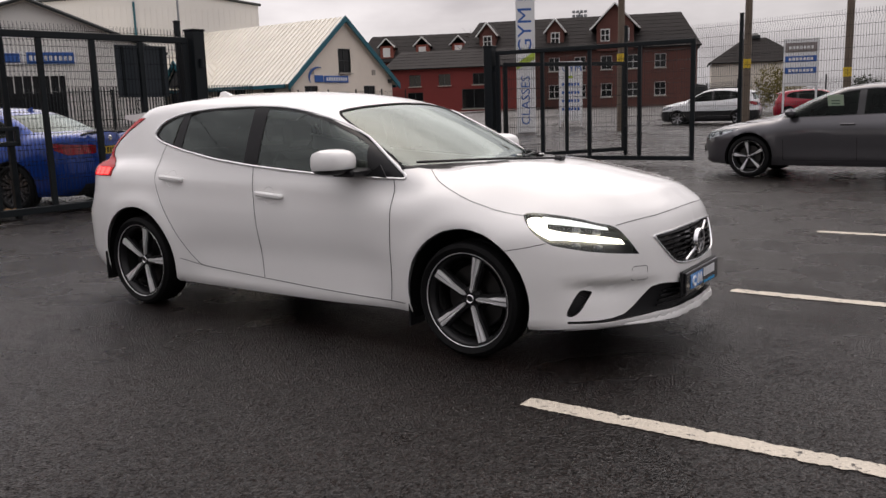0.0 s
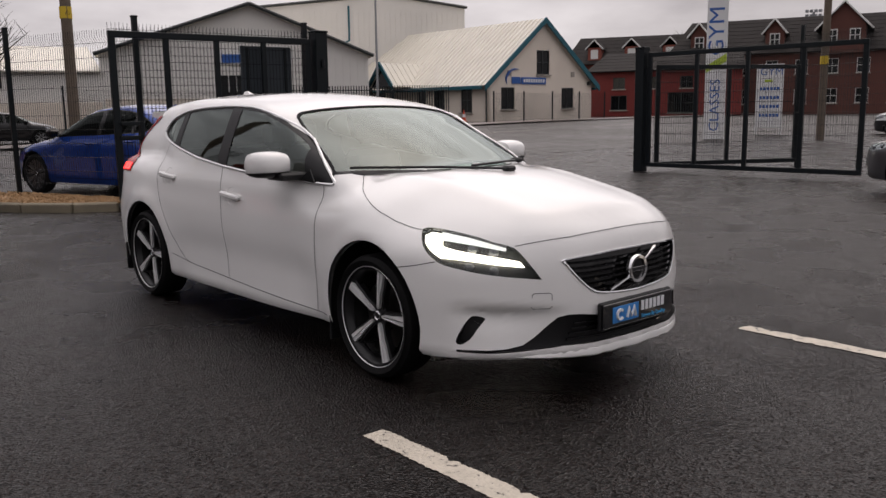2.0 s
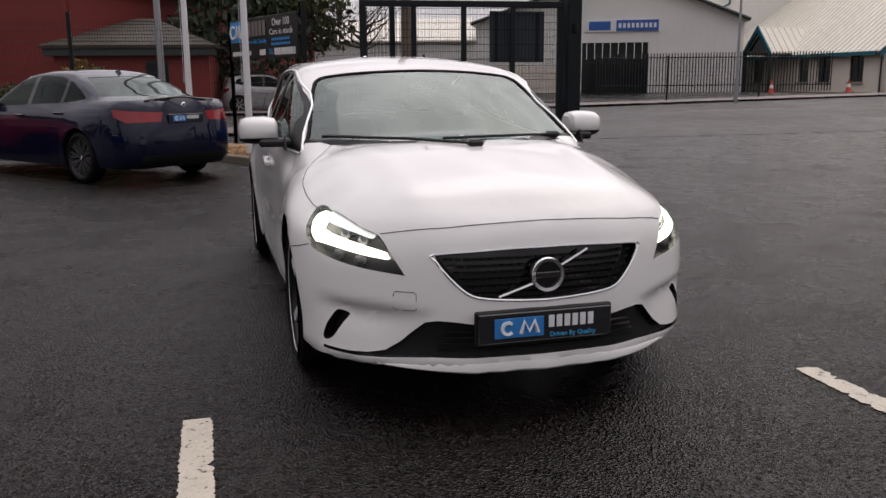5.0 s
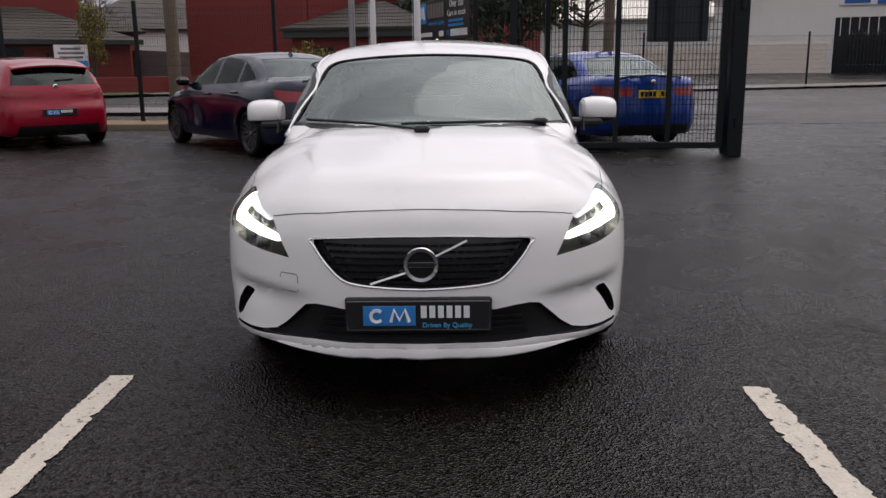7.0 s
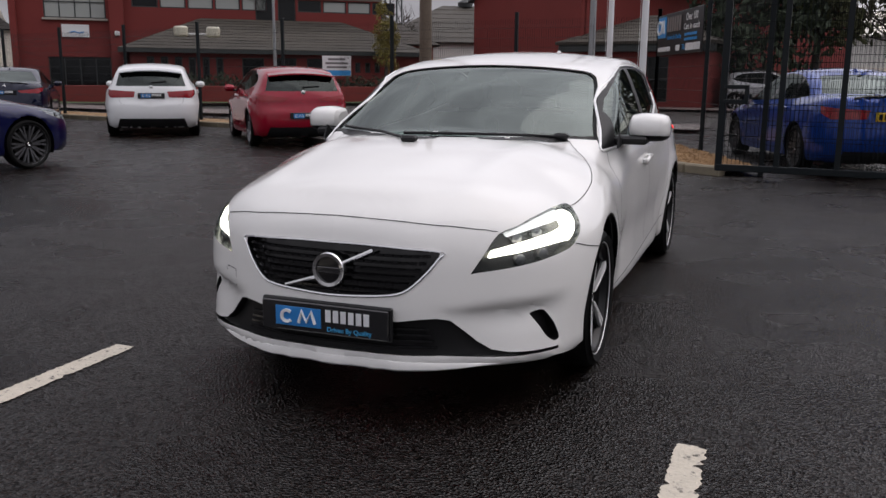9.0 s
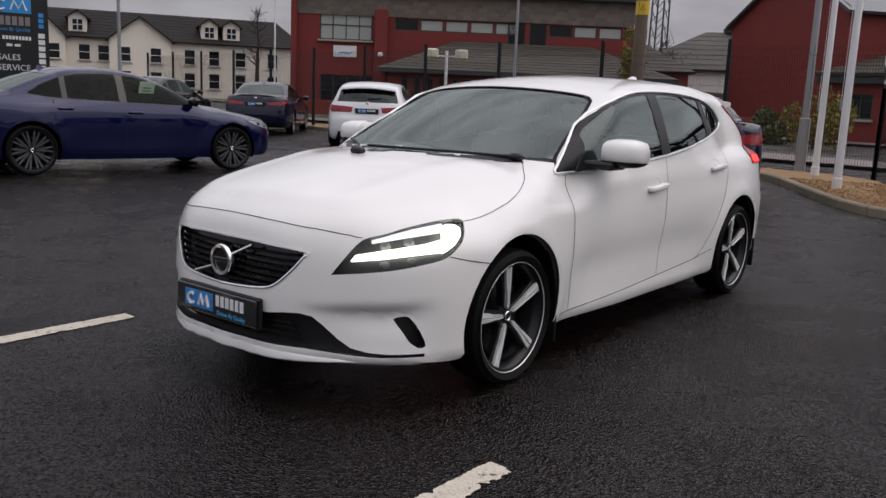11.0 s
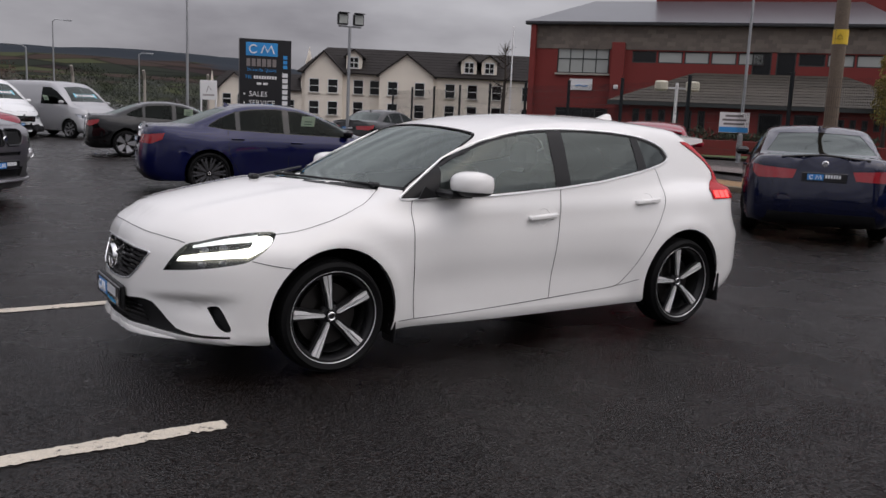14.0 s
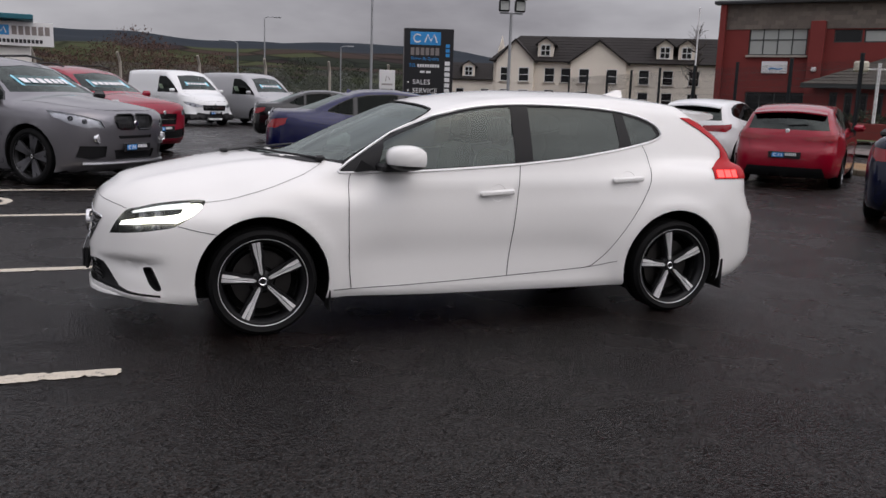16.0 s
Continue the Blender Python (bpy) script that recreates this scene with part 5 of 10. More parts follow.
    if twin:  # wide lower intake, two side intakes and a slot under the grille
        sh.cut("mouth", [(-0.36 * sy, 0.405 * sz), (0.36 * sy, 0.405 * sz), (0.32 * sy, 0.30 * sz), (-0.32 * sy, 0.30 * sz)], Y, Z, lambda c: c.x > 1.2)
        sh.cut("mouth", [(-0.30 * sy, 0.565 * sz), (0.30 * sy, 0.565 * sz), (0.28 * sy, 0.53 * sz), (-0.28 * sy, 0.53 * sz)], Y, Z, lambda c: c.x > 1.2, keep=("grille",))
        for s in (-1, 1):
            sh.cut("mouth", [(s * a * sy, b * sz) for a, b in ((0.46, 0.45), (0.74, 0.455), (0.76, 0.33), (0.62, 0.30), (0.47, 0.33))], Y, Z, lambda c: c.x > 1.2)
    else:
        sh.cut("mouth", [(-0.62 * sy, 0.44 * sz), (-0.3 * sy, 0.40 * sz), (0.3 * sy, 0.40 * sz), (0.62 * sy, 0.44 * sz), (0.66 * sy, 0.30 * sz), (0.4 * sy, 0.26 * sz), (-0.4 * sy, 0.26 * sz), (-0.66 * sy, 0.30 * sz)], Y, Z, lambda c: c.x > 1.2)
    sh.cut("valance", [(-0.60 * sy, 0.36 * sz), (0.60 * sy, 0.36 * sz), (0.66 * sy, 0.20 * sz), (-0.66 * sy, 0.20 * sz)], Y, Z, lambda c: c.x < -1.2)
    if lower:  # dark plastic along the lower edge
        for s in (-1, 1):
            sh.cut("skirt", [(-3, 0.1), (3, 0.1), (3, lower), (-3, lower)], X, Z, lambda c, s=s: s * c.y > 0.3, keep=("hole",))
        part("skirt", sh.take("skirt", -0.004), M["black_trim"], car)
    sh.cut("belly", [(-2.9, -0.95), (2.9, -0.95), (2.9, 0.95), (-2.9, 0.95)], X, Y, lambda c: c.z < sp.floor + 0.016, keep=tuple(sh.names))
    pm = M[color]
    part("body", sh.take(""), pm, car)
    part("underbody", sh.take("belly"), M["under"], car)
    part("liner", sh.take("", sink=0.03), M["cabin"], car)
    part("windscreen", sh.take("screen", 0.004), M["car_screen"], car)
    part("rear_glass", sh.take("back_glass", 0.004), M["privacy"], car)
    gr = part("grille", sh.take("grille", 0.03, wall=True), M["gloss_black"], car)
    for s in ((-1, 1) if twin else ()):
        fp = sh.lay([(s * 0.57 * sy, 0.535 * sz)], Y, Z, (-1, 0, 0), 0.004)[0]
        fm = Matrix.Translation(fp) @ Matrix.Rotation(radians(90 - 14 * s), 4, "Z") @ Matrix.Rotation(radians(90), 4, "X")
        fog = part("fog_lamp", MB().lathe([(0.066, -0.03), (0.066, 0.006), (0.056, 0.012), (0.050, 0.004)], 20, fm), M["chrome"], car, "round fog lamp with chrome ring", smooth=True)
        part("fog_lens", MB().lathe([(0.050, 0.002), (0.03, 0.010), (0.0, 0.012)], 16, fm), M["lamp_silver"], fog, smooth=True)
        ring = [(s * a * sy, b * sz) for a, b in eye + eye[:1]]
        part("grille_frame", MB().tube(sh.lay(ring, Y, Z, (-1, 0, 0), 0.004), 0.012, 5), M["gloss_black"], gr)
        for k in range(7):
            y = s * (0.06 + 0.035 * k) * sy
            part("grille_bar", MB().tube(sh.lay([(y, 0.655 * sz), (y, 0.785 * sz)], Y, Z, (-1, 0, 0), -0.006), 0.008, 4), M["gloss_black"], gr)
    for k in range(0 if twin else 3):
        z = gz0 + (gz1 - gz0) * (k + 0.5) / 3
        part("grille_bar", MB().tube(sh.lay([(-gy * 0.85, z), (0, z), (gy * 0.85, z)], Y, Z, (-1, 0, 0), 0.002), 0.007, 4), M["chrome" if k == 1 else "gloss_black"], gr)
    part("lower_intake", sh.take("mouth", 0.03, wall=True), M["black_trim"], car)
    if twin:
        skid = sh.lay([(a * sy, 0.262 * sz) for a in np.linspace(-0.70, 0.70, 15)], Y, Z, (-1, 0, 0), 0.012)
        part("bumper_lip", MB().tube(skid, 0.022, 6), M["silver_alloy"], car, "silver lower lip of the bumper")
    part("rear_valance", sh.take("valance", -0.002), M["black_trim"], car)
    for s in (-1, 1):
        n = "_l" if s > 0 else "_r"
        way = (0, -s, 0)
        part("pillar_trim", sh.take("pillar" + n, 0.002), M["gloss_black"], car)
        for i, (a, b) in enumerate(spans):
            if "win%d" % i + n in sh.names:
                part("side_window", sh.take("win%d" % i + n, 0.004), M["car_glass" if i == 0 else tint], car)
        lp = part("headlamp", sh.take("lamp" + n, 0.035, wall=True), M["lamp_silver"], car)
        part("lamp_cover", sh.take("lamp" + n), M["lens"], lp)
        q = sh.lay([(u0 + 0.22 + 0.58 * yk, 0.67 * sz + rise_), (u0 + 0.34 + 0.66 * yk, 0.70 * sz + rise_)], (-0.7071, 0.7071 * s, 0), Z, (-0.7071, -0.7071 * s, 0), -0.025)
        for p in q:
            part("projector_lens", MB().lathe([(0.035, -0.03), (0.035, 0.0), (0.02, 0.014), (0.0, 0.018)], 12, Matrix.Translation(p) @ Vector((-0.7071, -0.7071 * s, 0)).to_track_quat("-Z", "Y").to_matrix().to_4x4()), M["projector"], lp)
        t_ = part("tail_lamp", sh.take("tail" + n, -0.004), M["tail_red"], car)
        # doors: shut lines and handles
        lines = [[(x, bz(x) - 0.01) if k == 0 else (x, sp.floor + 0.09) for k in (0, 1)] for x in (doors[0] * sx, doors[1] * sx)]
        for ln in lines:
            (x0, t0), (x1, t1) = ln
            part("door_seam", ribbon(sh, [(x0, t0), (x0 + 0.01, (t0 + t1) / 2), (x1, t1)], X, Z, way, 0.008), M["seam"], car)
        if len(doors) > 2:
            ra = sp.axles[1]
            part("door_seam", ribbon(sh, spline([(doors[2] * sx, bz(doors[2] * sx) - 0.01), (doors[2] * sx, 0.72 * sz), (ra + 0.34 * sx, 0.56 * sz), (ra + 0.48, 0.30)], 4), X, Z, way, 0.008), M["seam"], car)
        part("sill_seam", ribbon(sh, [(doors[0] * sx, sp.floor + 0.09), (0, sp.floor + 0.09), (sp.axles[1] + 0.48, sp.floor + 0.10)], X, Z, way, 0.007), M["seam"], car)
        for hx in doors[1:]:
            hp = sh.lay([(hx * sx + 0.14, bz(hx * sx) - 0.13 * sz)], X, Z, way)[0]
            part("door_handle", MB().box(hp + Vector((0, s * 0.018, 0)), (0.2, 0.03, 0.03), 0.01), pm, car)
        mp = sh.lay([(x_hi - 0.14, bz(x_hi - 0.14) + 0.02)], X, Z, way)[0]
        mir = part("door_mirror", MB().box(mp + Vector((0.0, s * 0.12, 0.055)), (0.13, 0.21, 0.13), 0.045), M["gloss_black"] if style[2] == "grey_alloy" else pm, car)
        part("mirror_arm", MB().box(mp + Vector((0.01, s * 0.02, 0.01)), (0.07, 0.12, 0.04), 0.012), M["black_trim"], mir)
        r = sp.tyre
        for ax in sp.axles:
            wheel(car, (ax, s * (sp.plan(ax) - 0.115), r), s, r, 0.215, style, rim_r * (sz if sz > 1.1 else 1.0))
        if sticker:
            st = sh.lay([(doors[1] * sx + 0.34, bz(0) + 0.16)], X, Z, way, 0.012)[0]
            lean = Matrix.Translation(st) @ Matrix.Rotation(radians(-s * 26), 4, "X")
            p_ = part("price_card", MB().box((0, 0, 0), (0.22, 0.006, 0.30), 0.001, lean), M["price_card"], car, "pale green price card in the window")
            for k in range(3):
                part("card_bar", MB().box((0, s * 0.004, 0.06 - 0.045 * k), (0.12, 0.003, 0.018), 0, lean), M["card_ink"], p_)
        if rails:
            zz = float(sp.roof(-0.5 * sx))
            part("roof_rail", MB().tube([(0.1 * sx, s * 0.56 * sy, zz - 0.03), (-0.2 * sx, s * 0.57 * sy, zz + 0.03), (-1.2 * sx, s * 0.56 * sy, zz + 0.01), (-1.5 * sx, s * 0.54 * sy, zz - 0.06)], 0.018, 6), M["black_trim"], car)
    arches(sp, car)
    # display plates
    to_front = Matrix(((0, 0, 1, 0), (1, 0, 0, 0), (0, 1, 0, 0), (0, 0, 0, 1)))
    to_back = Matrix(((0, 0, -1, 0), (-1, 0, 0, 0), (0, 1, 0, 0), (0, 0, 0, 1)))
    fx = sh.lay([(0, 0.43 * sz)], Y, Z, (-1, 0, 0))[0].x
    dealer_plate(car, Matrix.Translation((fx + 0.012, 0, 0.43 * sz)) @ to_front)
    rz_ = {"wide": 0.80, "slim": 0.82, "tall": 0.55}[tail_style] * sz
    if hatch and plate_at == "low":
        rz_ = 0.56 * sz
    rx = sh.lay([(0, rz_)], Y, Z, (1, 0, 0))[0].x
    dealer_plate(car, Matrix.Translation((rx - 0.012, 0, rz_)) @ to_back, yellow=yellow)
    part("rear_badge", MB().lathe([(0.0, 0.012), (0.032, 0.012), (0.04, 0.004), (0.04, -0.01)], 16, Matrix.Translation((sh.lay([(0, 0.96 * sz)], Y, Z, (1, 0, 0))[0].x, 0, 0.96 * sz)) @ Matrix.Rotation(radians(-90), 4, "Y")), M["chrome"], car)
    part("front_badge", MB().lathe([(0.0, 0.012), (0.032, 0.012), (0.04, 0.004), (0.04, -0.01)], 16, Matrix.Translation((sh.lay([(0, 0.70 * sz)], Y, Z, (-1, 0, 0))[0].x, 0, 0.70 * sz)) @ Matrix.Rotation(radians(90), 4, "Y")), M["chrome"], car)
    # shut line of the boot or hatch
    bw = 0.60 * sy
    zt, zm = (1.04 * sz, 0.66 * sz) if shape is SALOON else (1.0 * sz, 0.62 * sz)
    part("boot_seam", ribbon(sh, [(-bw - 0.06, zt), (-bw - 0.04, zt - 0.12), (-bw + 0.02, zm + 0.05), (-bw + 0.10, zm), (bw - 0.10, zm), (bw - 0.02, zm + 0.05), (bw + 0.04, zt - 0.12), (bw + 0.06, zt)], Y, Z, (1, 0, 0), 0.004), M["seam"], car)
    part("bonnet_seam", ribbon(sh, spline([(1.05 * sx, 0.70 * sy), (1.6 * sx, 0.64 * sy), (nose_x - 0.2, 0.5 * sy), (nose_x - 0.10, 0.0), (nose_x - 0.2, -0.5 * sy), (1.6 * sx, -0.64 * sy), (1.05 * sx, -0.70 * sy)], 4), X, Y, (0, 0, -1), 0.007), M["seam"], car)
    if shape is SALOON:
        fz = sh.lay([(-1.0 * sx, 0)], X, Y, (0, 0, -1))[0]
        part("roof_aerial", MB().add([(fz.x + 0.06, 0.02, fz.z - 0.004), (fz.x + 0.06, -0.02, fz.z - 0.004), (fz.x - 0.08, -0.025, fz.z - 0.03), (fz.x - 0.08, 0.025, fz.z - 0.03), (fz.x - 0.06, 0, fz.z + 0.045)], [(0, 1, 4), (1, 2, 4), (2, 3, 4), (3, 0, 4)]), pm, car)
        lip = sh.lay([(tail_x + 0.14, y) for y in np.linspace(-0.50 * sy, 0.50 * sy, 7)], X, Y, (0, 0, -1), 0.012)
        part("boot_lip", MB().tube(lip, 0.016, 6), M["gloss_black"], car)
    if hatch:
        z_ = float(sp.roof(-1.78 * sx))
        spo = MB()
        for y in np.linspace(-0.58 * sy, 0.58 * sy, 9):
            d = 0.10 * y * y
            spo.v += [(-1.62 * sx + d, y, z_ + 0.04 - 0.13 * y * y), (-1.93 * sx + d, y, z_ - 0.015 - 0.13 * y * y), (-1.93 * sx + d, y, z_ - 0.04 - 0.13 * y * y), (-1.66 * sx + d, y, z_ - 0.03 - 0.13 * y * y)]
        spo.f += [(4 * i + j, 4 * i + (j + 1) % 4, 4 * i + 4 + (j + 1) % 4, 4 * i + 4 + j) for i in range(8) for j in range(4)] + [(0, 1, 2, 3), (35, 34, 33, 32)]
        part("spoiler", spo, pm, car)
        wp = sh.lay([(0.0, 1.05 * sz), (-0.3, 1.07 * sz)], Y, Z, (1, 0, 0), 0.012)
        part("rear_wiper", MB().tube(wp, 0.010, 5), M["black_trim"], car)
    if banner:
        zz, x0 = (za * 0.62 + zb * 0.38), 0
        q = sh.lay([(-0.45 * sy, zz - 0.07), (0.45 * sy, zz - 0.07), (0.43 * sy, zz + 0.07), (-0.43 * sy, zz + 0.07)], Y, Z, (-1, 0, 0), 0.006)
        bn = part("sale_banner", MB().add(q, [(0, 1, 2, 3)]), M["sale_blue"], car, "blue sale banner on the windscreen")
        for k in range(7):
            a, b = -0.38 + 0.11 * k, -0.30 + 0.11 * k
            part("banner_bar", MB().add(sh.lay([(a * sy, zz - 0.03), (b * sy, zz - 0.03), (b * sy, zz + 0.03), (a * sy, zz + 0.03)], Y, Z, (-1, 0, 0), 0.009), [(0, 1, 2, 3)]), M["plate_white"], bn)
    interior(car, sp, xs=(0.1 * sx, -0.8 * sx) if shape is not VAN else (0.25,), hip=0.38 * sz)
    part("underside", MB().box((0, 0, sp.floor + 0.05), (3.6 * sx, 1.3 * sy, 0.06)), M["under"], car)
    return car


M["price_card"] = mat("price_card", (0.50, 0.62, 0.46), rough=0.6)
M["card_ink"] = mat("card_ink", (0.12, 0.2, 0.14), rough=0.7)
M["sale_blue"] = mat("sale_banner_blue", (0.22, 0.58, 0.72), rough=0.4)
M["p_navy"] = paint("navy_paint", (0.003, 0.005, 0.024), 0.25)
M["p_blue"] = paint("bright_blue_paint", (0.004, 0.040, 0.25), 0.3)
M["p_royal"] = paint("royal_blue_paint", (0.0016, 0.0035, 0.046), 0.35)
M["p_red"] = paint("red_paint", (0.27, 0.003, 0.018), 0.15)
M["p_red2"] = paint("bright_red_paint", (0.25, 0.005, 0.022), 0.15)
M["p_black"] = paint("black_paint", (0.003, 0.003, 0.0035), 0.0)
M["p_grey"] = paint("grey_paint", (0.085, 0.083, 0.090), 0.75)
M["p_gunmetal"] = paint("gunmetal_paint", (0.19, 0.185, 0.20), 0.75)
M["p_silver"] = paint("silver_paint", (0.36, 0.36, 0.37), 0.5)
M["p_white2"] = paint("white_fleet_paint", (0.72, 0.73, 0.74), 0.0, 0.12)


def standing(x, y, hx, hy, z=0.0):
    """The pose of a car whose middle is at x, y and whose nose points along hx, hy."""
    return pose(x, y, z, 0, 0, math.degrees(math.atan2(hy, hx)))


MULTI, TEN, FIVE, SEVEN = ("multi", 0.02, "grey_alloy", "dark_alloy"), ("ten", 0.03, "silver_alloy", "grey_alloy"), ("five", 0.03, "silver_alloy", "grey_alloy"), ("seven", 0.03, "silver_alloy", "grey_alloy")
SEDAN = (S_BELT, S_HEAD)
HB = (H_BELT, H_HEAD)
other_car("saloon_car", "navy blue saloon with dark multi-spoke wheels, nose to the kerb", SALOON, (1.05, 1.02, 1.02), "p_navy", standing(-8.45, -2.95, -0.79, -0.61), *SEDAN, MULTI)
other_car("saloon_car", "bright blue saloon with yellow plate, parked outside the mesh fence", SALOON, (1.0, 1.0, 1.0), "p_blue", standing(-9.45, 2.26, -0.95, -0.31), *SEDAN, MULTI, yellow=True, group="cars along the road")
other_car("hatchback_car", "red five-door hatchback with silver wheels, nose to the kerb", HATCH, (1.0, 1.0, 1.0), "p_red", standing(-9.95, -7.55, -0.75, -0.66), *HB, FIVE, plate_at="low", tail_style="slim")
other_car("hatchback_car", "white hatchback with dark rear glass and red tail lamps", HATCH, (1.03, 1.04, 1.04), "p_white2", standing(-11.0, -11.5, -0.80, -0.60), *HB, TEN, tail_style="wide")
other_car("saloon_car", "dark blue saloon with slim red tail lamps, nose to the fence", SALOON, (1.0, 1.0, 0.99), "p_navy", standing(-12.2, -16.9, -0.76, -0.65), *SEDAN, TEN, tail_style="slim")
other_car("saloon_car", "black saloon with red tail lamps beside the dark blue one", SALOON, (1.0, 1.0, 1.02), "p_black", standing(-11.6, -21.5, -0.88, -0.47), *SEDAN, TEN, tail_style="wide")
other_car("saloon_car", "royal blue saloon with large dark spoked wheels and price card", SALOON, (1.01, 1.0, 1.0), "p_royal", standing(-2.5, -8.8, -0.985, 0.17), *SEDAN, MULTI, sticker=True, banner=True, rim_r=0.265)
other_car("saloon_car", "black four-door coupe with price card, beside the royal blue saloon", SALOON, (0.97, 0.98, 0.98), "p_black", standing(-3.35, -18.1, -0.985, 0.17), *SEDAN, FIVE, sticker=True, banner=True)
other_car("suv_car", "grey sport utility car with black twin grille and dark wheels", SUV, (1.1, 1.08, 1.2), "p_gunmetal", standing(3.78, -8.75, -0.75, 0.66), *HB, ("five", 0.03, "grey_alloy", "dark_alloy"), banner=True, rails=True, twin=True)
other_car("suv_car", "bright red compact crossover with sale banner and roof rails", SUV, (1.05, 1.05, 1.2), "p_red2", standing(3.0, -14.4, -0.68, 0.73), *HB, FIVE, banner=True, sticker=True, rails=True)
other_car("hatchback_car", "silver hatchback with sale banner between two taller cars", HATCH, (0.98, 1.0, 1.02), "p_silver", standing(3.5, -11.5, -0.72, 0.69), *HB, FIVE, banner=True)
other_car("panel_van", "white panel van with black bumper and sale banner", VAN, (1.08, 1.08, 1.1), "p_white2", standing(0.45, -28.7, -0.50, 0.866), V_BELT, V_HEAD, FIVE, pillars=(), doors=(1.05, 0.0), lower=0.42, sticker=True, banner=True, tail_style="tall")
other_car("panel_van", "silver-grey panel van with sale banner, behind the white van", VAN, (1.08, 1.08, 1.1), "p_silver", standing(-2.3, -29.3, -0.52, 0.854), V_BELT, V_HEAD, SEVEN, pillars=(), doors=(1.05, 0.0), sticker=True, banner=True, tail_style="tall")
other_car("saloon_car", "grey four-door coupe with two-tone wheels beside the mesh fence", SALOON, (0.98, 0.98, 0.985), "p_grey", standing(1.42, 10.15, -0.995, 0.04), *SEDAN, ("split5", 0.03, "alloy", "dark_alloy"), sticker=True)
other_car("suv_car", "white crossover with black side panels beyond the fence", HATCH, (0.98, 0.97, 1.08), "p_white2", standing(-7.9, 33.2, -0.97, -0.1), *HB, SEVEN, lower=0.62, rails=True, group="cars in the far car park")
other_car("hatchback_car", "red hatchback in the car park beyond the fence", HATCH, (1.0, 1.0, 1.0), "p_red", standing(-4.4, 38.5, 0.97, 0.1), *HB, FIVE, group="cars in the far car park")
other_car("suv_car", "silver boxy hatchback standing across the road", HATCH, (0.96, 1.0, 1.15), "p_silver", standing(-33.6, 1.6, 0.1, 0.99), *HB, SEVEN, rails=True, group="cars along the road")
other_car("hatchback_car", "small black hatchback standing across the road", HATCH, (0.92, 0.97, 1.0), "p_black", standing(-36.5, 7.2, 0.1, 0.99), *HB, SEVEN, group="cars along the road")

# ---------- ground ----------
def rise(x, y):
    """The land lifts a little beyond the road, towards the shops."""
    d = max(0.0, min(1.0, (-0.65 * x + 0.75 * y - 22) / 34))
    return 0.4 * d * d * (3 - 2 * d)


M["line"] = mat("worn_line_paint", (0.52, 0.47, 0.39), rough=0.6, vary=0.16, scale=9, fine=0.2, fine_scale=70, bump=0.4)
nt_ = M["line"].node_tree  # holes worn through the paint
wear, wtc, wramp, wmix = nt_.nodes.new("ShaderNodeTexNoise"), nt_.nodes.new("ShaderNodeTexCoord"), nt_.nodes.new("ShaderNodeValToRGB"), nt_.nodes.new("ShaderNodeMixRGB")
wear.inputs["Scale"].default_value, wear.inputs["Detail"].default_value, wear.inputs["Roughness"].default_value = 26, 7, 0.7
wramp.color_ramp.elements[0].position, wramp.color_ramp.elements[1].position = 0.36, 0.43
nt_.links.new(wtc.outputs["Object"], wear.inputs["Vector"])
nt_.links.new(wear.outputs["Fac"], wramp.inputs[0])
nt_.links.new(wramp.outputs[0], wmix.inputs[0])
wmix.inputs[1].default_value = (0.03, 0.026, 0.023, 1)
bsdf_ = nt_.nodes["Principled BSDF"]
nt_.links.new(bsdf_.inputs["Base Color"].links[0].from_socket, wmix.inputs[2])
nt_.links.new(wmix.outputs[0], bsdf_.inputs["Base Color"])
M["kerb"] = mat("kerb_concrete", (0.20, 0.17, 0.12), rough=0.8, vary=0.3, scale=3, fine=0.2, fine_scale=60, bump=0.3, island=0.12)
M["paving"] = mat("wet_paving", (0.16, 0.13, 0.12), rough=0.45, vary=0.25, scale=1.5, fine=0.15, fine_scale=50, bump=0.2)
M["grass"] = mat("winter_grass", (0.06, 0.085, 0.025), rough=0.9, vary=0.35, scale=1.2, fine=0.4, fine_scale=30, bump=0.8)
M["chips"] = mat("bark_chips", (0.30, 0.18, 0.085), rough=0.85, vary=0.3, scale=5, fine=0.45, fine_scale=45, bump=1.0)


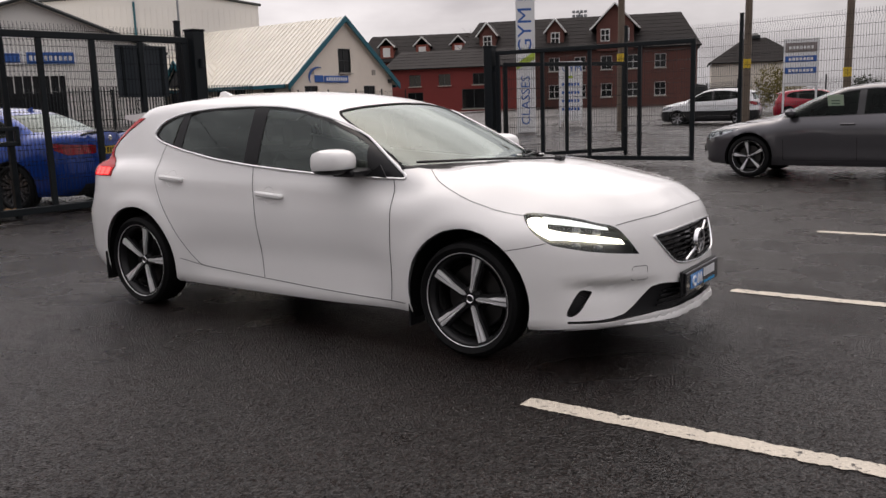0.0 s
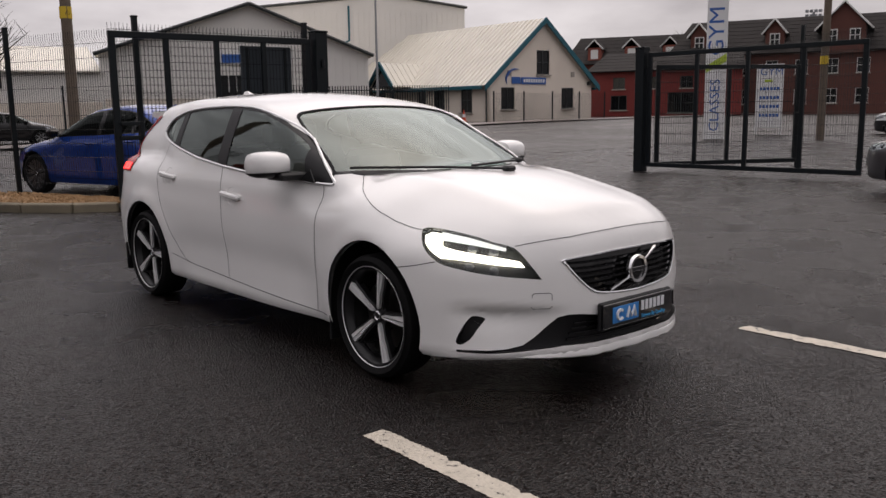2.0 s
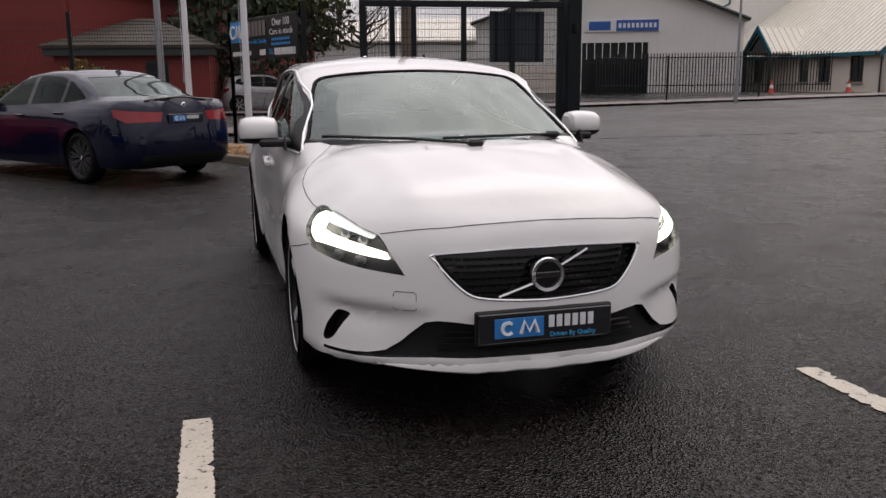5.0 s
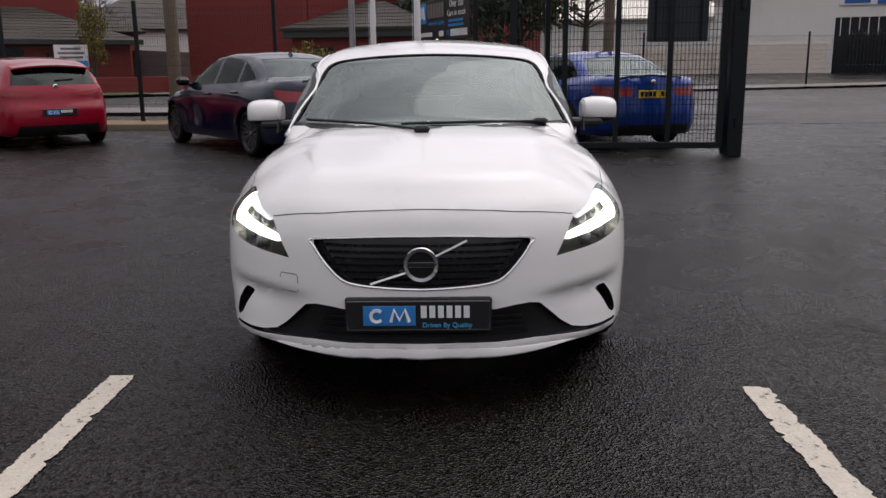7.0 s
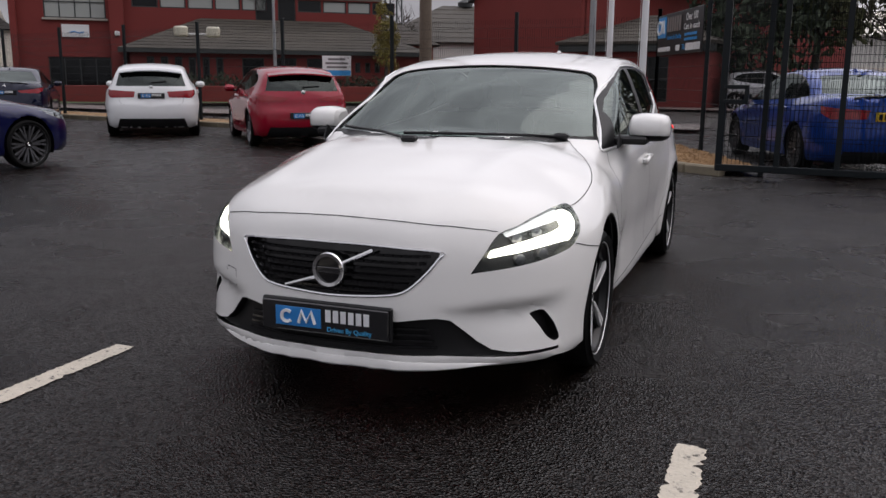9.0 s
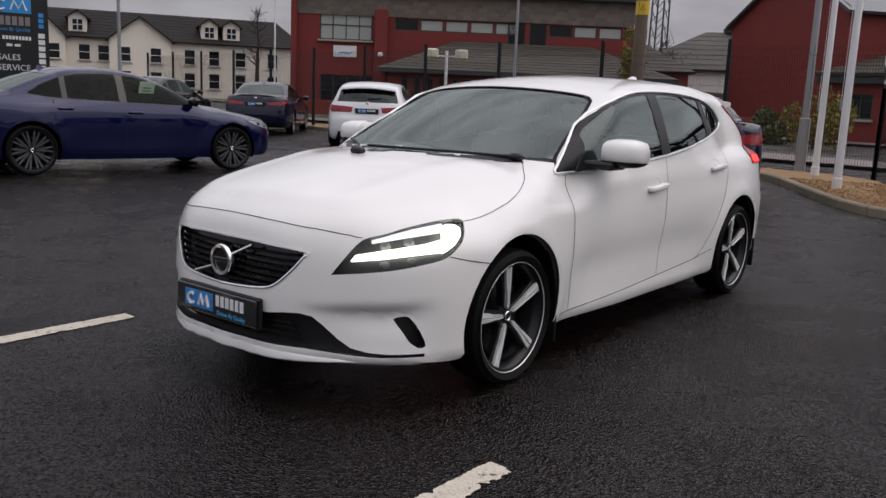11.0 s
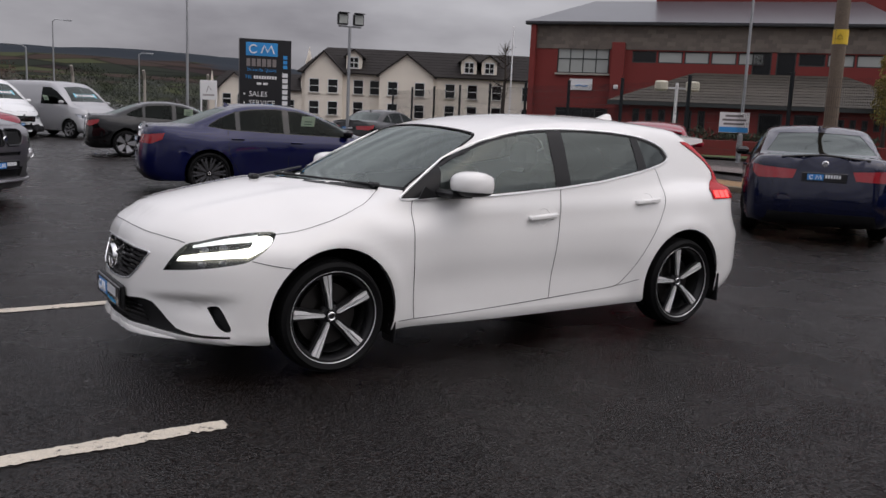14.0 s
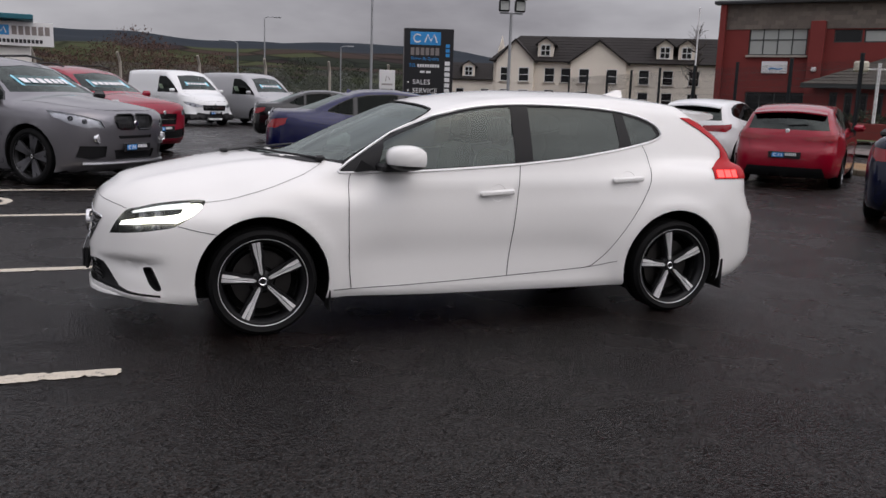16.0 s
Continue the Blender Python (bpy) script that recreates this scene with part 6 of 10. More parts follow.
def asphalt(name, color, wet):
    """Chipped asphalt: pale stones in dark binder, damp, with puddled and drier patches."""
    m = bpy.data.materials.new(name)
    m.use_nodes = True
    nt = m.node_tree
    b = nt.nodes["Principled BSDF"]
    b.inputs["Specular IOR Level"].default_value = 0.26
    tc = nt.nodes.new("ShaderNodeTexCoord")
    n = {}
    for key, sc, det in (("big", 0.22, 5), ("mid", 1.7, 5), ("grit", 75.0, 2), ("spot", 9.0, 4)):
        n[key] = nt.nodes.new("ShaderNodeTexNoise")
        n[key].inputs["Scale"].default_value, n[key].inputs["Detail"].default_value = sc, det
        nt.links.new(tc.outputs["Object"], n[key].inputs["Vector"])
    vor = nt.nodes.new("ShaderNodeTexVoronoi")
    vor.inputs["Scale"].default_value = 100
    nt.links.new(tc.outputs["Object"], vor.inputs["Vector"])
    ramp = nt.nodes.new("ShaderNodeValToRGB")
    ramp.color_ramp.elements[0].position, ramp.color_ramp.elements[1].position = 0.12, 0.62
    ramp.color_ramp.elements[0].color = (*[c * 2.1 for c in color], 1)
    ramp.color_ramp.elements[1].color = (*[c * 0.35 for c in color], 1)
    nt.links.new(vor.outputs["Distance"], ramp.inputs[0])
    mul = nt.nodes.new("ShaderNodeMixRGB")
    mul.blend_type, mul.inputs[0].default_value = "MULTIPLY", 1.0
    pr = nt.nodes.new("ShaderNodeValToRGB")
    pr.color_ramp.elements[0].position, pr.color_ramp.elements[1].position = 0.32, 0.70
    pr.color_ramp.elements[0].color, pr.color_ramp.elements[1].color = (0.55, 0.54, 0.53, 1), (1.45, 1.42, 1.4, 1)
    mixn = nt.nodes.new("ShaderNodeMath")
    mixn.operation = "MULTIPLY_ADD"
    mixn.inputs[1].default_value = 0.5
    half = nt.nodes.new("ShaderNodeMath")
    half.operation, half.inputs[1].default_value = "MULTIPLY", 0.5
    nt.links.new(n["mid"].outputs["Fac"], half.inputs[0])
    nt.links.new(n["big"].outputs["Fac"], mixn.inputs[0])
    nt.links.new(half.outputs[0], mixn.inputs[2])
    nt.links.new(mixn.outputs[0], pr.inputs[0])
    # each stone has its own shade and its own film of water
    sepc, tone, film = nt.nodes.new("ShaderNodeSeparateColor"), nt.nodes.new("ShaderNodeMapRange"), nt.nodes.new("ShaderNodeMapRange")
    nt.links.new(vor.outputs["Color"], sepc.inputs[0])
    tone.inputs["To Min"].default_value, tone.inputs["To Max"].default_value = 0.15, 2.3
    film.inputs["To Min"].default_value, film.inputs["To Max"].default_value = 0.04, 0.50
    nt.links.new(sepc.outputs[0], tone.inputs["Value"])
    nt.links.new(sepc.outputs[1], film.inputs["Value"])
    nt.links.new(film.outputs[0], b.inputs["Specular IOR Level"])
    shade = nt.nodes.new("ShaderNodeVectorMath")
    shade.operation = "SCALE"
    nt.links.new(ramp.outputs[0], shade.inputs[0])
    nt.links.new(tone.outputs[0], shade.inputs["Scale"])
    nt.links.new(shade.outputs[0], mul.inputs[1])
    nt.links.new(pr.outputs[0], mul.inputs[2])
    nt.links.new(mul.outputs[0], b.inputs["Base Color"])
    rr = nt.nodes.new("ShaderNodeMapRange")
    rr.inputs["From Min"].default_value, rr.inputs["From Max"].default_value = 0.35, 0.65
    rr.inputs["To Min"].default_value, rr.inputs["To Max"].default_value = wet, wet + 0.3
    nt.links.new(mixn.outputs[0], rr.inputs["Value"])
    nt.links.new(rr.outputs[0], b.inputs["Roughness"])
    bp = nt.nodes.new("ShaderNodeBump")
    bp.inputs["Strength"].default_value, bp.inputs["Distance"].default_value = 0.9, 0.0075
    nt.links.new(vor.outputs["Distance"], bp.inputs["Height"])
    bp2 = nt.nodes.new("ShaderNodeBump")
    bp2.inputs["Strength"].default_value, bp2.inputs["Distance"].default_value = 0.25, 0.012
    nt.links.new(n["grit"].outputs["Fac"], bp2.inputs["Height"])
    nt.links.new(bp.outputs[0], bp2.inputs["Normal"])
    nt.links.new(bp2.outputs[0], b.inputs["Normal"])
    return m


M["asphalt"] = asphalt("wet_yard_asphalt", (0.0056, 0.0034, 0.0028), 0.13)
M["road"] = asphalt("wet_road_asphalt", (0.040, 0.036, 0.034), 0.30)


def sheet(name, outline, z, material, label, category, step=4.0):
    """A flat strip that follows the rise of the land: outline is two lines of equal length."""
    a, b = outline
    mb, n, k = MB(), len(a), 6
    for p, q in zip(a, b):
        for j in range(k + 1):
            x, y = p[0] + (q[0] - p[0]) * j / k, p[1] + (q[1] - p[1]) * j / k
            mb.v.append((x, y, rise(x, y) + z))
    mb.f += [(i * (k + 1) + j, i * (k + 1) + j + 1, (i + 1) * (k + 1) + j + 1, (i + 1) * (k + 1) + j) for i in range(n - 1) for j in range(k)]
    ob = part(name, mb, material)
    return tagged(ob, label, category, kind="structure")


g, xs = MB(), [-900, -500, -300, -200, -140] + list(range(-110, 111, 5)) + [140, 200, 300, 500, 900]
for x in xs:
    for y in xs:
        g.v.append((x, y, rise(x, y)))
n_ = len(xs)
g.f += [(i * n_ + j, (i + 1) * n_ + j, (i + 1) * n_ + j + 1, i * n_ + j + 1) for i in range(n_ - 1) for j in range(n_ - 1)]
tagged(part("ground", g, M["asphalt"]), "wet dark asphalt yard with fine stone chips", "ground", kind="structure")

# the road beyond the fence and its footways
ys = list(range(-90, 101, 5))
bend = lambda y: -0.004 * (y - 5) ** 2 * (1 if y > 5 else 0.35)
road_in = [(-18.6 + 0.12 * min(y, 0) + 0.0 * y, y) for y in ys]
road_out = [(-29.5 + 0.12 * min(y, 0) - 0.10 * max(y - 5, 0), y) for y in ys]
sheet("road", ([(max(x + 6.6 if y > 4 else x, x), y) for x, y in road_in], road_out), 0.006, M["road"], "wet grey road with white markings", "road")
sheet("far_footway", (road_out, [(x - 2.6, y) for x, y in road_out]), 0.11, M["paving"], "wet reddish footway along the road", "pavement")
sheet("near_footway", ([(x + 2.6, y) for x, y in road_in if y <= 0], [(x, y) for x, y in road_in if y <= 0]), 0.09, M["paving"], "wet footway outside the fence", "pavement")
sheet("verge", ([(-38 + 0.12 * y, y) for y in range(-60, -3, 4)], [(-32.3 + 0.12 * y, y) for y in range(-60, -3, 4)]), 0.13, M["grass"], "strip of winter grass before the red building", "grass")


def kerb_row(line, high, name, label):
    """Kerb stones, one by one, along a line."""
    k = thing(name, label, "kerb", kind="structure")
    pts = [Vector((*p, 0)) for p in line]
    stone = MB().box((0, 0, high / 2 - 0.05), (0.905, 0.14, high + 0.1), 0.02).mesh("kerb_stone")
    stone.materials.append(M["kerb"])
    acc = 0.0
    for a, b in zip(pts, pts[1:]):
        d = b - a
        m = max(1, round(d.length / 0.915))
        for i in range(m):
            c = a + d * ((i + 0.5) / m)
            o = new("kerb_stone", stone)
            o.parent = k
            o.matrix_basis = Matrix.Translation((c.x, c.y, rise(c.x, c.y))) @ Matrix.Rotation(math.atan2(d.y, d.x), 4, "Z") @ Matrix.Diagonal((d.length / m / 0.915, 1, 1, 1))
    return k


BED = [(-6.85, 0.98), (-7.15, 0.50), (-7.7, 0.02), (-8.4, -0.42), (-9.4, -0.98), (-10.4, -1.55), (-11.2, -2.1), (-11.7, -2.9), (-12.0, -4.5), (-12.25, -8.3), (-13.3, -13.0), (-14.5, -18.0), (-17.5, -30.0)]
kerb_row(BED, 0.12, "kerb", "row of stained concrete kerb stones along the bed")
BACK = [(-6.95, 1.45), (-7.6, 1.25), (-8.2, 1.04), (-8.9, 0.78), (-9.65, 0.50), (-10.9, 0.0), (-12.1, -0.46), (-12.8, -1.2), (-13.3, -4.2), (-13.9, -8.0), (-14.9, -12.8), (-16.2, -17.8), (-19.0, -29.8)]
bed = MB()
for (a, b), (c, d) in zip(BED, BACK):
    for j in range(5):
        x, y = a + (c - a) * j / 4, b + (d - b) * j / 4
        bed.v.append((x, y, 0.085 + 0.03 * math.sin(j * 0.8) + random.uniform(-0.008, 0.008)))
bed.f += [(i * 5 + j, i * 5 + j + 1, (i + 1) * 5 + j + 1, (i + 1) * 5 + j) for i in range(len(BED) - 1) for j in range(4)]
tagged(part("planting_bed", bed, M["chips"]), "bed of wet bark chips behind the kerb", "bed", kind="structure")
chips = MB()
for i in range(2600):
    u = random.random() ** 1.3
    s_ = u * 5.2
    k_ = min(int(s_), 6)
    fr = s_ - k_
    t_ = random.random()
    p = [BED[k_][q] + (BED[k_ + 1][q] - BED[k_][q]) * fr for q in (0, 1)]
    q_ = [BACK[k_][q] + (BACK[k_ + 1][q] - BACK[k_][q]) * fr for q in (0, 1)]
    x, y = p[0] + (q_[0] - p[0]) * (0.07 + 0.9 * t_), p[1] + (q_[1] - p[1]) * (0.07 + 0.9 * t_)
    chips.box((0, 0, 0), (random.uniform(0.03, 0.07), random.uniform(0.015, 0.03), 0.012), 0, Matrix.Translation((x, y, 0.115)) @ Euler((random.uniform(-0.6, 0.6), random.uniform(-0.6, 0.6), random.uniform(0, 6.3))).to_matrix().to_4x4())
tagged(part("bark_chips", chips, M["chips"]), "loose wet bark chips on the bed", "bark chips", kind="stuff")


def stall_line(y, x0, x1, w=0.112):
    """A worn painted line with a ragged, bitten edge and broken end."""
    mb, step = MB(), 0.01
    n = int((x1 - x0) / step)
    rnd = random.Random(int(y * 100))
    edge = []
    for side in (0, 1):
        slow = [rnd.gauss(0, 0.003) for _ in range(n // 12 + 3)]
        bite = [max(0.0, rnd.gauss(-0.010, 0.014)) for _ in range(n // 2 + 3)]
        e = []
        for i in range(n + 1):
            a, b = i / 12, i / 2
            f, g_ = a - int(a), b - int(b)
            v = slow[int(a)] * (1 - f) + slow[int(a) + 1] * f - (bite[int(b)] * (1 - g_) + bite[int(b) + 1] * g_) + rnd.uniform(-0.004, 0.004)
            e.append(v)
        edge.append(e)
    for i in range(n + 1):
        cut = 0.02 * max(0.0, 1 - i / 4)
        lo, hi = -w / 2 - edge[0][i] + cut * rnd.random(), w / 2 + edge[1][i] - cut * rnd.random()
        x = x0 + step * i
        mb.v += [(x, y + lo, 0.004), (x, y + hi, 0.004)]
    mb.f += [(2 * i, 2 * i + 2, 2 * i + 3, 2 * i + 1) for i in range(n)]
    tagged(part("bay_line", mb, M["line"]), "worn white bay line painted on asphalt", "road marking", "bay lines", "structure")


for y, x0, x1 in ((-1.265, 1.895, 6.9), (1.295, 2.055, 6.9), (4.10, 2.05, 6.9), (-4.12, 2.4, 6.9), (-6.42, 2.5, 6.9)):
    stall_line(y, x0, x1)
ring = MB()
for k in range(48):
    a = 2 * math.pi * k / 48
    for r in (0.42, 0.52):
        ring.v.append((3.85 + r * math.cos(a), -5.26 + r * math.sin(a), 0.004))
ring.f += [(2 * k, 2 * k + 1, (2 * k + 3) % 96, (2 * k + 2) % 96) for k in range(48)]
tagged(part("painted_ring", ring, M["line"]), "worn white ring painted in a bay", "road marking", kind="structure")
for i in range(9):  # centre line of the road
    y = -34 + 8.5 * i
    x = -24.0 + 0.12 * min(y, 0) - 0.05 * max(y - 5, 0)
    mb = MB()
    for a, b in ((0, 0), (0, 4.0)):
        for w in (-0.06, 0.06):
            mb.v.append((x + w, y + b, rise(x, y + b) + 0.012))
    mb.f.append((0, 1, 3, 2))
    tagged(part("lane_line", mb, M["line"]), "white dashed centre line on the road", "road marking", "centre line", "structure")

# ---------- fences and gates ----------
M["fence"] = mat("dark_green_coated_steel", (0.006, 0.009, 0.011), rough=0.4, vary=0.2, scale=3, fine=0.1, fine_scale=80, spec=0.25)
M["wire"] = mat("dark_coated_wire", (0.006, 0.008, 0.009), rough=0.5, spec=0.2)


def wires(mb, a, b, z0, z1, dx=0.05, dz=0.2, r=0.0030, bent=True):
    """Welded mesh between two points, with folded ridges and a bent top."""
    a, b = Vector((*a, 0)), Vector((*b, 0))
    d = b - a
    n = max(2, int(d.length / dx))
    side = Vector((-d.y, d.x, 0)).normalized()
    for i in range(n + 1):
        p = a + d * (i / n)
        pts = [(p.x, p.y, z0), (p.x, p.y, z1)] if not bent else [(p.x, p.y, z0), (p.x, p.y, z1 - 0.22), (p.x + side.x * 0.05, p.y + side.y * 0.05, z1 - 0.16), (p.x, p.y, z1 - 0.10), (p.x, p.y, z1)]
        mb.tube(pts, r, 3, cap=False)
    z = z0 + 0.02
    while z < z1 + 0.001:
        mb.tube([(a.x, a.y, z), (b.x, b.y, z)], r * 1.25, 3, cap=False)
        z += dz


def mesh_fence(line, height=2.45, base=0.05, label="dark green welded mesh fence on square posts", post=0.07, post_h=None):
    f = thing("mesh_fence", label, "fence", group="fences round the yard")
    for i, (a, b) in enumerate(zip(line, line[1:])):
        mb = MB()
        wires(mb, a, b, base, height)
        tagged(part("mesh_panel", mb, M["wire"], f), kind="stuff")
    for p in line:
        h = (post_h or height + 0.12)
        q = part("post", MB().box((p[0], p[1], h / 2), (post, post, h), 0.006), M["fence"], f)
        part("post_cap", MB().box((p[0], p[1], h + 0.01), (post + 0.012, post + 0.012, 0.025), 0.006), M["fence"], q)
    return f


def gate_leaf(a, b, h=2.33, low=0.10, bars=3, label="open dark green gate leaf with welded mesh", frame_w=0.085, latch=False):
    gt = thing("yard_gate", label, "gate", group="gates of the yard")
    A, B = Vector((*a, 0)), Vector((*b, 0))
    d = B - A
    turn = Matrix.Translation(A) @ Matrix.Rotation(math.atan2(d.y, d.x), 4, "Z")
    L = d.length
    part("top_rail", MB().box((L / 2, 0, h - frame_w / 2), (L, 0.06, frame_w), 0.006, turn), M["fence"], gt)
    part("bottom_rail", MB().box((L / 2, 0, low + frame_w / 2), (L, 0.06, frame_w), 0.006, turn), M["fence"], gt)
    for i in range(bars + 2):
        x = frame_w / 2 + (L - frame_w) * i / (bars + 1)
        w = frame_w if i in (0, bars + 1) else 0.07
        part("stile", MB().box((x, 0.004, (h + low) / 2), (w, 0.056, h - low - 2 * frame_w + 0.02), 0.005, turn), M["fence"], gt)
    mb = MB()
    wires(mb, a, b, low + 0.03, h + 0.10, bent=False)
    tagged(part("mesh_panel", mb, M["wire"], gt), kind="stuff")
    if latch:
        lk = part("lock_box", MB().box((0.20, -0.05, 1.16), (0.28, 0.07, 0.05), 0.005, turn), M["fence"], gt)
        part("lock_bar", MB().box((0.20, -0.05, 0.98), (0.28, 0.07, 0.05), 0.005, turn), M["fence"], lk)
        part("lock_plate", MB().box((0.33, -0.05, 1.07), (0.05, 0.07, 0.23), 0.005, turn), M["fence"], lk)
    return gt


def gate_post(x, y, h=2.42, w=0.2, turn=0):
    p = thing("gate_post", "thick dark green square gate post with hinges", "post", pose(x, y, 0, 0, 0, turn), "gate posts")
    part("shaft", MB().box((0, 0, h / 2), (w, w, h), 0.01), M["fence"], p)
    part("cap", MB().box((0, 0, h + 0.012), (w + 0.02, w + 0.02, 0.03), 0.008), M["fence"], p)
    for z in (0.45, h - 0.45):
        part("hinge", MB().lathe([(0.028, -0.06), (0.028, 0.06)], 10, pose(w / 2 + 0.02, 0, z)), M["fence"], p)
    return p


mesh_fence([(-12.5, -0.61), (-9.65, 0.50), (-7.05, 1.45), (-6.62, 3.85)])
far = [(-12.5, -0.61)]
for i in range(11):
    x, y = far[-1]
    far.append((x - (0.22 if i < 3 else 0.62), y - (2.95 if i < 3 else 2.88)))
mesh_fence(far)
gate_leaf((-6.53, 0.89), (-6.30, 3.74), latch=True, bars=3)
gate_post(-6.28, 3.87)
gate_leaf((-5.62, 11.12), (-1.50, 11.35), bars=3)
gate_post(-5.75, 11.1)
gate_leaf((-5.55, 11.3), (-4.0, 14.1), h=2.1, bars=1)
mesh_fence([(-4.0, 14.15), (-1.25, 13.4), (1.6, 12.6), (4.4, 12.5), (7.3, 12.4), (10.2, 12.3), (13.2, 12.2)], height=2.75)
mesh_fence([(-16.5, 60), (-13.5, 48), (-9.5, 43), (-5.0, 42.5), (0.0, 42.0), (6.0, 41.5)], height=2.0, label="dark mesh fence at the far side of the car park")
mesh_fence([(-31.8, 8.2), (-32.6, 15.5), (-33.2, 21.0), (-34.2, 27.0)], height=2.3, label="thin mesh fence along the far footway")


mesh_fence([(-37.5, 38.3), (-37.4, 41.2), (-37.3, 44.1), (-37.2, 47.0), (-37.1, 49.9)], 2.35, 0.3, "dark mesh fence on slim posts before the shop gable", 0.08)

# ---------- buildings ----------
M["render_pale"] = mat("pale_render", (0.74, 0.66, 0.57), rough=0.85, vary=0.10, scale=0.7, fine=0.08, fine_scale=25, bump=0.15)
M["teal"] = mat("teal_trim", (0.005, 0.10, 0.135), rough=0.45, vary=0.1)
M["roof_cream"] = mat("cream_sheet_roof", (0.74, 0.70, 0.61), rough=0.5, vary=0.10, scale=0.5, fine=0.05, fine_scale=12)
M["clad_grey"] = mat("grey_cladding", (0.74, 0.72, 0.68), rough=0.55, vary=0.06, scale=0.4, fine=0.04, fine_scale=10)
M["dark_pane"] = mat("dark_window_glass", (0.008, 0.009, 0.010), rough=0.06, spec=0.35)
M["pale_pane"] = mat("pale_blind_window", (0.36, 0.38, 0.36), rough=0.15)
M["wframe"] = mat("dark_window_frame", (0.03, 0.035, 0.035), rough=0.5)
M["wwhite"] = mat("white_window_frame", (0.7, 0.7, 0.68), rough=0.5)
M["sill"] = mat("stone_sill", (0.34, 0.31, 0.27), rough=0.8, vary=0.1)
M["red_wall"] = mat("red_painted_wall", (0.175, 0.022, 0.018), rough=0.75, vary=0.16, scale=0.5, fine=0.08, fine_scale=18, bump=0.15)
M["red_brick"] = mat("red_brick_wall", (0.24, 0.065, 0.045), rough=0.85, vary=0.2, scale=0.8, fine=0.15, fine_scale=14, bump=0.2)
M["dark_brick"] = mat("dark_red_brick", (0.115, 0.042, 0.032), rough=0.85, vary=0.22, scale=0.8, fine=0.15, fine_scale=14, bump=0.2)
M["tile_dark"] = mat("dark_roof_tiles", (0.024, 0.021, 0.020), rough=0.75, spec=0.15, vary=0.3, scale=0.8, fine=0.2, fine_scale=9, bump=0.3)
M["tile_moss"] = mat("mossy_roof_tiles", (0.062, 0.054, 0.044), rough=0.7, vary=0.35, scale=0.7, fine=0.3, fine_scale=7, bump=0.4, island=0.18)
M["tile_hang"] = mat("brown_hung_tiles", (0.15, 0.125, 0.105), rough=0.75, vary=0.25, scale=0.8, fine=0.15, fine_scale=7, island=0.2)
M["slate_wet"] = mat("wet_slate_roof", (0.075, 0.078, 0.088), rough=0.28, vary=0.2, scale=0.6, fine=0.15, fine_scale=6)
M["white_wall"] = mat("cream_white_render", (0.74, 0.68, 0.59), rough=0.85, vary=0.1, scale=0.6, fine=0.06, fine_scale=20)
M["brown_fence"] = mat("dark_brown_boards", (0.045, 0.018, 0.012), rough=0.7, vary=0.3, scale=2, fine=0.2, fine_scale=20)
M["sign_blue"] = mat("sign_blue", (0.02, 0.10, 0.36), rough=0.4)
M["sign_white"] = mat("sign_white", (0.72, 0.72, 0.72), rough=0.45)
M["sign_black"] = mat("sign_black", (0.010, 0.010, 0.012), rough=0.3)
M["sign_grey"] = mat("sign_grey_letters", (0.16, 0.15, 0.15), rough=0.4)
M["sign_cyan"] = mat("sign_sky_blue", (0.03, 0.27, 0.62), rough=0.35)


def frame_of(p, q, z=0.0):
    """A facade's own axes: x from p to q, y into the building, z up."""
    d = Vector((q[0] - p[0], q[1] - p[1], 0)).normalized()
    return Matrix(((d.x, -d.y, 0, p[0]), (d.y, d.x, 0, p[1]), (0, 0, 1, z), (0, 0, 0, 1)))


def wall_with_holes(w, h, holes, thick=0.3, x0=0.0, z0=0.0, gable=None):
    """A wall with real openings; gable: (apex x, apex z) on top of it."""
    xs = sorted({x0, x0 + w, *(v for a, b, c, d in holes for v in (a, a + c))})
    zs = sorted({z0, z0 + h, *(v for a, b, c, d in holes for v in (b, b + d))})
    xs, zs = [x for x in xs if x0 - 1e-6 <= x <= x0 + w + 1e-6], [z for z in zs if z0 - 1e-6 <= z <= z0 + h + 1e-6]
    mb = MB()
    gone = lambda x, z: any(a < x < a + c and b < z < b + d for a, b, c, d in holes)
    for i in range(len(xs) - 1):
        for j in range(len(zs) - 1):
            if not gone((xs[i] + xs[i + 1]) / 2, (zs[j] + zs[j + 1]) / 2):
                for y in (0, thick):
                    mb.quad((xs[i], y, zs[j]), (xs[i + 1], y, zs[j]), (xs[i + 1], y, zs[j + 1]), (xs[i], y, zs[j + 1]))
    for a, b, c, d in holes:
        mb.quad((a, 0, b), (a, thick, b), (a, thick, b + d), (a, 0, b + d))
        mb.quad((a + c, 0, b), (a + c, thick, b), (a + c, thick, b + d), (a + c, 0, b + d))
        mb.quad((a, 0, b), (a + c, 0, b), (a + c, thick, b), (a, thick, b))
        mb.quad((a, 0, b + d), (a + c, 0, b + d), (a + c, thick, b + d), (a, thick, b + d))
    for x in (x0, x0 + w):
        mb.quad((x, 0, z0), (x, thick, z0), (x, thick, z0 + h), (x, 0, z0 + h))
    if gable:
        gx, gz = gable
        for y in (0, thick):
            mb.add([(x0, y, z0 + h), (x0 + w, y, z0 + h), (gx, y, gz)], [(0, 1, 2)])
    else:
        mb.quad((x0, 0, z0 + h), (x0 + w, 0, z0 + h), (x0 + w, thick, z0 + h), (x0, thick, z0 + h))
    return mb


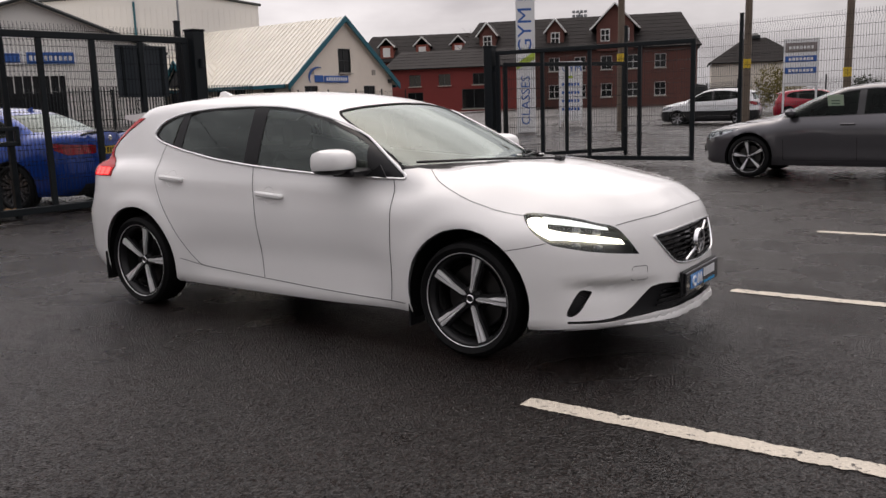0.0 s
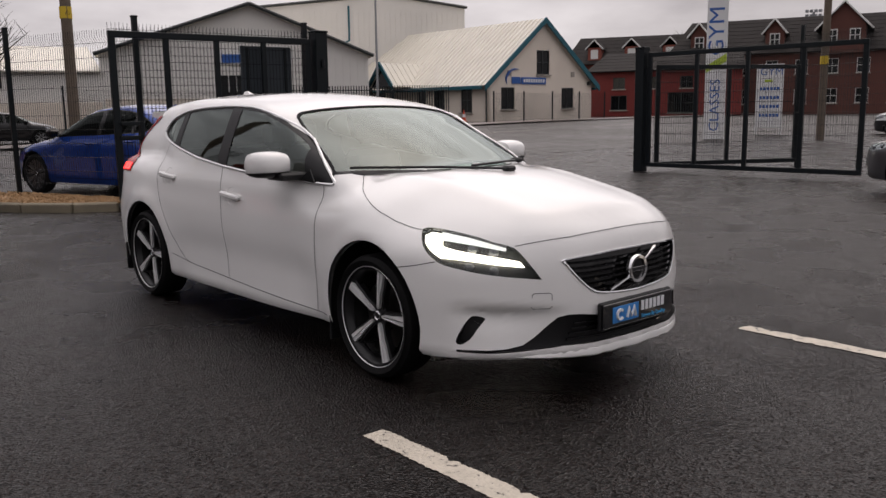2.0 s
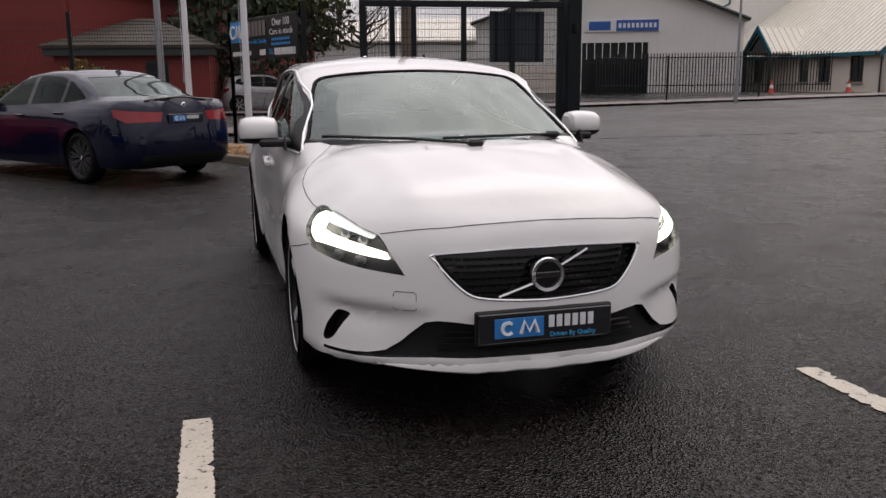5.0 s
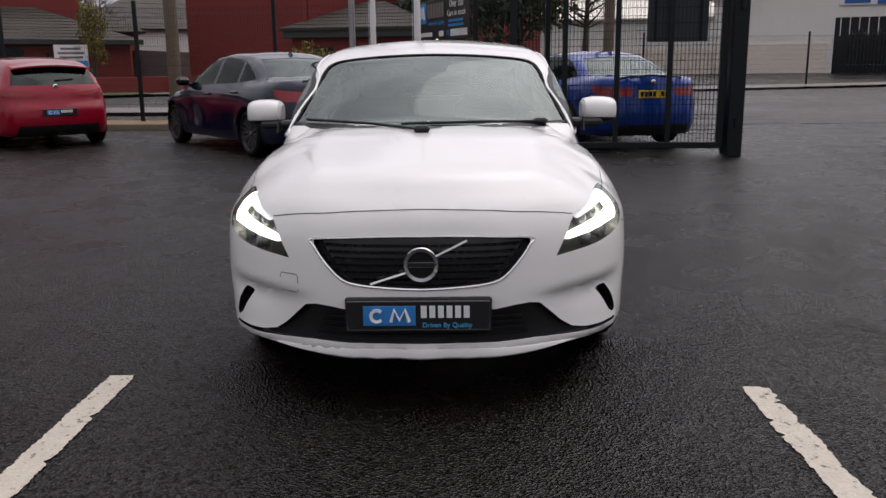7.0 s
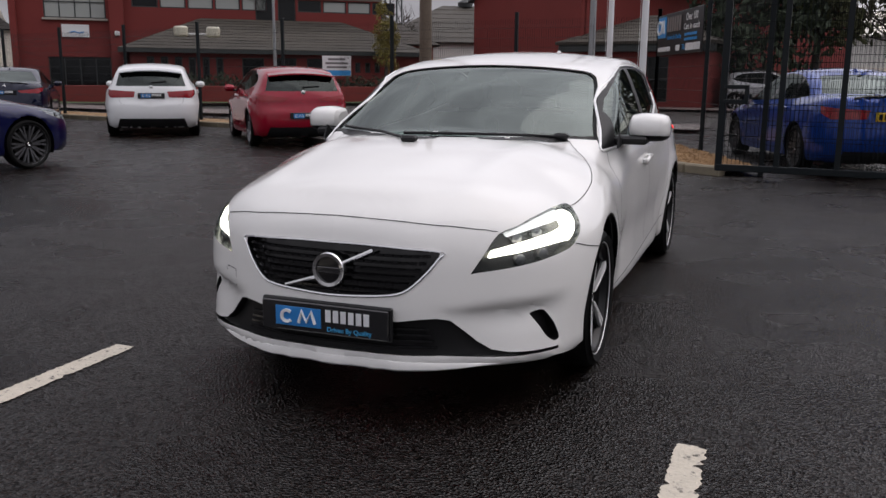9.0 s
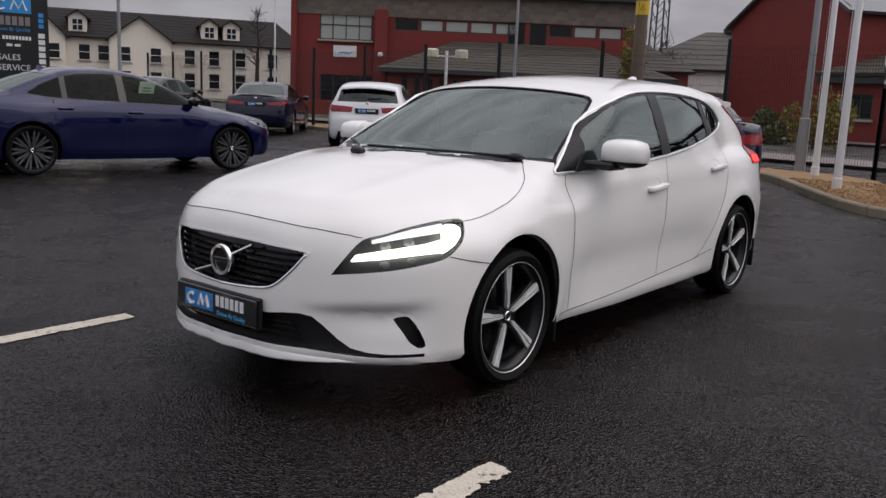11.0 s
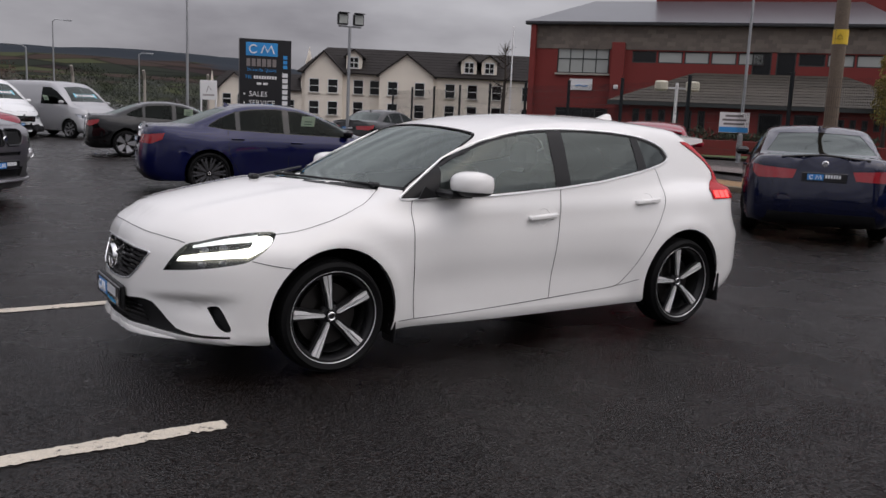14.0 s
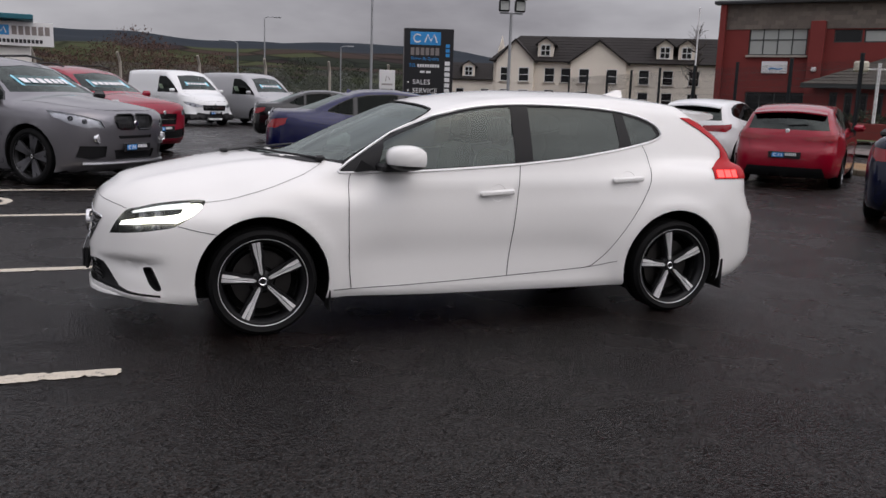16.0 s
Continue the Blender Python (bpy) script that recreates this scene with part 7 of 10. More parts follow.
def moved(mb, m):
    mb.v = [tuple(m @ Vector(v)) for v in mb.v]
    return mb


def window(house, m, a, b, c, d, bars=(2, 2), pane="dark_pane", frame_m="wframe", sill=True, deep=0.10):
    """A window in an opening: frame, glazing bars, panes, sill."""
    w = part("window", moved(MB().box((a + c / 2, deep, b + 0.03), (c, 0.06, 0.06)).box((a + c / 2, deep, b + d - 0.03), (c, 0.06, 0.06)).box((a + 0.03, deep, b + d / 2), (0.06, 0.06, d - 0.12)).box((a + c - 0.03, deep, b + d / 2), (0.06, 0.06, d - 0.12)), m), M[frame_m], house)
    nx, nz = bars
    for i in range(1, nx):
        part("glazing_bar", moved(MB().box((a + c * i / nx, deep - 0.003, b + d / 2), (0.05, 0.05, d - 0.12)), m), M[frame_m], w)
    for j in range(1, nz):
        part("glazing_bar", moved(MB().box((a + c / 2, deep - 0.006, b + d * j / nz), (c - 0.12, 0.05, 0.05)), m), M[frame_m], w)
    for i in range(nx):
        for j in range(nz):
            part("pane", moved(MB().box((a + c * (i + 0.5) / nx, deep + 0.012, b + d * (j + 0.5) / nz), (c / nx, 0.012, d / nz)), m), M[pane], w)
    if sill:
        part("sill", moved(MB().box((a + c / 2, -0.04, b - 0.05), (c + 0.16, 0.24, 0.10), 0.012), m), M["sill"], w)
    return w


def slope(house, m, a, b, c, d, material, thick=0.12, ribs=0.0, name="roof"):
    """A roof plane a-b (eaves), c-d (ridge, over b and a), with raised ribs if asked."""
    A, B, C, D = (Vector(p) for p in (a, b, c, d))
    nor = (B - A).cross(D - A).normalized()
    if nor.z < 0:
        nor = -nor
    dn = -nor * thick
    mb = MB().add([A, B, C, D, A + dn, B + dn, C + dn, D + dn], [(0, 1, 2, 3), (7, 6, 5, 4), (0, 4, 5, 1), (1, 5, 6, 2), (2, 6, 7, 3), (3, 7, 4, 0)])
    r = part(name, moved(mb, m), material, house)
    if ribs:
        n = int((B - A).length / ribs)
        for i in range(n + 1):
            p, q = A + (B - A) * (i / n), D + (C - D) * (i / n)
            s_ = (B - A).normalized() * 0.03
            v = [p - s_, p + s_, q + s_, q - s_]
            v += [k + nor * 0.05 for k in v]
            part("roof_rib", moved(MB().add(v, [(4, 5, 6, 7), (0, 1, 5, 4), (1, 2, 6, 5), (2, 3, 7, 6), (3, 0, 4, 7)]), m), material, r)
    return r


def tiles(house, m, a, b, c, d, material, rows, cols, thick=0.1, lift=0.03, name="roof"):
    """A tiled roof plane: courses of tiles with stepped edges, in one mesh a course."""
    A, B, C, D = (Vector(p) for p in (a, b, c, d))
    nor = (B - A).cross(D - A).normalized()
    if nor.z < 0:
        nor = -nor
    r = slope(house, m, a, b, c, d, material, thick, name=name)
    for j in range(rows):
        t0, t1 = j / rows, min(1.0, (j + 1.15) / rows)
        p, q = A + (D - A) * t0, B + (C - B) * t0
        s, u = A + (D - A) * t1, B + (C - B) * t1
        mb = MB()
        for i in range(cols):
            f0, f1 = i / cols, (i + 0.94) / cols
            k = lift * (0.8 + 0.4 * ((i * 7 + j * 13) % 5) / 5)
            v = [p + (q - p) * f0 + nor * k, p + (q - p) * f1 + nor * k, s + (u - s) * f1 + nor * 0.004, s + (u - s) * f0 + nor * 0.004, p + (q - p) * f0, p + (q - p) * f1]
            mb.add(v, [(0, 1, 2, 3), (4, 5, 1, 0)])
        part("tile_course", moved(mb, m), material, r)
    return r


def shop():
    """The pale parts shop with its cream sheet roof and teal edges."""
    L, R = (-38.83, 39.0), (-38.5, 50.0)
    z = 0.30
    m = frame_of(L, R, z)
    W = math.dist(L, R)
    eave, apex, D = 2.95, 7.35, 21.0
    h = thing("shop_building", "pale rendered shop with cream sheet roof and teal trim", "building")
    win = [(1.3, 0.95, 1.35, 1.55), (7.6, 0.95, 1.35, 1.55)]
    up = (4.9, 3.45, 1.35, 1.75)
    part("front_wall", moved(wall_with_holes(W, eave, win, gable=None), m), M["render_pale"], h)
    g = MB()
    a, b, c, d = up
    for y in (0.002, 0.3):
        g.add([(0, y, eave), (a, y, eave), (a, y, b + d), (W / 2, y, apex), (a + c, y, b + d), (a + c, y, eave), (W, y, eave), (a, y, b), (a + c, y, b)], [(0, 1, 2, 3), (1, 5, 8, 7), (2, 4, 3), (4, 5, 6, 3)])
    part("gable", moved(g, m), M["render_pale"], h)
    for w in win:
        window(h, m, *w, bars=(2, 1))
    window(h, m, *up, bars=(2, 2))
    # long side, to the left of the gable
    ms = frame_of((m @ Vector((0, D, 0)))[:2], (m @ Vector((0, 0, 0)))[:2], z)
    sw = [(D - 2.9, 0.75, 1.25, 1.75), (D - 6.0, 0.75, 1.25, 1.75), (D - 8.0, 0.75, 1.0, 1.75), (D - 13.5, 0.75, 1.2, 1.75)]
    part("side_wall", moved(wall_with_holes(D, eave, sw), ms), M["render_pale"], h)
    for w in sw:
        window(h, ms, *w, bars=(2, 2))
    for x0, x1 in ((0, W / 2), (W, W / 2)):
        o = -0.55 if x0 == 0 else 0.55
        k = (apex - eave) / (W / 2)
        slope(h, m, (x0 + o, -0.35, eave - abs(o) * k + 0.12), (x0 + o, D, eave - abs(o) * k + 0.12), (x1, D, apex + 0.12), (x1, -0.35, apex + 0.12), M["roof_cream"], ribs=0.48)
        bargs = MB().add([(x0 + o, -0.42, eave - abs(o) * k - 0.26), (x1, -0.42, apex - 0.22), (x1, -0.42, apex + 0.20), (x0 + o, -0.42, eave - abs(o) * k + 0.18), (x0 + o, -0.30, eave - abs(o) * k - 0.26), (x1, -0.30, apex - 0.22), (x1, -0.30, apex + 0.20), (x0 + o, -0.30, eave - abs(o) * k + 0.18)],
                         [(0, 1, 2, 3), (7, 6, 5, 4), (0, 4, 5, 1), (3, 2, 6, 7), (0, 3, 7, 4)])
        part("barge_board", moved(bargs, m), M["teal"], h)
        part("gutter", moved(MB().box((x0 + o, D / 2, eave - abs(o) * k - 0.02), (0.14, D, 0.26), 0.02), m), M["teal"], h)
    part("downpipe", moved(MB().tube([(-0.2, -0.08, 0.1), (-0.2, -0.08, eave - 0.5), (-0.45, -0.08, eave - 0.25)], 0.05, 8), m), M["wframe"], h)
    # porch with its own gable, on the long side
    px0, px1, pz, ph = D - 11.6, D - 8.2, 2.75, 4.6
    pm = (px0 + px1) / 2
    for x0 in (px0, px1):
        slope(h, ms, (x0, -2.2, pz), (x0, 2.5, pz), (pm, 2.5, ph), (pm, -2.2, ph), M["roof_cream"], ribs=0.5)
        part("barge_board", moved(MB().add([(x0, -2.28, pz - 0.3), (pm, -2.28, ph - 0.35), (pm, -2.28, ph + 0.1), (x0, -2.28, pz + 0.12), (x0, -2.16, pz - 0.3), (pm, -2.16, ph - 0.35), (pm, -2.16, ph + 0.1), (x0, -2.16, pz + 0.12)],
                                           [(0, 1, 2, 3), (7, 6, 5, 4), (0, 4, 5, 1), (3, 2, 6, 7)]), ms), M["teal"], h)
        part("porch_post", moved(MB().box((x0 + (0.2 if x0 == px0 else -0.2), -2.1, pz / 2), (0.18, 0.18, pz), 0.01), ms), M["wframe"], h)
    part("porch_glass", moved(MB().add([(px0 + 0.3, -2.05, pz), (px1 - 0.3, -2.05, pz), (pm, -2.05, ph - 0.4)], [(0, 1, 2)]), ms), M["dark_pane"], h)
    # the sign: an arc and bars stand for the firm's mark
    sg = part("shop_sign", moved(MB().box((4.55, -0.05, 2.98), (2.55, 0.06, 0.50), 0.02).box((2.75, -0.05, 3.0), (0.9, 0.05, 0.5), 0.02), m), M["sign_blue"], h, "blue shop sign with pale bars")
    arc = [(2.75 + 1.0 * math.cos(a), -0.06, 3.05 + 0.75 * math.sin(a)) for a in np.linspace(1.3, 3.6, 14)]
    part("sign_arc", moved(MB().tube(arc, [0.02 + 0.07 * math.sin(math.pi * i / 13) for i in range(14)], 6), m), M["sign_blue"], sg)
    for k in range(9):
        part("sign_bar", moved(MB().box((3.55 + 0.25 * k, -0.09, 2.98), (0.16, 0.03, 0.24)), m), M["sign_white"], sg)
    for x in (2.1, 8.8):
        part("vent", moved(MB().box((x, -0.03, 3.5), (0.38, 0.05, 0.38), 0.01), m), M["sill"], h)
    part("wall_lamp", moved(MB().box((W - 0.4, -0.12, 2.85), (0.3, 0.22, 0.3), 0.03), m), M["wframe"], h)
    return h


shop()


def shed():
    """The grey clad sheds behind: one with a gable, one tall block."""
    z = 0.3
    h = thing("warehouse_building", "grey clad warehouse with shallow pitched roof and dark door", "building")
    A, B = (-55.0, 18.0), (-47.4, 35.0)
    m = frame_of(A, B, z)
    W = math.dist(A, B)
    holes = [(7.6, 0.0, 4.6, 3.6)]
    eave, apex = 5.0, 8.4
    part("front_wall", moved(wall_with_holes(W, eave, holes, 0.4), m), M["clad_grey"], h)
    part("gable", moved(MB().add([(0, 0.002, eave), (W, 0.002, eave), (W / 2 + 0.8, 0.002, apex)], [(0, 1, 2)]), m), M["clad_grey"], h)
    part("dado_wall", moved(MB().box((W / 2 - 5.6, -0.1, 1.0), (7.0, 0.16, 2.0), 0.01), m), M["render_pale"], h)
    part("shutter", moved(MB().box((9.9, 0.25, 1.8), (4.6, 0.08, 3.6)), m), M["dark_pane"], h)
    for k in range(34):
        part("cladding_rib", moved(MB().box((0.25 + k * (W - 0.5) / 33, -0.02, 3.7), (0.05, 0.05, 2.5)), m), M["clad_grey"], h)
    slope(h, m, (-0.3, -0.5, eave), (-0.3, 40, eave), (W / 2 + 0.8, 40, apex + 0.1), (W / 2 + 0.8, -0.5, apex + 0.1), M["roof_cream"], ribs=1.0)
    slope(h, m, (W + 0.3, -0.5, eave), (W + 0.3, 40, eave), (W / 2 + 0.8, 40, apex + 0.1), (W / 2 + 0.8, -0.5, apex + 0.1), M["roof_cream"], ribs=1.0)
    for x0 in (-0.3, W + 0.3):
        part("barge_board", moved(MB().tube([(x0, -0.55, eave), (W / 2 + 0.8, -0.55, apex + 0.12)], 0.13, 6), m), M["wframe"], h)
    sg = part("shop_sign", moved(MB().box((10.4, -0.08, 4.75), (5.2, 0.08, 0.85), 0.02), m), M["sign_white"], h, "white sign with blue bars")
    part("sign_bar", moved(MB().box((11.4, -0.14, 4.75), (2.9, 0.04, 0.75), 0.02), m), M["sign_blue"], sg)
    part("sign_bar", moved(MB().box((8.8, -0.14, 4.75), (1.5, 0.04, 0.6), 0.02), m), M["sign_blue"], sg)
    for k in range(9):
        part("sign_letter_bar", moved(MB().box((10.2 + 0.3 * k, -0.17, 4.75), (0.18, 0.03, 0.32)), m), M["sign_white"], sg)
    # long low wing that runs to the left
    C = (-62.0, -6.0)
    mw = frame_of(C, A, z)
    Ww = math.dist(C, A)
    part("wing_wall", moved(wall_with_holes(Ww, 3.9, [(6, 1.4, 3.4, 1.5)], 0.3), mw), M["clad_grey"], h)
    part("wing_dado", moved(MB().box((Ww / 2, -0.1, 0.9), (Ww, 0.16, 1.8), 0.01), mw), M["render_pale"], h)
    window(h, mw, 6, 1.4, 3.4, 1.5, (3, 1))
    slope(h, mw, (-0.3, -0.4, 3.9), (Ww, -0.4, 3.9), (Ww, 16, 6.6), (-0.3, 16, 6.6), M["roof_cream"], ribs=1.0)
    for k in range(30):
        part("cladding_rib", moved(MB().box((0.4 + k * (Ww - 0.8) / 29, -0.03, 2.85), (0.06, 0.06, 2.1)), mw), M["clad_grey"], h)
    # tall block behind
    t = thing("warehouse_building", "tall grey clad warehouse block with dark corner trim", "building")
    P, Q = (-61.0, 33.0), (-52.5, 49.5)
    mt = frame_of(P, Q, z)
    Wt = math.dist(P, Q)
    part("front_wall", moved(wall_with_holes(Wt, 9.6, [], 0.4), mt), M["clad_grey"], t)
    part("roof_edge", moved(MB().tube([(-0.2, -0.1, 9.6), (Wt * 0.62, -0.1, 10.9), (Wt + 0.2, -0.1, 9.9)], 0.12, 6), mt), M["wframe"], t)
    part("gable", moved(MB().add([(0, 0.0, 9.58), (Wt, 0.0, 9.58), (Wt, 0, 9.9), (Wt * 0.62, 0.0, 10.9)], [(0, 1, 2, 3)]), mt), M["clad_grey"], t)
    part("panel_edge", moved(MB().tube([(1.0, -0.06, 7.2), (6.6, -0.06, 6.2), (8.2, -0.06, 7.0), (8.2, -0.06, 9.9)], 0.09, 6), mt), M["teal"], t)
    for k in range(40):
        part("cladding_rib", moved(MB().box((0.2 + k * (Wt - 0.4) / 39, -0.02, 4.8), (0.05, 0.05, 9.4)), mt), M["clad_grey"], t)
    part("back", moved(MB().box((Wt / 2, 15, 4.7), (Wt, 29, 9.4)), mt), M["clad_grey"], t)


shed()


def red_block():
    """The red painted office block with hung tiles, strip windows and a tiled lean-to."""
    h = thing("office_building", "red painted office block with brown tile band and slate roof", "building")
    P, Q = (-27.0, -32.8), (-38.6, -18.6)
    z = 0.1
    m = frame_of(P, Q, z)
    W = math.dist(P, Q)
    k = W / 16.6
    top = 5.15
    ws = [(1.35 * k, 3.85, 2.55 * k, 1.55)]
    strip = [(5.0 * k + 1.22 * i * k, 4.48, 1.14 * k, 0.62) for i in range(5)] + [(12.5 * k + 1.22 * i * k, 4.48, 1.14 * k, 0.62) for i in range(4)]
    tall = [(10.5 * k, 3.9, 0.85 * k, 1.25), (11.55 * k, 3.9, 0.85 * k, 1.25)]
    door = [(1.4 * k, 0.0, 2.6 * k, 2.0)]
    part("front_wall", moved(wall_with_holes(W, top, ws + strip + tall + door, 0.35), m), M["red_wall"], h)
    window(h, m, *ws[0], bars=(4, 2), pane="pale_pane")
    for i, s_ in enumerate(strip):
        window(h, m, *s_, bars=(1, 1), pane="pale_pane" if i in (1, 2, 3, 4, 6, 7) else "dark_pane", sill=False)
    for s_ in tall:
        window(h, m, *s_, bars=(1, 1), sill=False)
    window(h, m, *door[0], bars=(4, 1), sill=False)
    part("pier", moved(MB().box((4.35 * k, -0.22, 2.75), (0.62 * k, 0.45, 5.5), 0.02), m), M["red_wall"], h)
    part("corner_pier", moved(MB().box((0.15, -0.1, 3.3), (0.3, 0.5, 6.6), 0.02), m), M["red_wall"], h)
    # band of hung tiles
    rows, cols, z0, hh = 6, 44, top, 1.25
    part("tile_band_back", moved(MB().box((W / 2, 0.16, z0 + hh / 2), (W + 0.1, 0.3, hh)), m), M["tile_hang"], h)
    for j in range(rows):
        for i in range(cols):
            x = W * (i + (0.5 if j % 2 else 0.0)) / cols
            o = part("hung_tile", TILE, M["tile_hang"], h)
            o.matrix_basis = m @ Matrix.Translation((x, -0.02, z0 + hh * j / rows)) @ Matrix.Diagonal((W / cols * 0.97, 1, hh / rows * 1.1, 1))
    part("eaves_board", moved(MB().box((W / 2, -0.2, z0 + hh + 0.08), (W + 0.6, 0.5, 0.18), 0.02), m), M["wframe"], h)
    slope(h, m, (-0.3, -0.5, z0 + hh + 0.15), (W + 0.3, -0.5, z0 + hh + 0.15), (W - 1.0, 5.5, z0 + hh + 2.0), (2.6, 5.5, z0 + hh + 2.0), M["slate_wet"])
    slope(h, m, (-0.3, 14, z0 + hh + 0.15), (-0.3, -0.5, z0 + hh + 0.15), (2.6, 5.5, z0 + hh + 2.0), (2.6, 14, z0 + hh + 2.0), M["slate_wet"])
    part("upper_block", moved(MB().box((W / 2 + 3.4, 9.6, 5.0), (W - 5.5, 8.0, 9.9), 0.02), m), M["red_wall"], h)
    part("side_wall", moved(MB().box((0.2, 7.4, 3.2), (0.35, 14.0, 6.4)), m), M["red_wall"], h)
    part("far_wall", moved(MB().box((W - 0.2, 7.4, 2.8), (0.35, 14.0, 5.6)), m), M["red_wall"], h)
    # the low wing with mossy tiled hip roof
    y0, x0, x1, e = -4.2, 4.9 * k, W + 0.9, 2.25
    nar = [(x0 + 0.7 + 0.62 * i, 0.95, 0.34, 1.05) for i in range(6)]
    wid = [(x0 + 5.0 + 1.55 * i, 0.75, 1.05, 1.25) for i in range(3)] + [(x0 + 10.0 + 0.5 * i, 1.35, 0.28, 0.5) for i in range(4)]
    mw = m @ Matrix.Translation((0, y0, 0))
    part("wing_wall", moved(wall_with_holes(x1 - x0, e, nar + wid, 0.3, x0=x0), mw), M["red_wall"], h)
    for s_ in nar + wid:
        window(h, mw, *s_, bars=(1, 1), sill=False)
    part("wing_side", moved(MB().box((x0 + 0.15, 2.1, e / 2), (0.3, 3.6, e)), mw), M["red_wall"], h)
    part("wing_end", moved(MB().box((x1 - 0.15, 2.1, e / 2), (0.3, 3.6, e)), mw), M["red_wall"], h)
    part("fascia", moved(MB().box(((x0 + x1) / 2, -0.45, e + 0.02), (x1 - x0 + 1.0, 0.1, 0.22), 0.01), mw), M["wframe"], h)
    tiles(h, mw, (x0 - 0.5, -0.5, e + 0.1), (x1 + 0.5, -0.5, e + 0.1), (x1 - 3.2, 3.9, e + 1.75), (x0 + 3.4, 3.9, e + 1.75), M["tile_moss"], 11, 48)
    tiles(h, mw, (x0 - 0.5, 4.2, e + 0.1), (x0 - 0.5, -0.5, e + 0.1), (x0 + 3.4, 3.9, e + 1.75), (x0 + 3.4, 4.2, e + 1.75), M["tile_moss"], 11, 14)
    tiles(h, mw, (x1 + 0.5, -0.5, e + 0.1), (x1 + 0.5, 4.2, e + 0.1), (x1 - 3.2, 4.2, e + 1.75), (x1 - 3.2, 3.9, e + 1.75), M["tile_moss"], 11, 14)
    sg = part("wall_sign", moved(MB().box((2.6 * k, -0.06, 3.25), (1.25, 0.06, 0.6), 0.01), m), M["sign_white"], h, "white wall sign with a blue wave")
    part("sign_wave", moved(MB().tube([(2.35 * k, -0.10, 3.16), (2.55 * k, -0.10, 3.22), (2.75 * k, -0.10, 3.14), (2.95 * k, -0.10, 3.2)], 0.03, 5), m), M["sign_cyan"], sg)
    part("alarm_box", moved(MB().box((4.35 * k, -0.5, 3.15), (0.25, 0.15, 0.22), 0.04), m), M["sign_white"], h)
    part("low_wall", moved(MB().box((W / 2 + 2, y0 - 3.0, 0.35), (W + 1, 0.3, 0.7), 0.02), m), M["red_wall"], h)
    return m, W


TILE = MB().box((0.5, 0, 0.5), (1, 0.035, 1)).mesh("hung_tile")
TILE.materials.append(M["tile_hang"])
RB_M, RB_W = red_block()


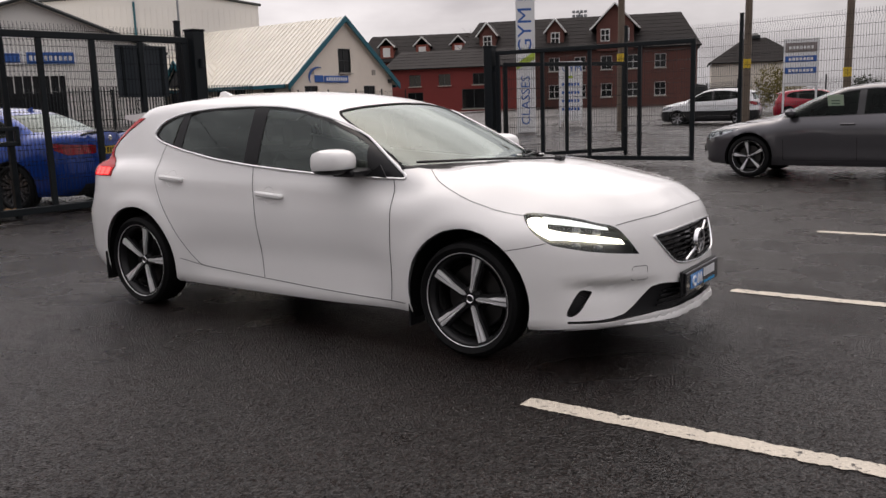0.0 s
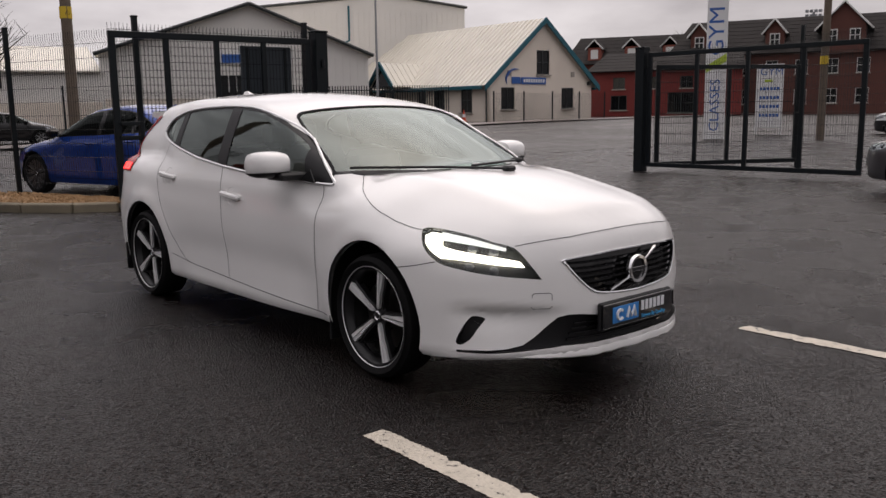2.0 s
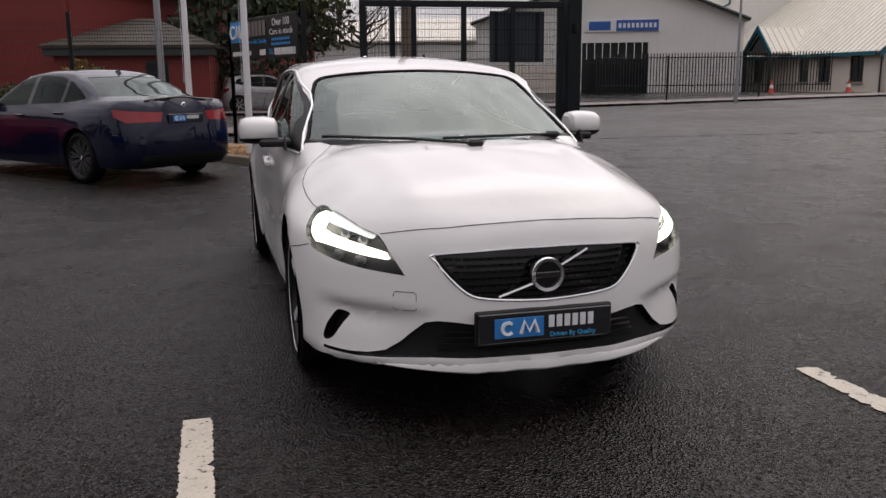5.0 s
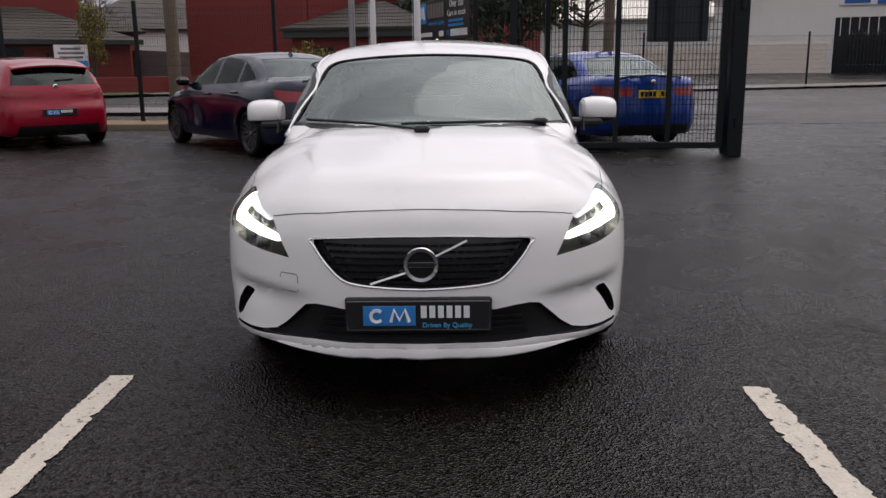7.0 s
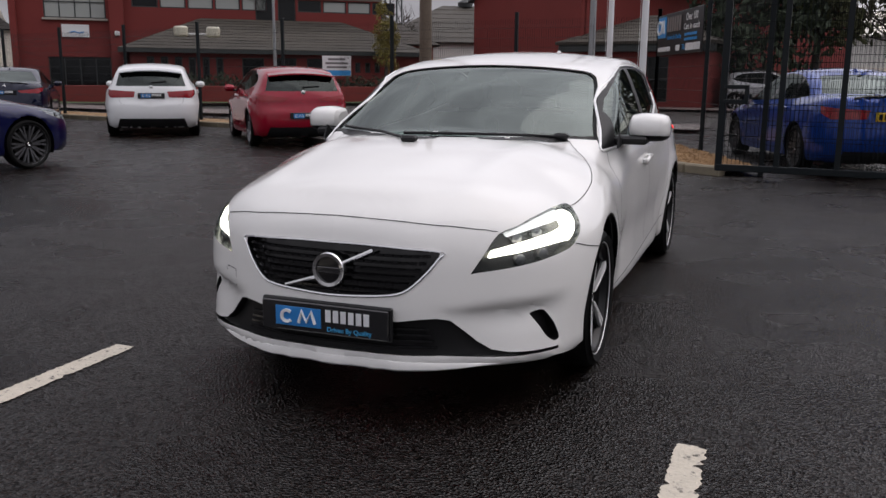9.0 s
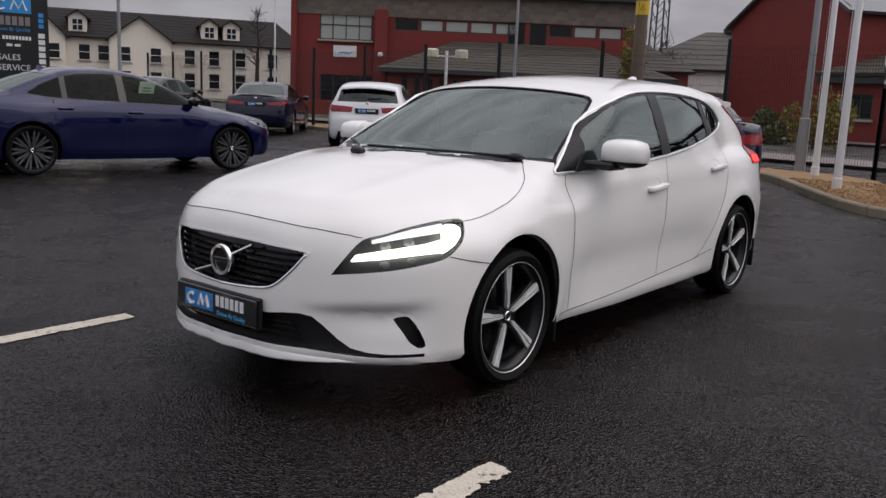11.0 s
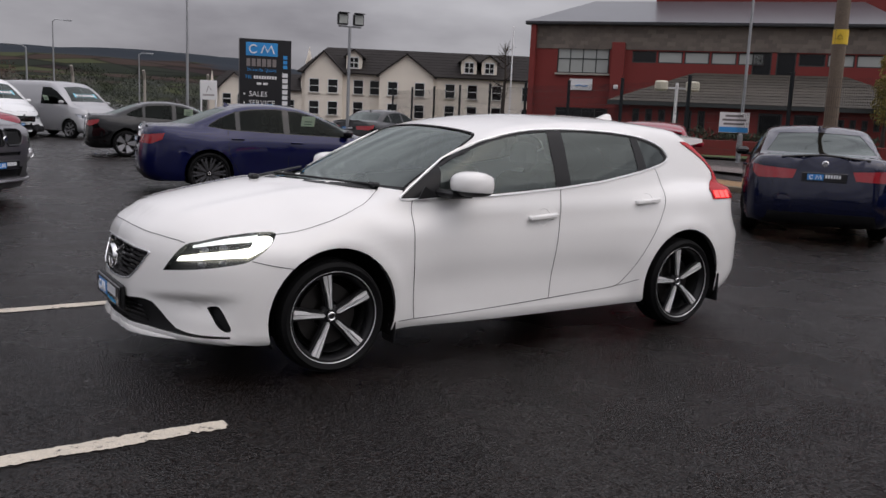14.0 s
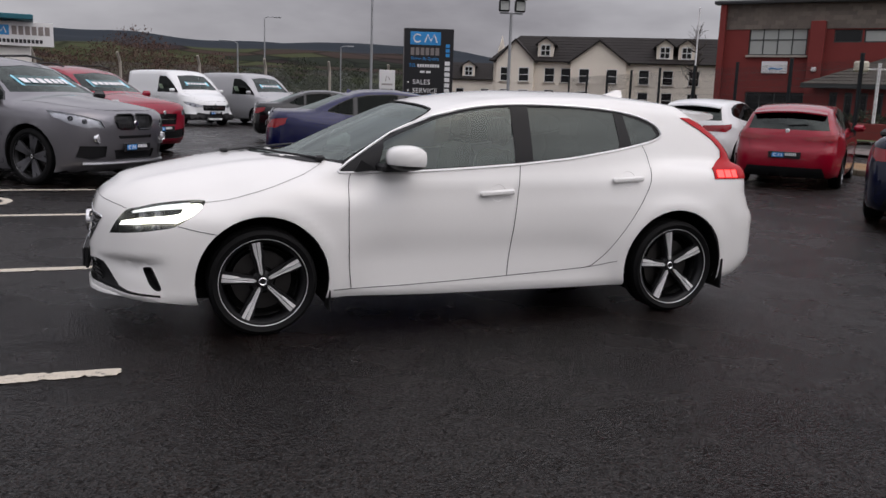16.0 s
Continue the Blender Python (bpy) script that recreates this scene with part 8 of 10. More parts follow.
def terrace(P, Q, depth, eave, ridge, gables, dorms, wins, label):
    """White rendered houses under dark tiles, with front gables and dormers."""
    h = thing("house", label, "house", group="white houses")
    m = frame_of(P, Q, 0.0)
    W = math.dist(P, Q)
    part("front_wall", moved(wall_with_holes(W, eave, wins, 0.3), m), M["white_wall"], h)
    for w in wins:
        window(h, m, *w, bars=(1, 2), frame_m="wwhite", pane="dark_pane")
    for x in (0.15, W - 0.15):
        part("end_wall", moved(MB().box((x, depth / 2, eave / 2), (0.3, depth - 0.1, eave)), m), M["white_wall"], h)
        part("end_gable", moved(MB().add([(x, 0, eave), (x, depth, eave), (x, depth / 2, ridge)], [(0, 1, 2)]), m), M["white_wall"], h)
    tiles(h, m, (-0.4, -0.5, eave - 0.1), (W + 0.4, -0.5, eave - 0.1), (W - 2.0, depth / 2, ridge), (2.0, depth / 2, ridge), M["tile_dark"], 9, 40)
    slope(h, m, (-0.4, depth + 0.5, eave - 0.1), (W + 0.4, depth + 0.5, eave - 0.1), (W - 2.0, depth / 2, ridge), (2.0, depth / 2, ridge), M["tile_dark"])
    slope(h, m, (-0.4, depth + 0.5, eave - 0.1), (-0.4, -0.5, eave - 0.1), (2.0, depth / 2, ridge), (2.0, depth / 2 + 0.01, ridge), M["tile_dark"])
    slope(h, m, (W + 0.4, -0.5, eave - 0.1), (W + 0.4, depth + 0.5, eave - 0.1), (W - 2.0, depth / 2 + 0.01, ridge), (W - 2.0, depth / 2, ridge), M["tile_dark"])
    for gx, gw, gz, proud in gables:
        part("gable_wall", moved(MB().box((gx, -proud / 2 + 0.1, eave / 2), (gw, proud + 0.2, eave), 0.0), m), M["white_wall"], h)
        part("gable", moved(MB().add([(gx - gw / 2, -proud, eave - 0.02), (gx + gw / 2, -proud, eave - 0.02), (gx, -proud, gz)], [(0, 1, 2)]), m), M["white_wall"], h)
        for s in (-1, 1):
            slope(h, m, (gx + s * (gw / 2 + 0.35), -proud - 0.35, eave - 0.25), (gx + s * (gw / 2 + 0.35), depth / 2, eave - 0.25), (gx, depth / 2, gz + 0.15), (gx, -proud - 0.35, gz + 0.15), M["tile_dark"])
        mg = m @ Matrix.Translation((0, -proud - 0.012, 0))
        for x in (gx - gw / 4, gx + gw / 4):
            for zz in (0.9, eave - 2.1):
                window(h, mg, x - 0.5, zz, 1.0, 1.35, bars=(1, 2), frame_m="wwhite", deep=-0.02)
    for dx, dz in dorms:
        q = (dz - eave) / (ridge - eave) * depth / 2
        dm = part("dormer", moved(MB().box((dx, q + 0.4, dz + 0.35), (1.5, 1.9, 1.5), 0.0), m), M["white_wall"], h)
        md = m @ Matrix.Translation((0, q - 0.57, 0))
        for s in (-1, 1):
            slope(dm, m, (dx + s * 1.05, q - 0.85, dz + 1.0), (dx + s * 1.05, q + 2.2, dz + 1.0), (dx, q + 2.2, dz + 1.75), (dx, q - 0.85, dz + 1.75), M["tile_dark"], 0.1)
        part("dormer_gable", moved(MB().add([(dx - 0.75, q - 0.56, dz + 1.08), (dx + 0.75, q - 0.56, dz + 1.08), (dx, q - 0.56, dz + 1.66)], [(0, 1, 2)]), m), M["white_wall"], dm)
        part("dormer_frame", moved(MB().box((dx, q - 0.59, dz + 0.45), (0.95, 0.05, 1.15)), m), M["wwhite"], dm)
        for i in (-1, 1):
            for j in (0, 1):
                part("pane", moved(MB().box((dx + 0.22 * i, q - 0.625, dz + 0.2 + 0.5 * j), (0.36, 0.03, 0.42)), m), M["dark_pane"], dm)


terrace((-31.2, -73.2), (-52.6, -60.2), 9.0, 5.1, 7.7, [(2.2, 3.6, 6.9, 0.8), (10.2, 5.2, 6.9, 1.2)], [(5.0, 5.6), (16.3, 5.6), (18.3, 5.6)],
        [(5.0, 0.9, 1.0, 1.4), (5.0, 3.0, 1.0, 1.4), (6.6, 3.0, 1.0, 1.4), (14.0, 0.9, 1.0, 1.4), (14.0, 3.0, 1.0, 1.4), (16.2, 0.9, 1.0, 1.4), (16.2, 3.0, 1.0, 1.4), (18.6, 0.9, 1.0, 1.4), (18.6, 3.0, 1.0, 1.4), (21.6, 3.0, 1.0, 1.4), (21.6, 0.9, 1.0, 1.4)],
        "long cream-white rendered house with dark tiled roof and dormers")
terrace((-29.0, -95.0), (-46.0, -88.0), 8.0, 3.6, 5.6, [(3.0, 3.4, 5.2, 0.6)], [(7.5, 4.0), (11.5, 4.0)], [(6.0, 1.0, 1.0, 1.4), (9.0, 1.0, 1.0, 1.4), (12.0, 1.0, 1.0, 1.4)], "lower cream-white house behind the sign, dark tiled roof")

# ---------- signs, poles, trees, distance ----------
M["pole_wood"] = mat("weathered_pole_wood", (0.13, 0.10, 0.075), rough=0.85, vary=0.3, scale=2, fine=0.3, fine_scale=25, bump=0.4)
M["galv"] = mat("galvanised_steel", (0.30, 0.31, 0.32), rough=0.5, metal=0.5, vary=0.12, scale=2)
M["white_pole"] = mat("white_flagpole", (0.74, 0.74, 0.75), rough=0.35, vary=0.04)
M["yellow"] = mat("yellow_warning_plate", (0.62, 0.42, 0.02), rough=0.5)
M["lamp_glass"] = mat("lamp_diffuser", (0.55, 0.52, 0.42), rough=0.3)
M["leaf_dark"] = mat("dark_evergreen_leaves", (0.022, 0.035, 0.014), rough=0.7, vary=0.4, scale=0.8)
M["leaf_yellow"] = mat("yellow_green_leaves", (0.16, 0.13, 0.02), rough=0.7, vary=0.35, scale=1.2)
M["leaf_olive"] = mat("olive_leaves", (0.06, 0.065, 0.02), rough=0.7, vary=0.35, scale=1.2)
M["hedge"] = mat("dark_hedge_leaves", (0.025, 0.034, 0.016), rough=0.8, vary=0.4, scale=1.5)
M["bark"] = mat("bark", (0.05, 0.04, 0.032), rough=0.9, vary=0.3, scale=6)
M["lime"] = mat("lime_print", (0.42, 0.55, 0.05), rough=0.5)
M["cone"] = mat("orange_cone", (0.55, 0.06, 0.02), rough=0.5)


def facing(x, y, z, tx, ty):
    """Axes of an upright board at x, y, z that looks towards tx, ty: x along it, y up, z out."""
    n = Vector((tx - x, ty - y, 0)).normalized()
    r = Vector((-n.y, n.x, 0))
    return Matrix(((r.x, 0, n.x, x), (r.y, 0, n.y, y), (0, 1, 0, z), (0, 0, 0, 1)))


def dealer_mark(parent, m, w, h, bars_below=True):
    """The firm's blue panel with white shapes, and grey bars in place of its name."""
    b = part("mark_panel", MB().box((0, 0, 0.006), (w, h, 0.012), 0.004, m), M["sign_cyan"], parent)
    k = h / 0.5
    mk = MB()
    mk.tube([(-w * 0.26 + 0.15 * k * math.cos(a), 0.15 * k * math.sin(a), 0.016) for a in np.linspace(0.7, 5.6, 14)], 0.035 * k, 4, m=m)
    mk.tube([(-w * 0.02, -0.15 * k, 0.016), (w * 0.07, 0.15 * k, 0.016), (w * 0.18, -0.10 * k, 0.016), (w * 0.29, 0.15 * k, 0.016), (w * 0.38, -0.15 * k, 0.016)], 0.035 * k, 4, m=m)
    part("mark_shape", mk, M["sign_white"], b)
    return b


def bars(parent, m, x0, x1, y, h, n, material, z=0.012):
    w = (x1 - x0) / n
    for i in range(n):
        part("lettering_bar", MB().box((x0 + w * (i + 0.5), y, z), (w * 0.74, h, 0.006), 0, m), M[material], parent)


def sign_tower():
    m = facing(-7.15, -21.65, 0, 2.6, 5.2)
    s = thing("sign_tower", "tall black dealer sign with blue panel and white lettering", "sign")
    part("panel", MB().box((0, 1.72, -0.12), (1.62, 3.60, 0.24), 0.01, m), M["sign_black"], s)
    part("edge_strip", MB().box((-0.825, 1.72, -0.12), (0.03, 3.58, 0.2), 0.004, m), M["sign_grey"], s)
    dealer_mark(s, m @ pose(-0.12, 3.20, 0.001), 1.0, 0.42)
    bars(s, m, -0.62, 0.36, 2.78, 0.24, 6, "sign_grey2", 0.004)
    f = m @ pose(-0.12, 2.55, 0.004)
    writing("Driven By Quality", 0.14, M["sign_cyan"], s, f, 0.003, width=0.92)
    writing("TEL", 0.15, M["sign_cyan"], s, m @ pose(-0.53, 2.32, 0.004), 0.003)
    bars(s, m, -0.38, 0.36, 2.32, 0.10, 9, "sign_white", 0.004)
    bars(s, m, -0.30, 0.10, 2.12, 0.07, 2, "sign_white", 0.004)
    for t, y in (("SALES", 1.78), ("SERVICE", 1.50), ("PARTS", 1.22)):
        if t != "PARTS":
            writing(t, 0.23, M["sign_white"], s, m @ pose(-0.52, y, 0.004), 0.003, "LEFT")
            part("bullet", MB().lathe([(0.0, 0.008), (0.03, 0.008), (0.03, 0.0)], 10, m @ pose(-0.66, y, 0.002)), M["sign_white"], s)
    bars(s, m @ pose(0.62, 1.75, 0, 0, 0, 90), -1.2, 0.75, 0, 0.17, 11, "sign_white", 0.004)
    bars(s, m @ pose(0.62, 1.75, 0, 0, 0, 90), 0.85, 1.3, 0, 0.13, 3, "sign_cyan", 0.004)


M["sign_grey2"] = mat("sign_silver_letters", (0.24, 0.21, 0.20), rough=0.35, metal=0.3)
sign_tower()


def fence_board():
    a, b = Vector((-12.38, -0.56, 0)), Vector((-9.75, 0.46, 0))
    c = (a + b) / 2
    n = Vector((b.y - a.y, -(b.x - a.x), 0)).normalized()
    m = facing(c.x + n.x * 0.06, c.y + n.y * 0.06, 2.06, c.x + n.x * 5, c.y + n.y * 5)
    s = thing("fence_sign", "black dealer banner with blue panel fixed to the fence", "sign")
    part("panel", MB().box((0, 0, -0.01), (2.8, 0.74, 0.02), 0.004, m), M["sign_black"], s)
    dealer_mark(s, m @ pose(-1.08, 0.14, 0), 0.55, 0.38)
    bars(s, m, -0.72, 0.2, 0.17, 0.26, 6, "sign_grey2")
    writing("Driven By Quality", 0.11, M["sign_cyan"], s, m @ pose(-0.26, -0.06, 0.003), 0.002, width=0.9)
    bars(s, m, -1.30, -0.45, -0.26, 0.08, 9, "sign_white")
    bars(s, m, -0.12, 0.20, -0.26, 0.10, 1, "sign_white")
    writing("Over 100", 0.19, M["sign_white"], s, m @ pose(0.78, 0.24, 0.003), 0.002, width=0.66)
    writing("Cars in stock", 0.15, M["sign_white"], s, m @ pose(0.78, 0.08, 0.003), 0.002, width=0.9)
    bars(s, m, 0.42, 1.14, -0.05, 0.045, 7, "sign_cyan")
    bars(s, m, 0.40, 1.16, -0.13, 0.045, 8, "sign_cyan")
    writing("TEL", 0.13, M["sign_cyan"], s, m @ pose(0.36, -0.26, 0.003), 0.002)
    bars(s, m, 0.52, 1.34, -0.26, 0.12, 10, "sign_white")


fence_board()
gb = facing(-6.40, 3.12, 1.86, -3.0, 2.95)
gs = thing("gate_board", "dark blue-grey board fixed to the gate mesh", "board")
part("panel", MB().box((0, 0, -0.11), (0.80, 0.70, 0.015), 0.003, gb), mat("board_back", (0.018, 0.026, 0.034), rough=0.5, vary=0.1), gs)
for x in (-0.3, 0.3):
    part("batten", MB().box((x, 0, -0.095), (0.04, 0.66, 0.02), 0.002, gb), M["fence"], gs)


def post_sign(name, label, x, y, tx, ty, w, h, z, paint_name, draw):
    m = facing(x, y, z, tx, ty)
    s = thing(name, label, "sign")
    part("panel", MB().box((0, 0, -0.03), (w, h, 0.06), 0.01, m), M[paint_name], s)
    for q in (-w / 2 + 0.05, w / 2 - 0.05):
        part("post", MB().tube([(q, -z + 0.0, -0.10), (q, h / 2, -0.10)], 0.04, 8, m=m), M["white_pole"], s)
    draw(s, m)


def gym_pylon(s, m):
    writing("GYM", 0.78, M["sign_blue"], s, m @ pose(0, 1.15, 0.002, 0, 0, 90), 0.004, width=1.7)
    writing("CLASSES", 0.5, M["sign_blue"], s, m @ pose(0, -1.55, 0.002, 0, 0, 90), 0.004, width=1.9)
    part("lime_band", MB().prism([(-0.36, -0.1), (0.36, 0.35), (0.36, 0.05), (-0.36, -0.35)], 0.0, 0.006, m), M["lime"], s)
    bars(s, m, -0.28, 0.28, 2.35, 0.10, 5, "sign_blue", 0.004)


def gym_board(s, m):
    writing("GYM", 0.42, M["sign_blue"], s, m @ pose(0.05, 0.98, 0.002), 0.004, width=0.85)
    part("lime_band", MB().box((-0.05, 0.62, 0.003), (0.3, 0.10, 0.006), 0, m), M["lime"], s)
    for k in range(4):
        bars(s, m, -0.40, 0.40, 0.30 - 0.36 * k, 0.13, 6, "sign_blue", 0.004)


post_sign("pylon_sign", "tall white gym pylon sign with blue letters", -12.9, 25.6, 4, -4, 0.74, 5.6, 2.85, "sign_white", gym_pylon)
post_sign("board_sign", "white gym board sign with blue letters", -13.3, 30.4, 4, -4, 1.05, 2.6, 1.65, "sign_white", gym_board)


def far_board(s, m):
    for k, (c, h) in enumerate((("sign_grey2", 0.5), ("sign_blue", 0.32), ("sign_blue", 0.32))):
        part("print_band", MB().box((0, 0.62 - 0.48 * k, 0.003), (1.25, h * 0.8, 0.006), 0, m), M[c], s)
        bars(s, m, -0.5, 0.5, 0.62 - 0.48 * k, 0.12, 7, "sign_white", 0.008)


post_sign("board_sign", "white roadside board with faded blue bands", -4.62, 34.8, 4, -4, 1.4, 2.0, 2.55, "sign_white", far_board)
post_sign("small_sign", "small white sign on posts with a grey figure mark", -8.9, -32.8, 2, 5, 0.72, 0.85, 2.02, "sign_white", lambda s, m: (bars(s, m, -0.25, 0.25, -0.22, 0.08, 6, "sign_grey2", 0.004), part("mark_shape", MB().tube([(-0.08, -0.08, 0.005), (0.0, 0.18, 0.005), (0.12, 0.0, 0.005)], 0.02, 4, m=m), M["sign_grey2"], s)))
bm_ = facing(5.3, -23.6, 2.75, 2.2, 5.4)
cab = thing("sales_cabin", "sales cabin with teal roof edge and white dealer banner", "cabin")
part("cabin_wall", MB().box((-2.2, -1.25, -2.2), (5.1, 3.0, 3.2), 0.02, bm_), M["clad_grey"], cab)
part("roof_edge", MB().box((-2.2, 0.55, -2.0), (5.3, 0.16, 4.0), 0.02, bm_), M["teal"], cab)
part("banner", MB().box((0, 0.06, -0.4), (2.0, 0.72, 0.03), 0.004, bm_), M["sign_white"], cab)
dealer_mark(cab, bm_ @ pose(-0.58, 0.16, -0.38), 0.70, 0.30)
bars(cab, bm_ @ pose(0, 0, -0.39), -0.18, 0.92, 0.16, 0.26, 6, "sign_grey2")
bars(cab, bm_ @ pose(0, 0, -0.39), -0.55, 0.70, -0.16, 0.11, 11, "sign_black")


def flagpole(x, y, h=7.5, r=0.062):
    f = thing("flagpole", "plain white tapered flagpole standing in the bed", "flagpole", pose(x, y, 0), "flagpoles")
    part("pole", MB().tube([(0, 0, 0), (0, 0, 0.2), (0, 0, h)], [r, r, r * 0.55], 14), M["white_pole"], f, smooth=True)
    part("base_sleeve", MB().lathe([(r + 0.012, 0.08), (r + 0.012, 0.26), (r, 0.28)], 14), M["white_pole"], f)
    part("cleat", MB().box((0.0, -r - 0.015, 1.35), (0.03, 0.03, 0.16), 0.005), M["galv"], f)
    part("halyard", MB().tube([(0.0, -r - 0.02, 1.35), (0, -r * 0.6 - 0.02, h - 0.1)], 0.004, 4), M["white_pole"], f)
    part("finial", MB().lathe([(0.0, h + 0.07), (0.045, h + 0.03), (0.03, h - 0.01)], 10), M["white_pole"], f)


flagpole(-9.42, -0.48)
flagpole(-11.8, -1.44)
flagpole(-24.4, -31.1, 6.0, 0.05)


def lamp_post(x, y, h, arm=0.0, label="grey steel street lamp post", ang=0.0, r=0.07):
    p = thing("street_lamp", label, "street lamp", pose(x, y, rise(x, y), 0, 0, ang), "street lamps")
    part("post", MB().tube([(0, 0, 0), (0, 0, 1.1), (0, 0, 1.12), (0, 0, h)], [r * 1.45, r * 1.45, r, r * 0.6], 12), M["galv"], p, smooth=True)
    part("door", MB().box((0, -r * 1.45, 0.6), (0.09, 0.02, 0.35), 0.004), M["galv"], p)
    part("arm", MB().tube([(0, 0, h - 0.02), (0.25, 0, h + 0.12), (0.4 + arm, 0, h + 0.14)], r * 0.5, 8), M["galv"], p)
    part("lantern", MB().box((0.75 + arm, 0, h + 0.13), (0.65, 0.22, 0.11), 0.04), M["galv"], p)


lamp_post(-12.65, -1.95, 7.5)
lamp_post(-25.2, -17.1, 8.0)
lamp_post(-30.2, 22.9, 8.0, ang=180)
lamp_post(-9.4, -37.6, 8.0)
lamp_post(-8.8, -72.4, 7.6, 0.4, ang=180)
lamp_post(-16.5, -76.0, 5.6, 0.2, ang=180)
lamp_post(-4.9, -58.0, 4.6, 0.2)


def wood_pole(x, y, h=9.0, r=0.15, plate=3.35, face=(4, 4)):
    p = thing("utility_pole", "weathered wooden utility pole with yellow warning plate", "utility pole", pose(x, y, rise(x, y)), "utility poles")
    part("shaft", MB().tube([(0, 0, 0), (0.02, 0, h * 0.5), (0, 0, h)], [r, r * 0.9, r * 0.75], 14), M["pole_wood"], p, smooth=True)
    pl = part("warning_plate", MB().lathe([(r + 0.004, -0.15), (r + 0.004, 0.15)], 20, pose(0, 0, plate)), M["yellow"], p)
    m = facing(0, 0, plate, face[0] - x, face[1] - y)
    part("triangle_mark", MB().tube([m @ Vector(q) for q in ((-0.06, -0.05, r + 0.008), (0.06, -0.05, r + 0.008), (0, 0.06, r + 0.008), (-0.06, -0.05, r + 0.008))], 0.006, 4), M["plate_black"], pl)
    return p


wood_pole(-13.7, -6.0)
wood_pole(-18.96, 4.42, plate=3.9)
wood_pole(-9.6, 27.2, 9.5, 0.14, 2.8)
wood_pole(-4.4, 25.6, 9.0, 0.13, 2.3)
wood_pole(-1.4, 26.4, 9.0, 0.13, 1.9)


def twin_lamp(x, y, h):
    p = thing("twin_lamp", "white post with two square amber lamp heads", "street lamp", pose(x, y, 0))
    part("post", MB().tube([(0, 0, 0), (0, 0, h)], 0.07, 10), M["white_pole"], p)
    part("crossbar", MB().tube([(-0.45, 0.45, h - 0.25), (0.45, -0.45, h - 0.25)], 0.03, 6), M["white_pole"], p)
    for s in (-1, 1):
        part("lamp_head", MB().lathe([(0.0, -0.32), (0.24, -0.32), (0.30, -0.25), (0.30, 0.05), (0.24, 0.12), (0.0, 0.14)], 12, pose(-0.48 * s, 0.48 * s, h - 0.05)), M["lamp_glass"], p, smooth=True)


twin_lamp(-26.6, -21.8, 3.25)
fl = thing("floodlight", "twin floodlights on a steel post", "floodlight", pose(-9.5, -20.4, 0, 0, 0, -10), "street lamps")
part("post", MB().tube([(0, 0, 0), (0, 0, 4.05)], [0.06, 0.045], 10), M["galv"], fl)
part("crossbar", MB().box((0, 0, 4.05), (0.75, 0.05, 0.05), 0.005), M["galv"], fl)
for s in (-1, 1):
    hd_ = part("lamp_head", MB().box((0.26 * s, 0.06, 4.27), (0.34, 0.16, 0.36), 0.03), M["black_trim"], fl)
    part("lamp_face", MB().box((0.26 * s, 0.145, 4.27), (0.27, 0.012, 0.28), 0.004), M["pale_pane"], hd_)
    part("lamp_hood", MB().box((0.26 * s, 0.19, 4.46), (0.34, 0.16, 0.02), 0.004), M["black_trim"], hd_)


def foliage(clumps, per, size, seed, flat=1.0):
    """Many small leaf sprays scattered through lumpy clumps."""
    rnd, mb = random.Random(seed), MB()
    for cx, cy, cz, r in clumps:
        for _ in range(per):
            u, v = rnd.uniform(-1, 1), rnd.uniform(0, 2 * math.pi)
            q = r * (0.55 + 0.5 * rnd.random())
            s_ = math.sqrt(1 - u * u)
            p = Vector((cx + q * s_ * math.cos(v), cy + q * s_ * math.sin(v), cz + q * u * flat))
            e = Euler((rnd.uniform(0, 6.3), rnd.uniform(0, 6.3), rnd.uniform(0, 6.3))).to_matrix()
            k = size * rnd.uniform(0.6, 1.4)
            mb.add([p + e @ Vector(w) * k for w in ((-0.5, 0, 0), (0, -0.28, 0.08), (0.6, 0, 0), (0, 0.28, 0.08))], [(0, 1, 2, 3)])
    return mb


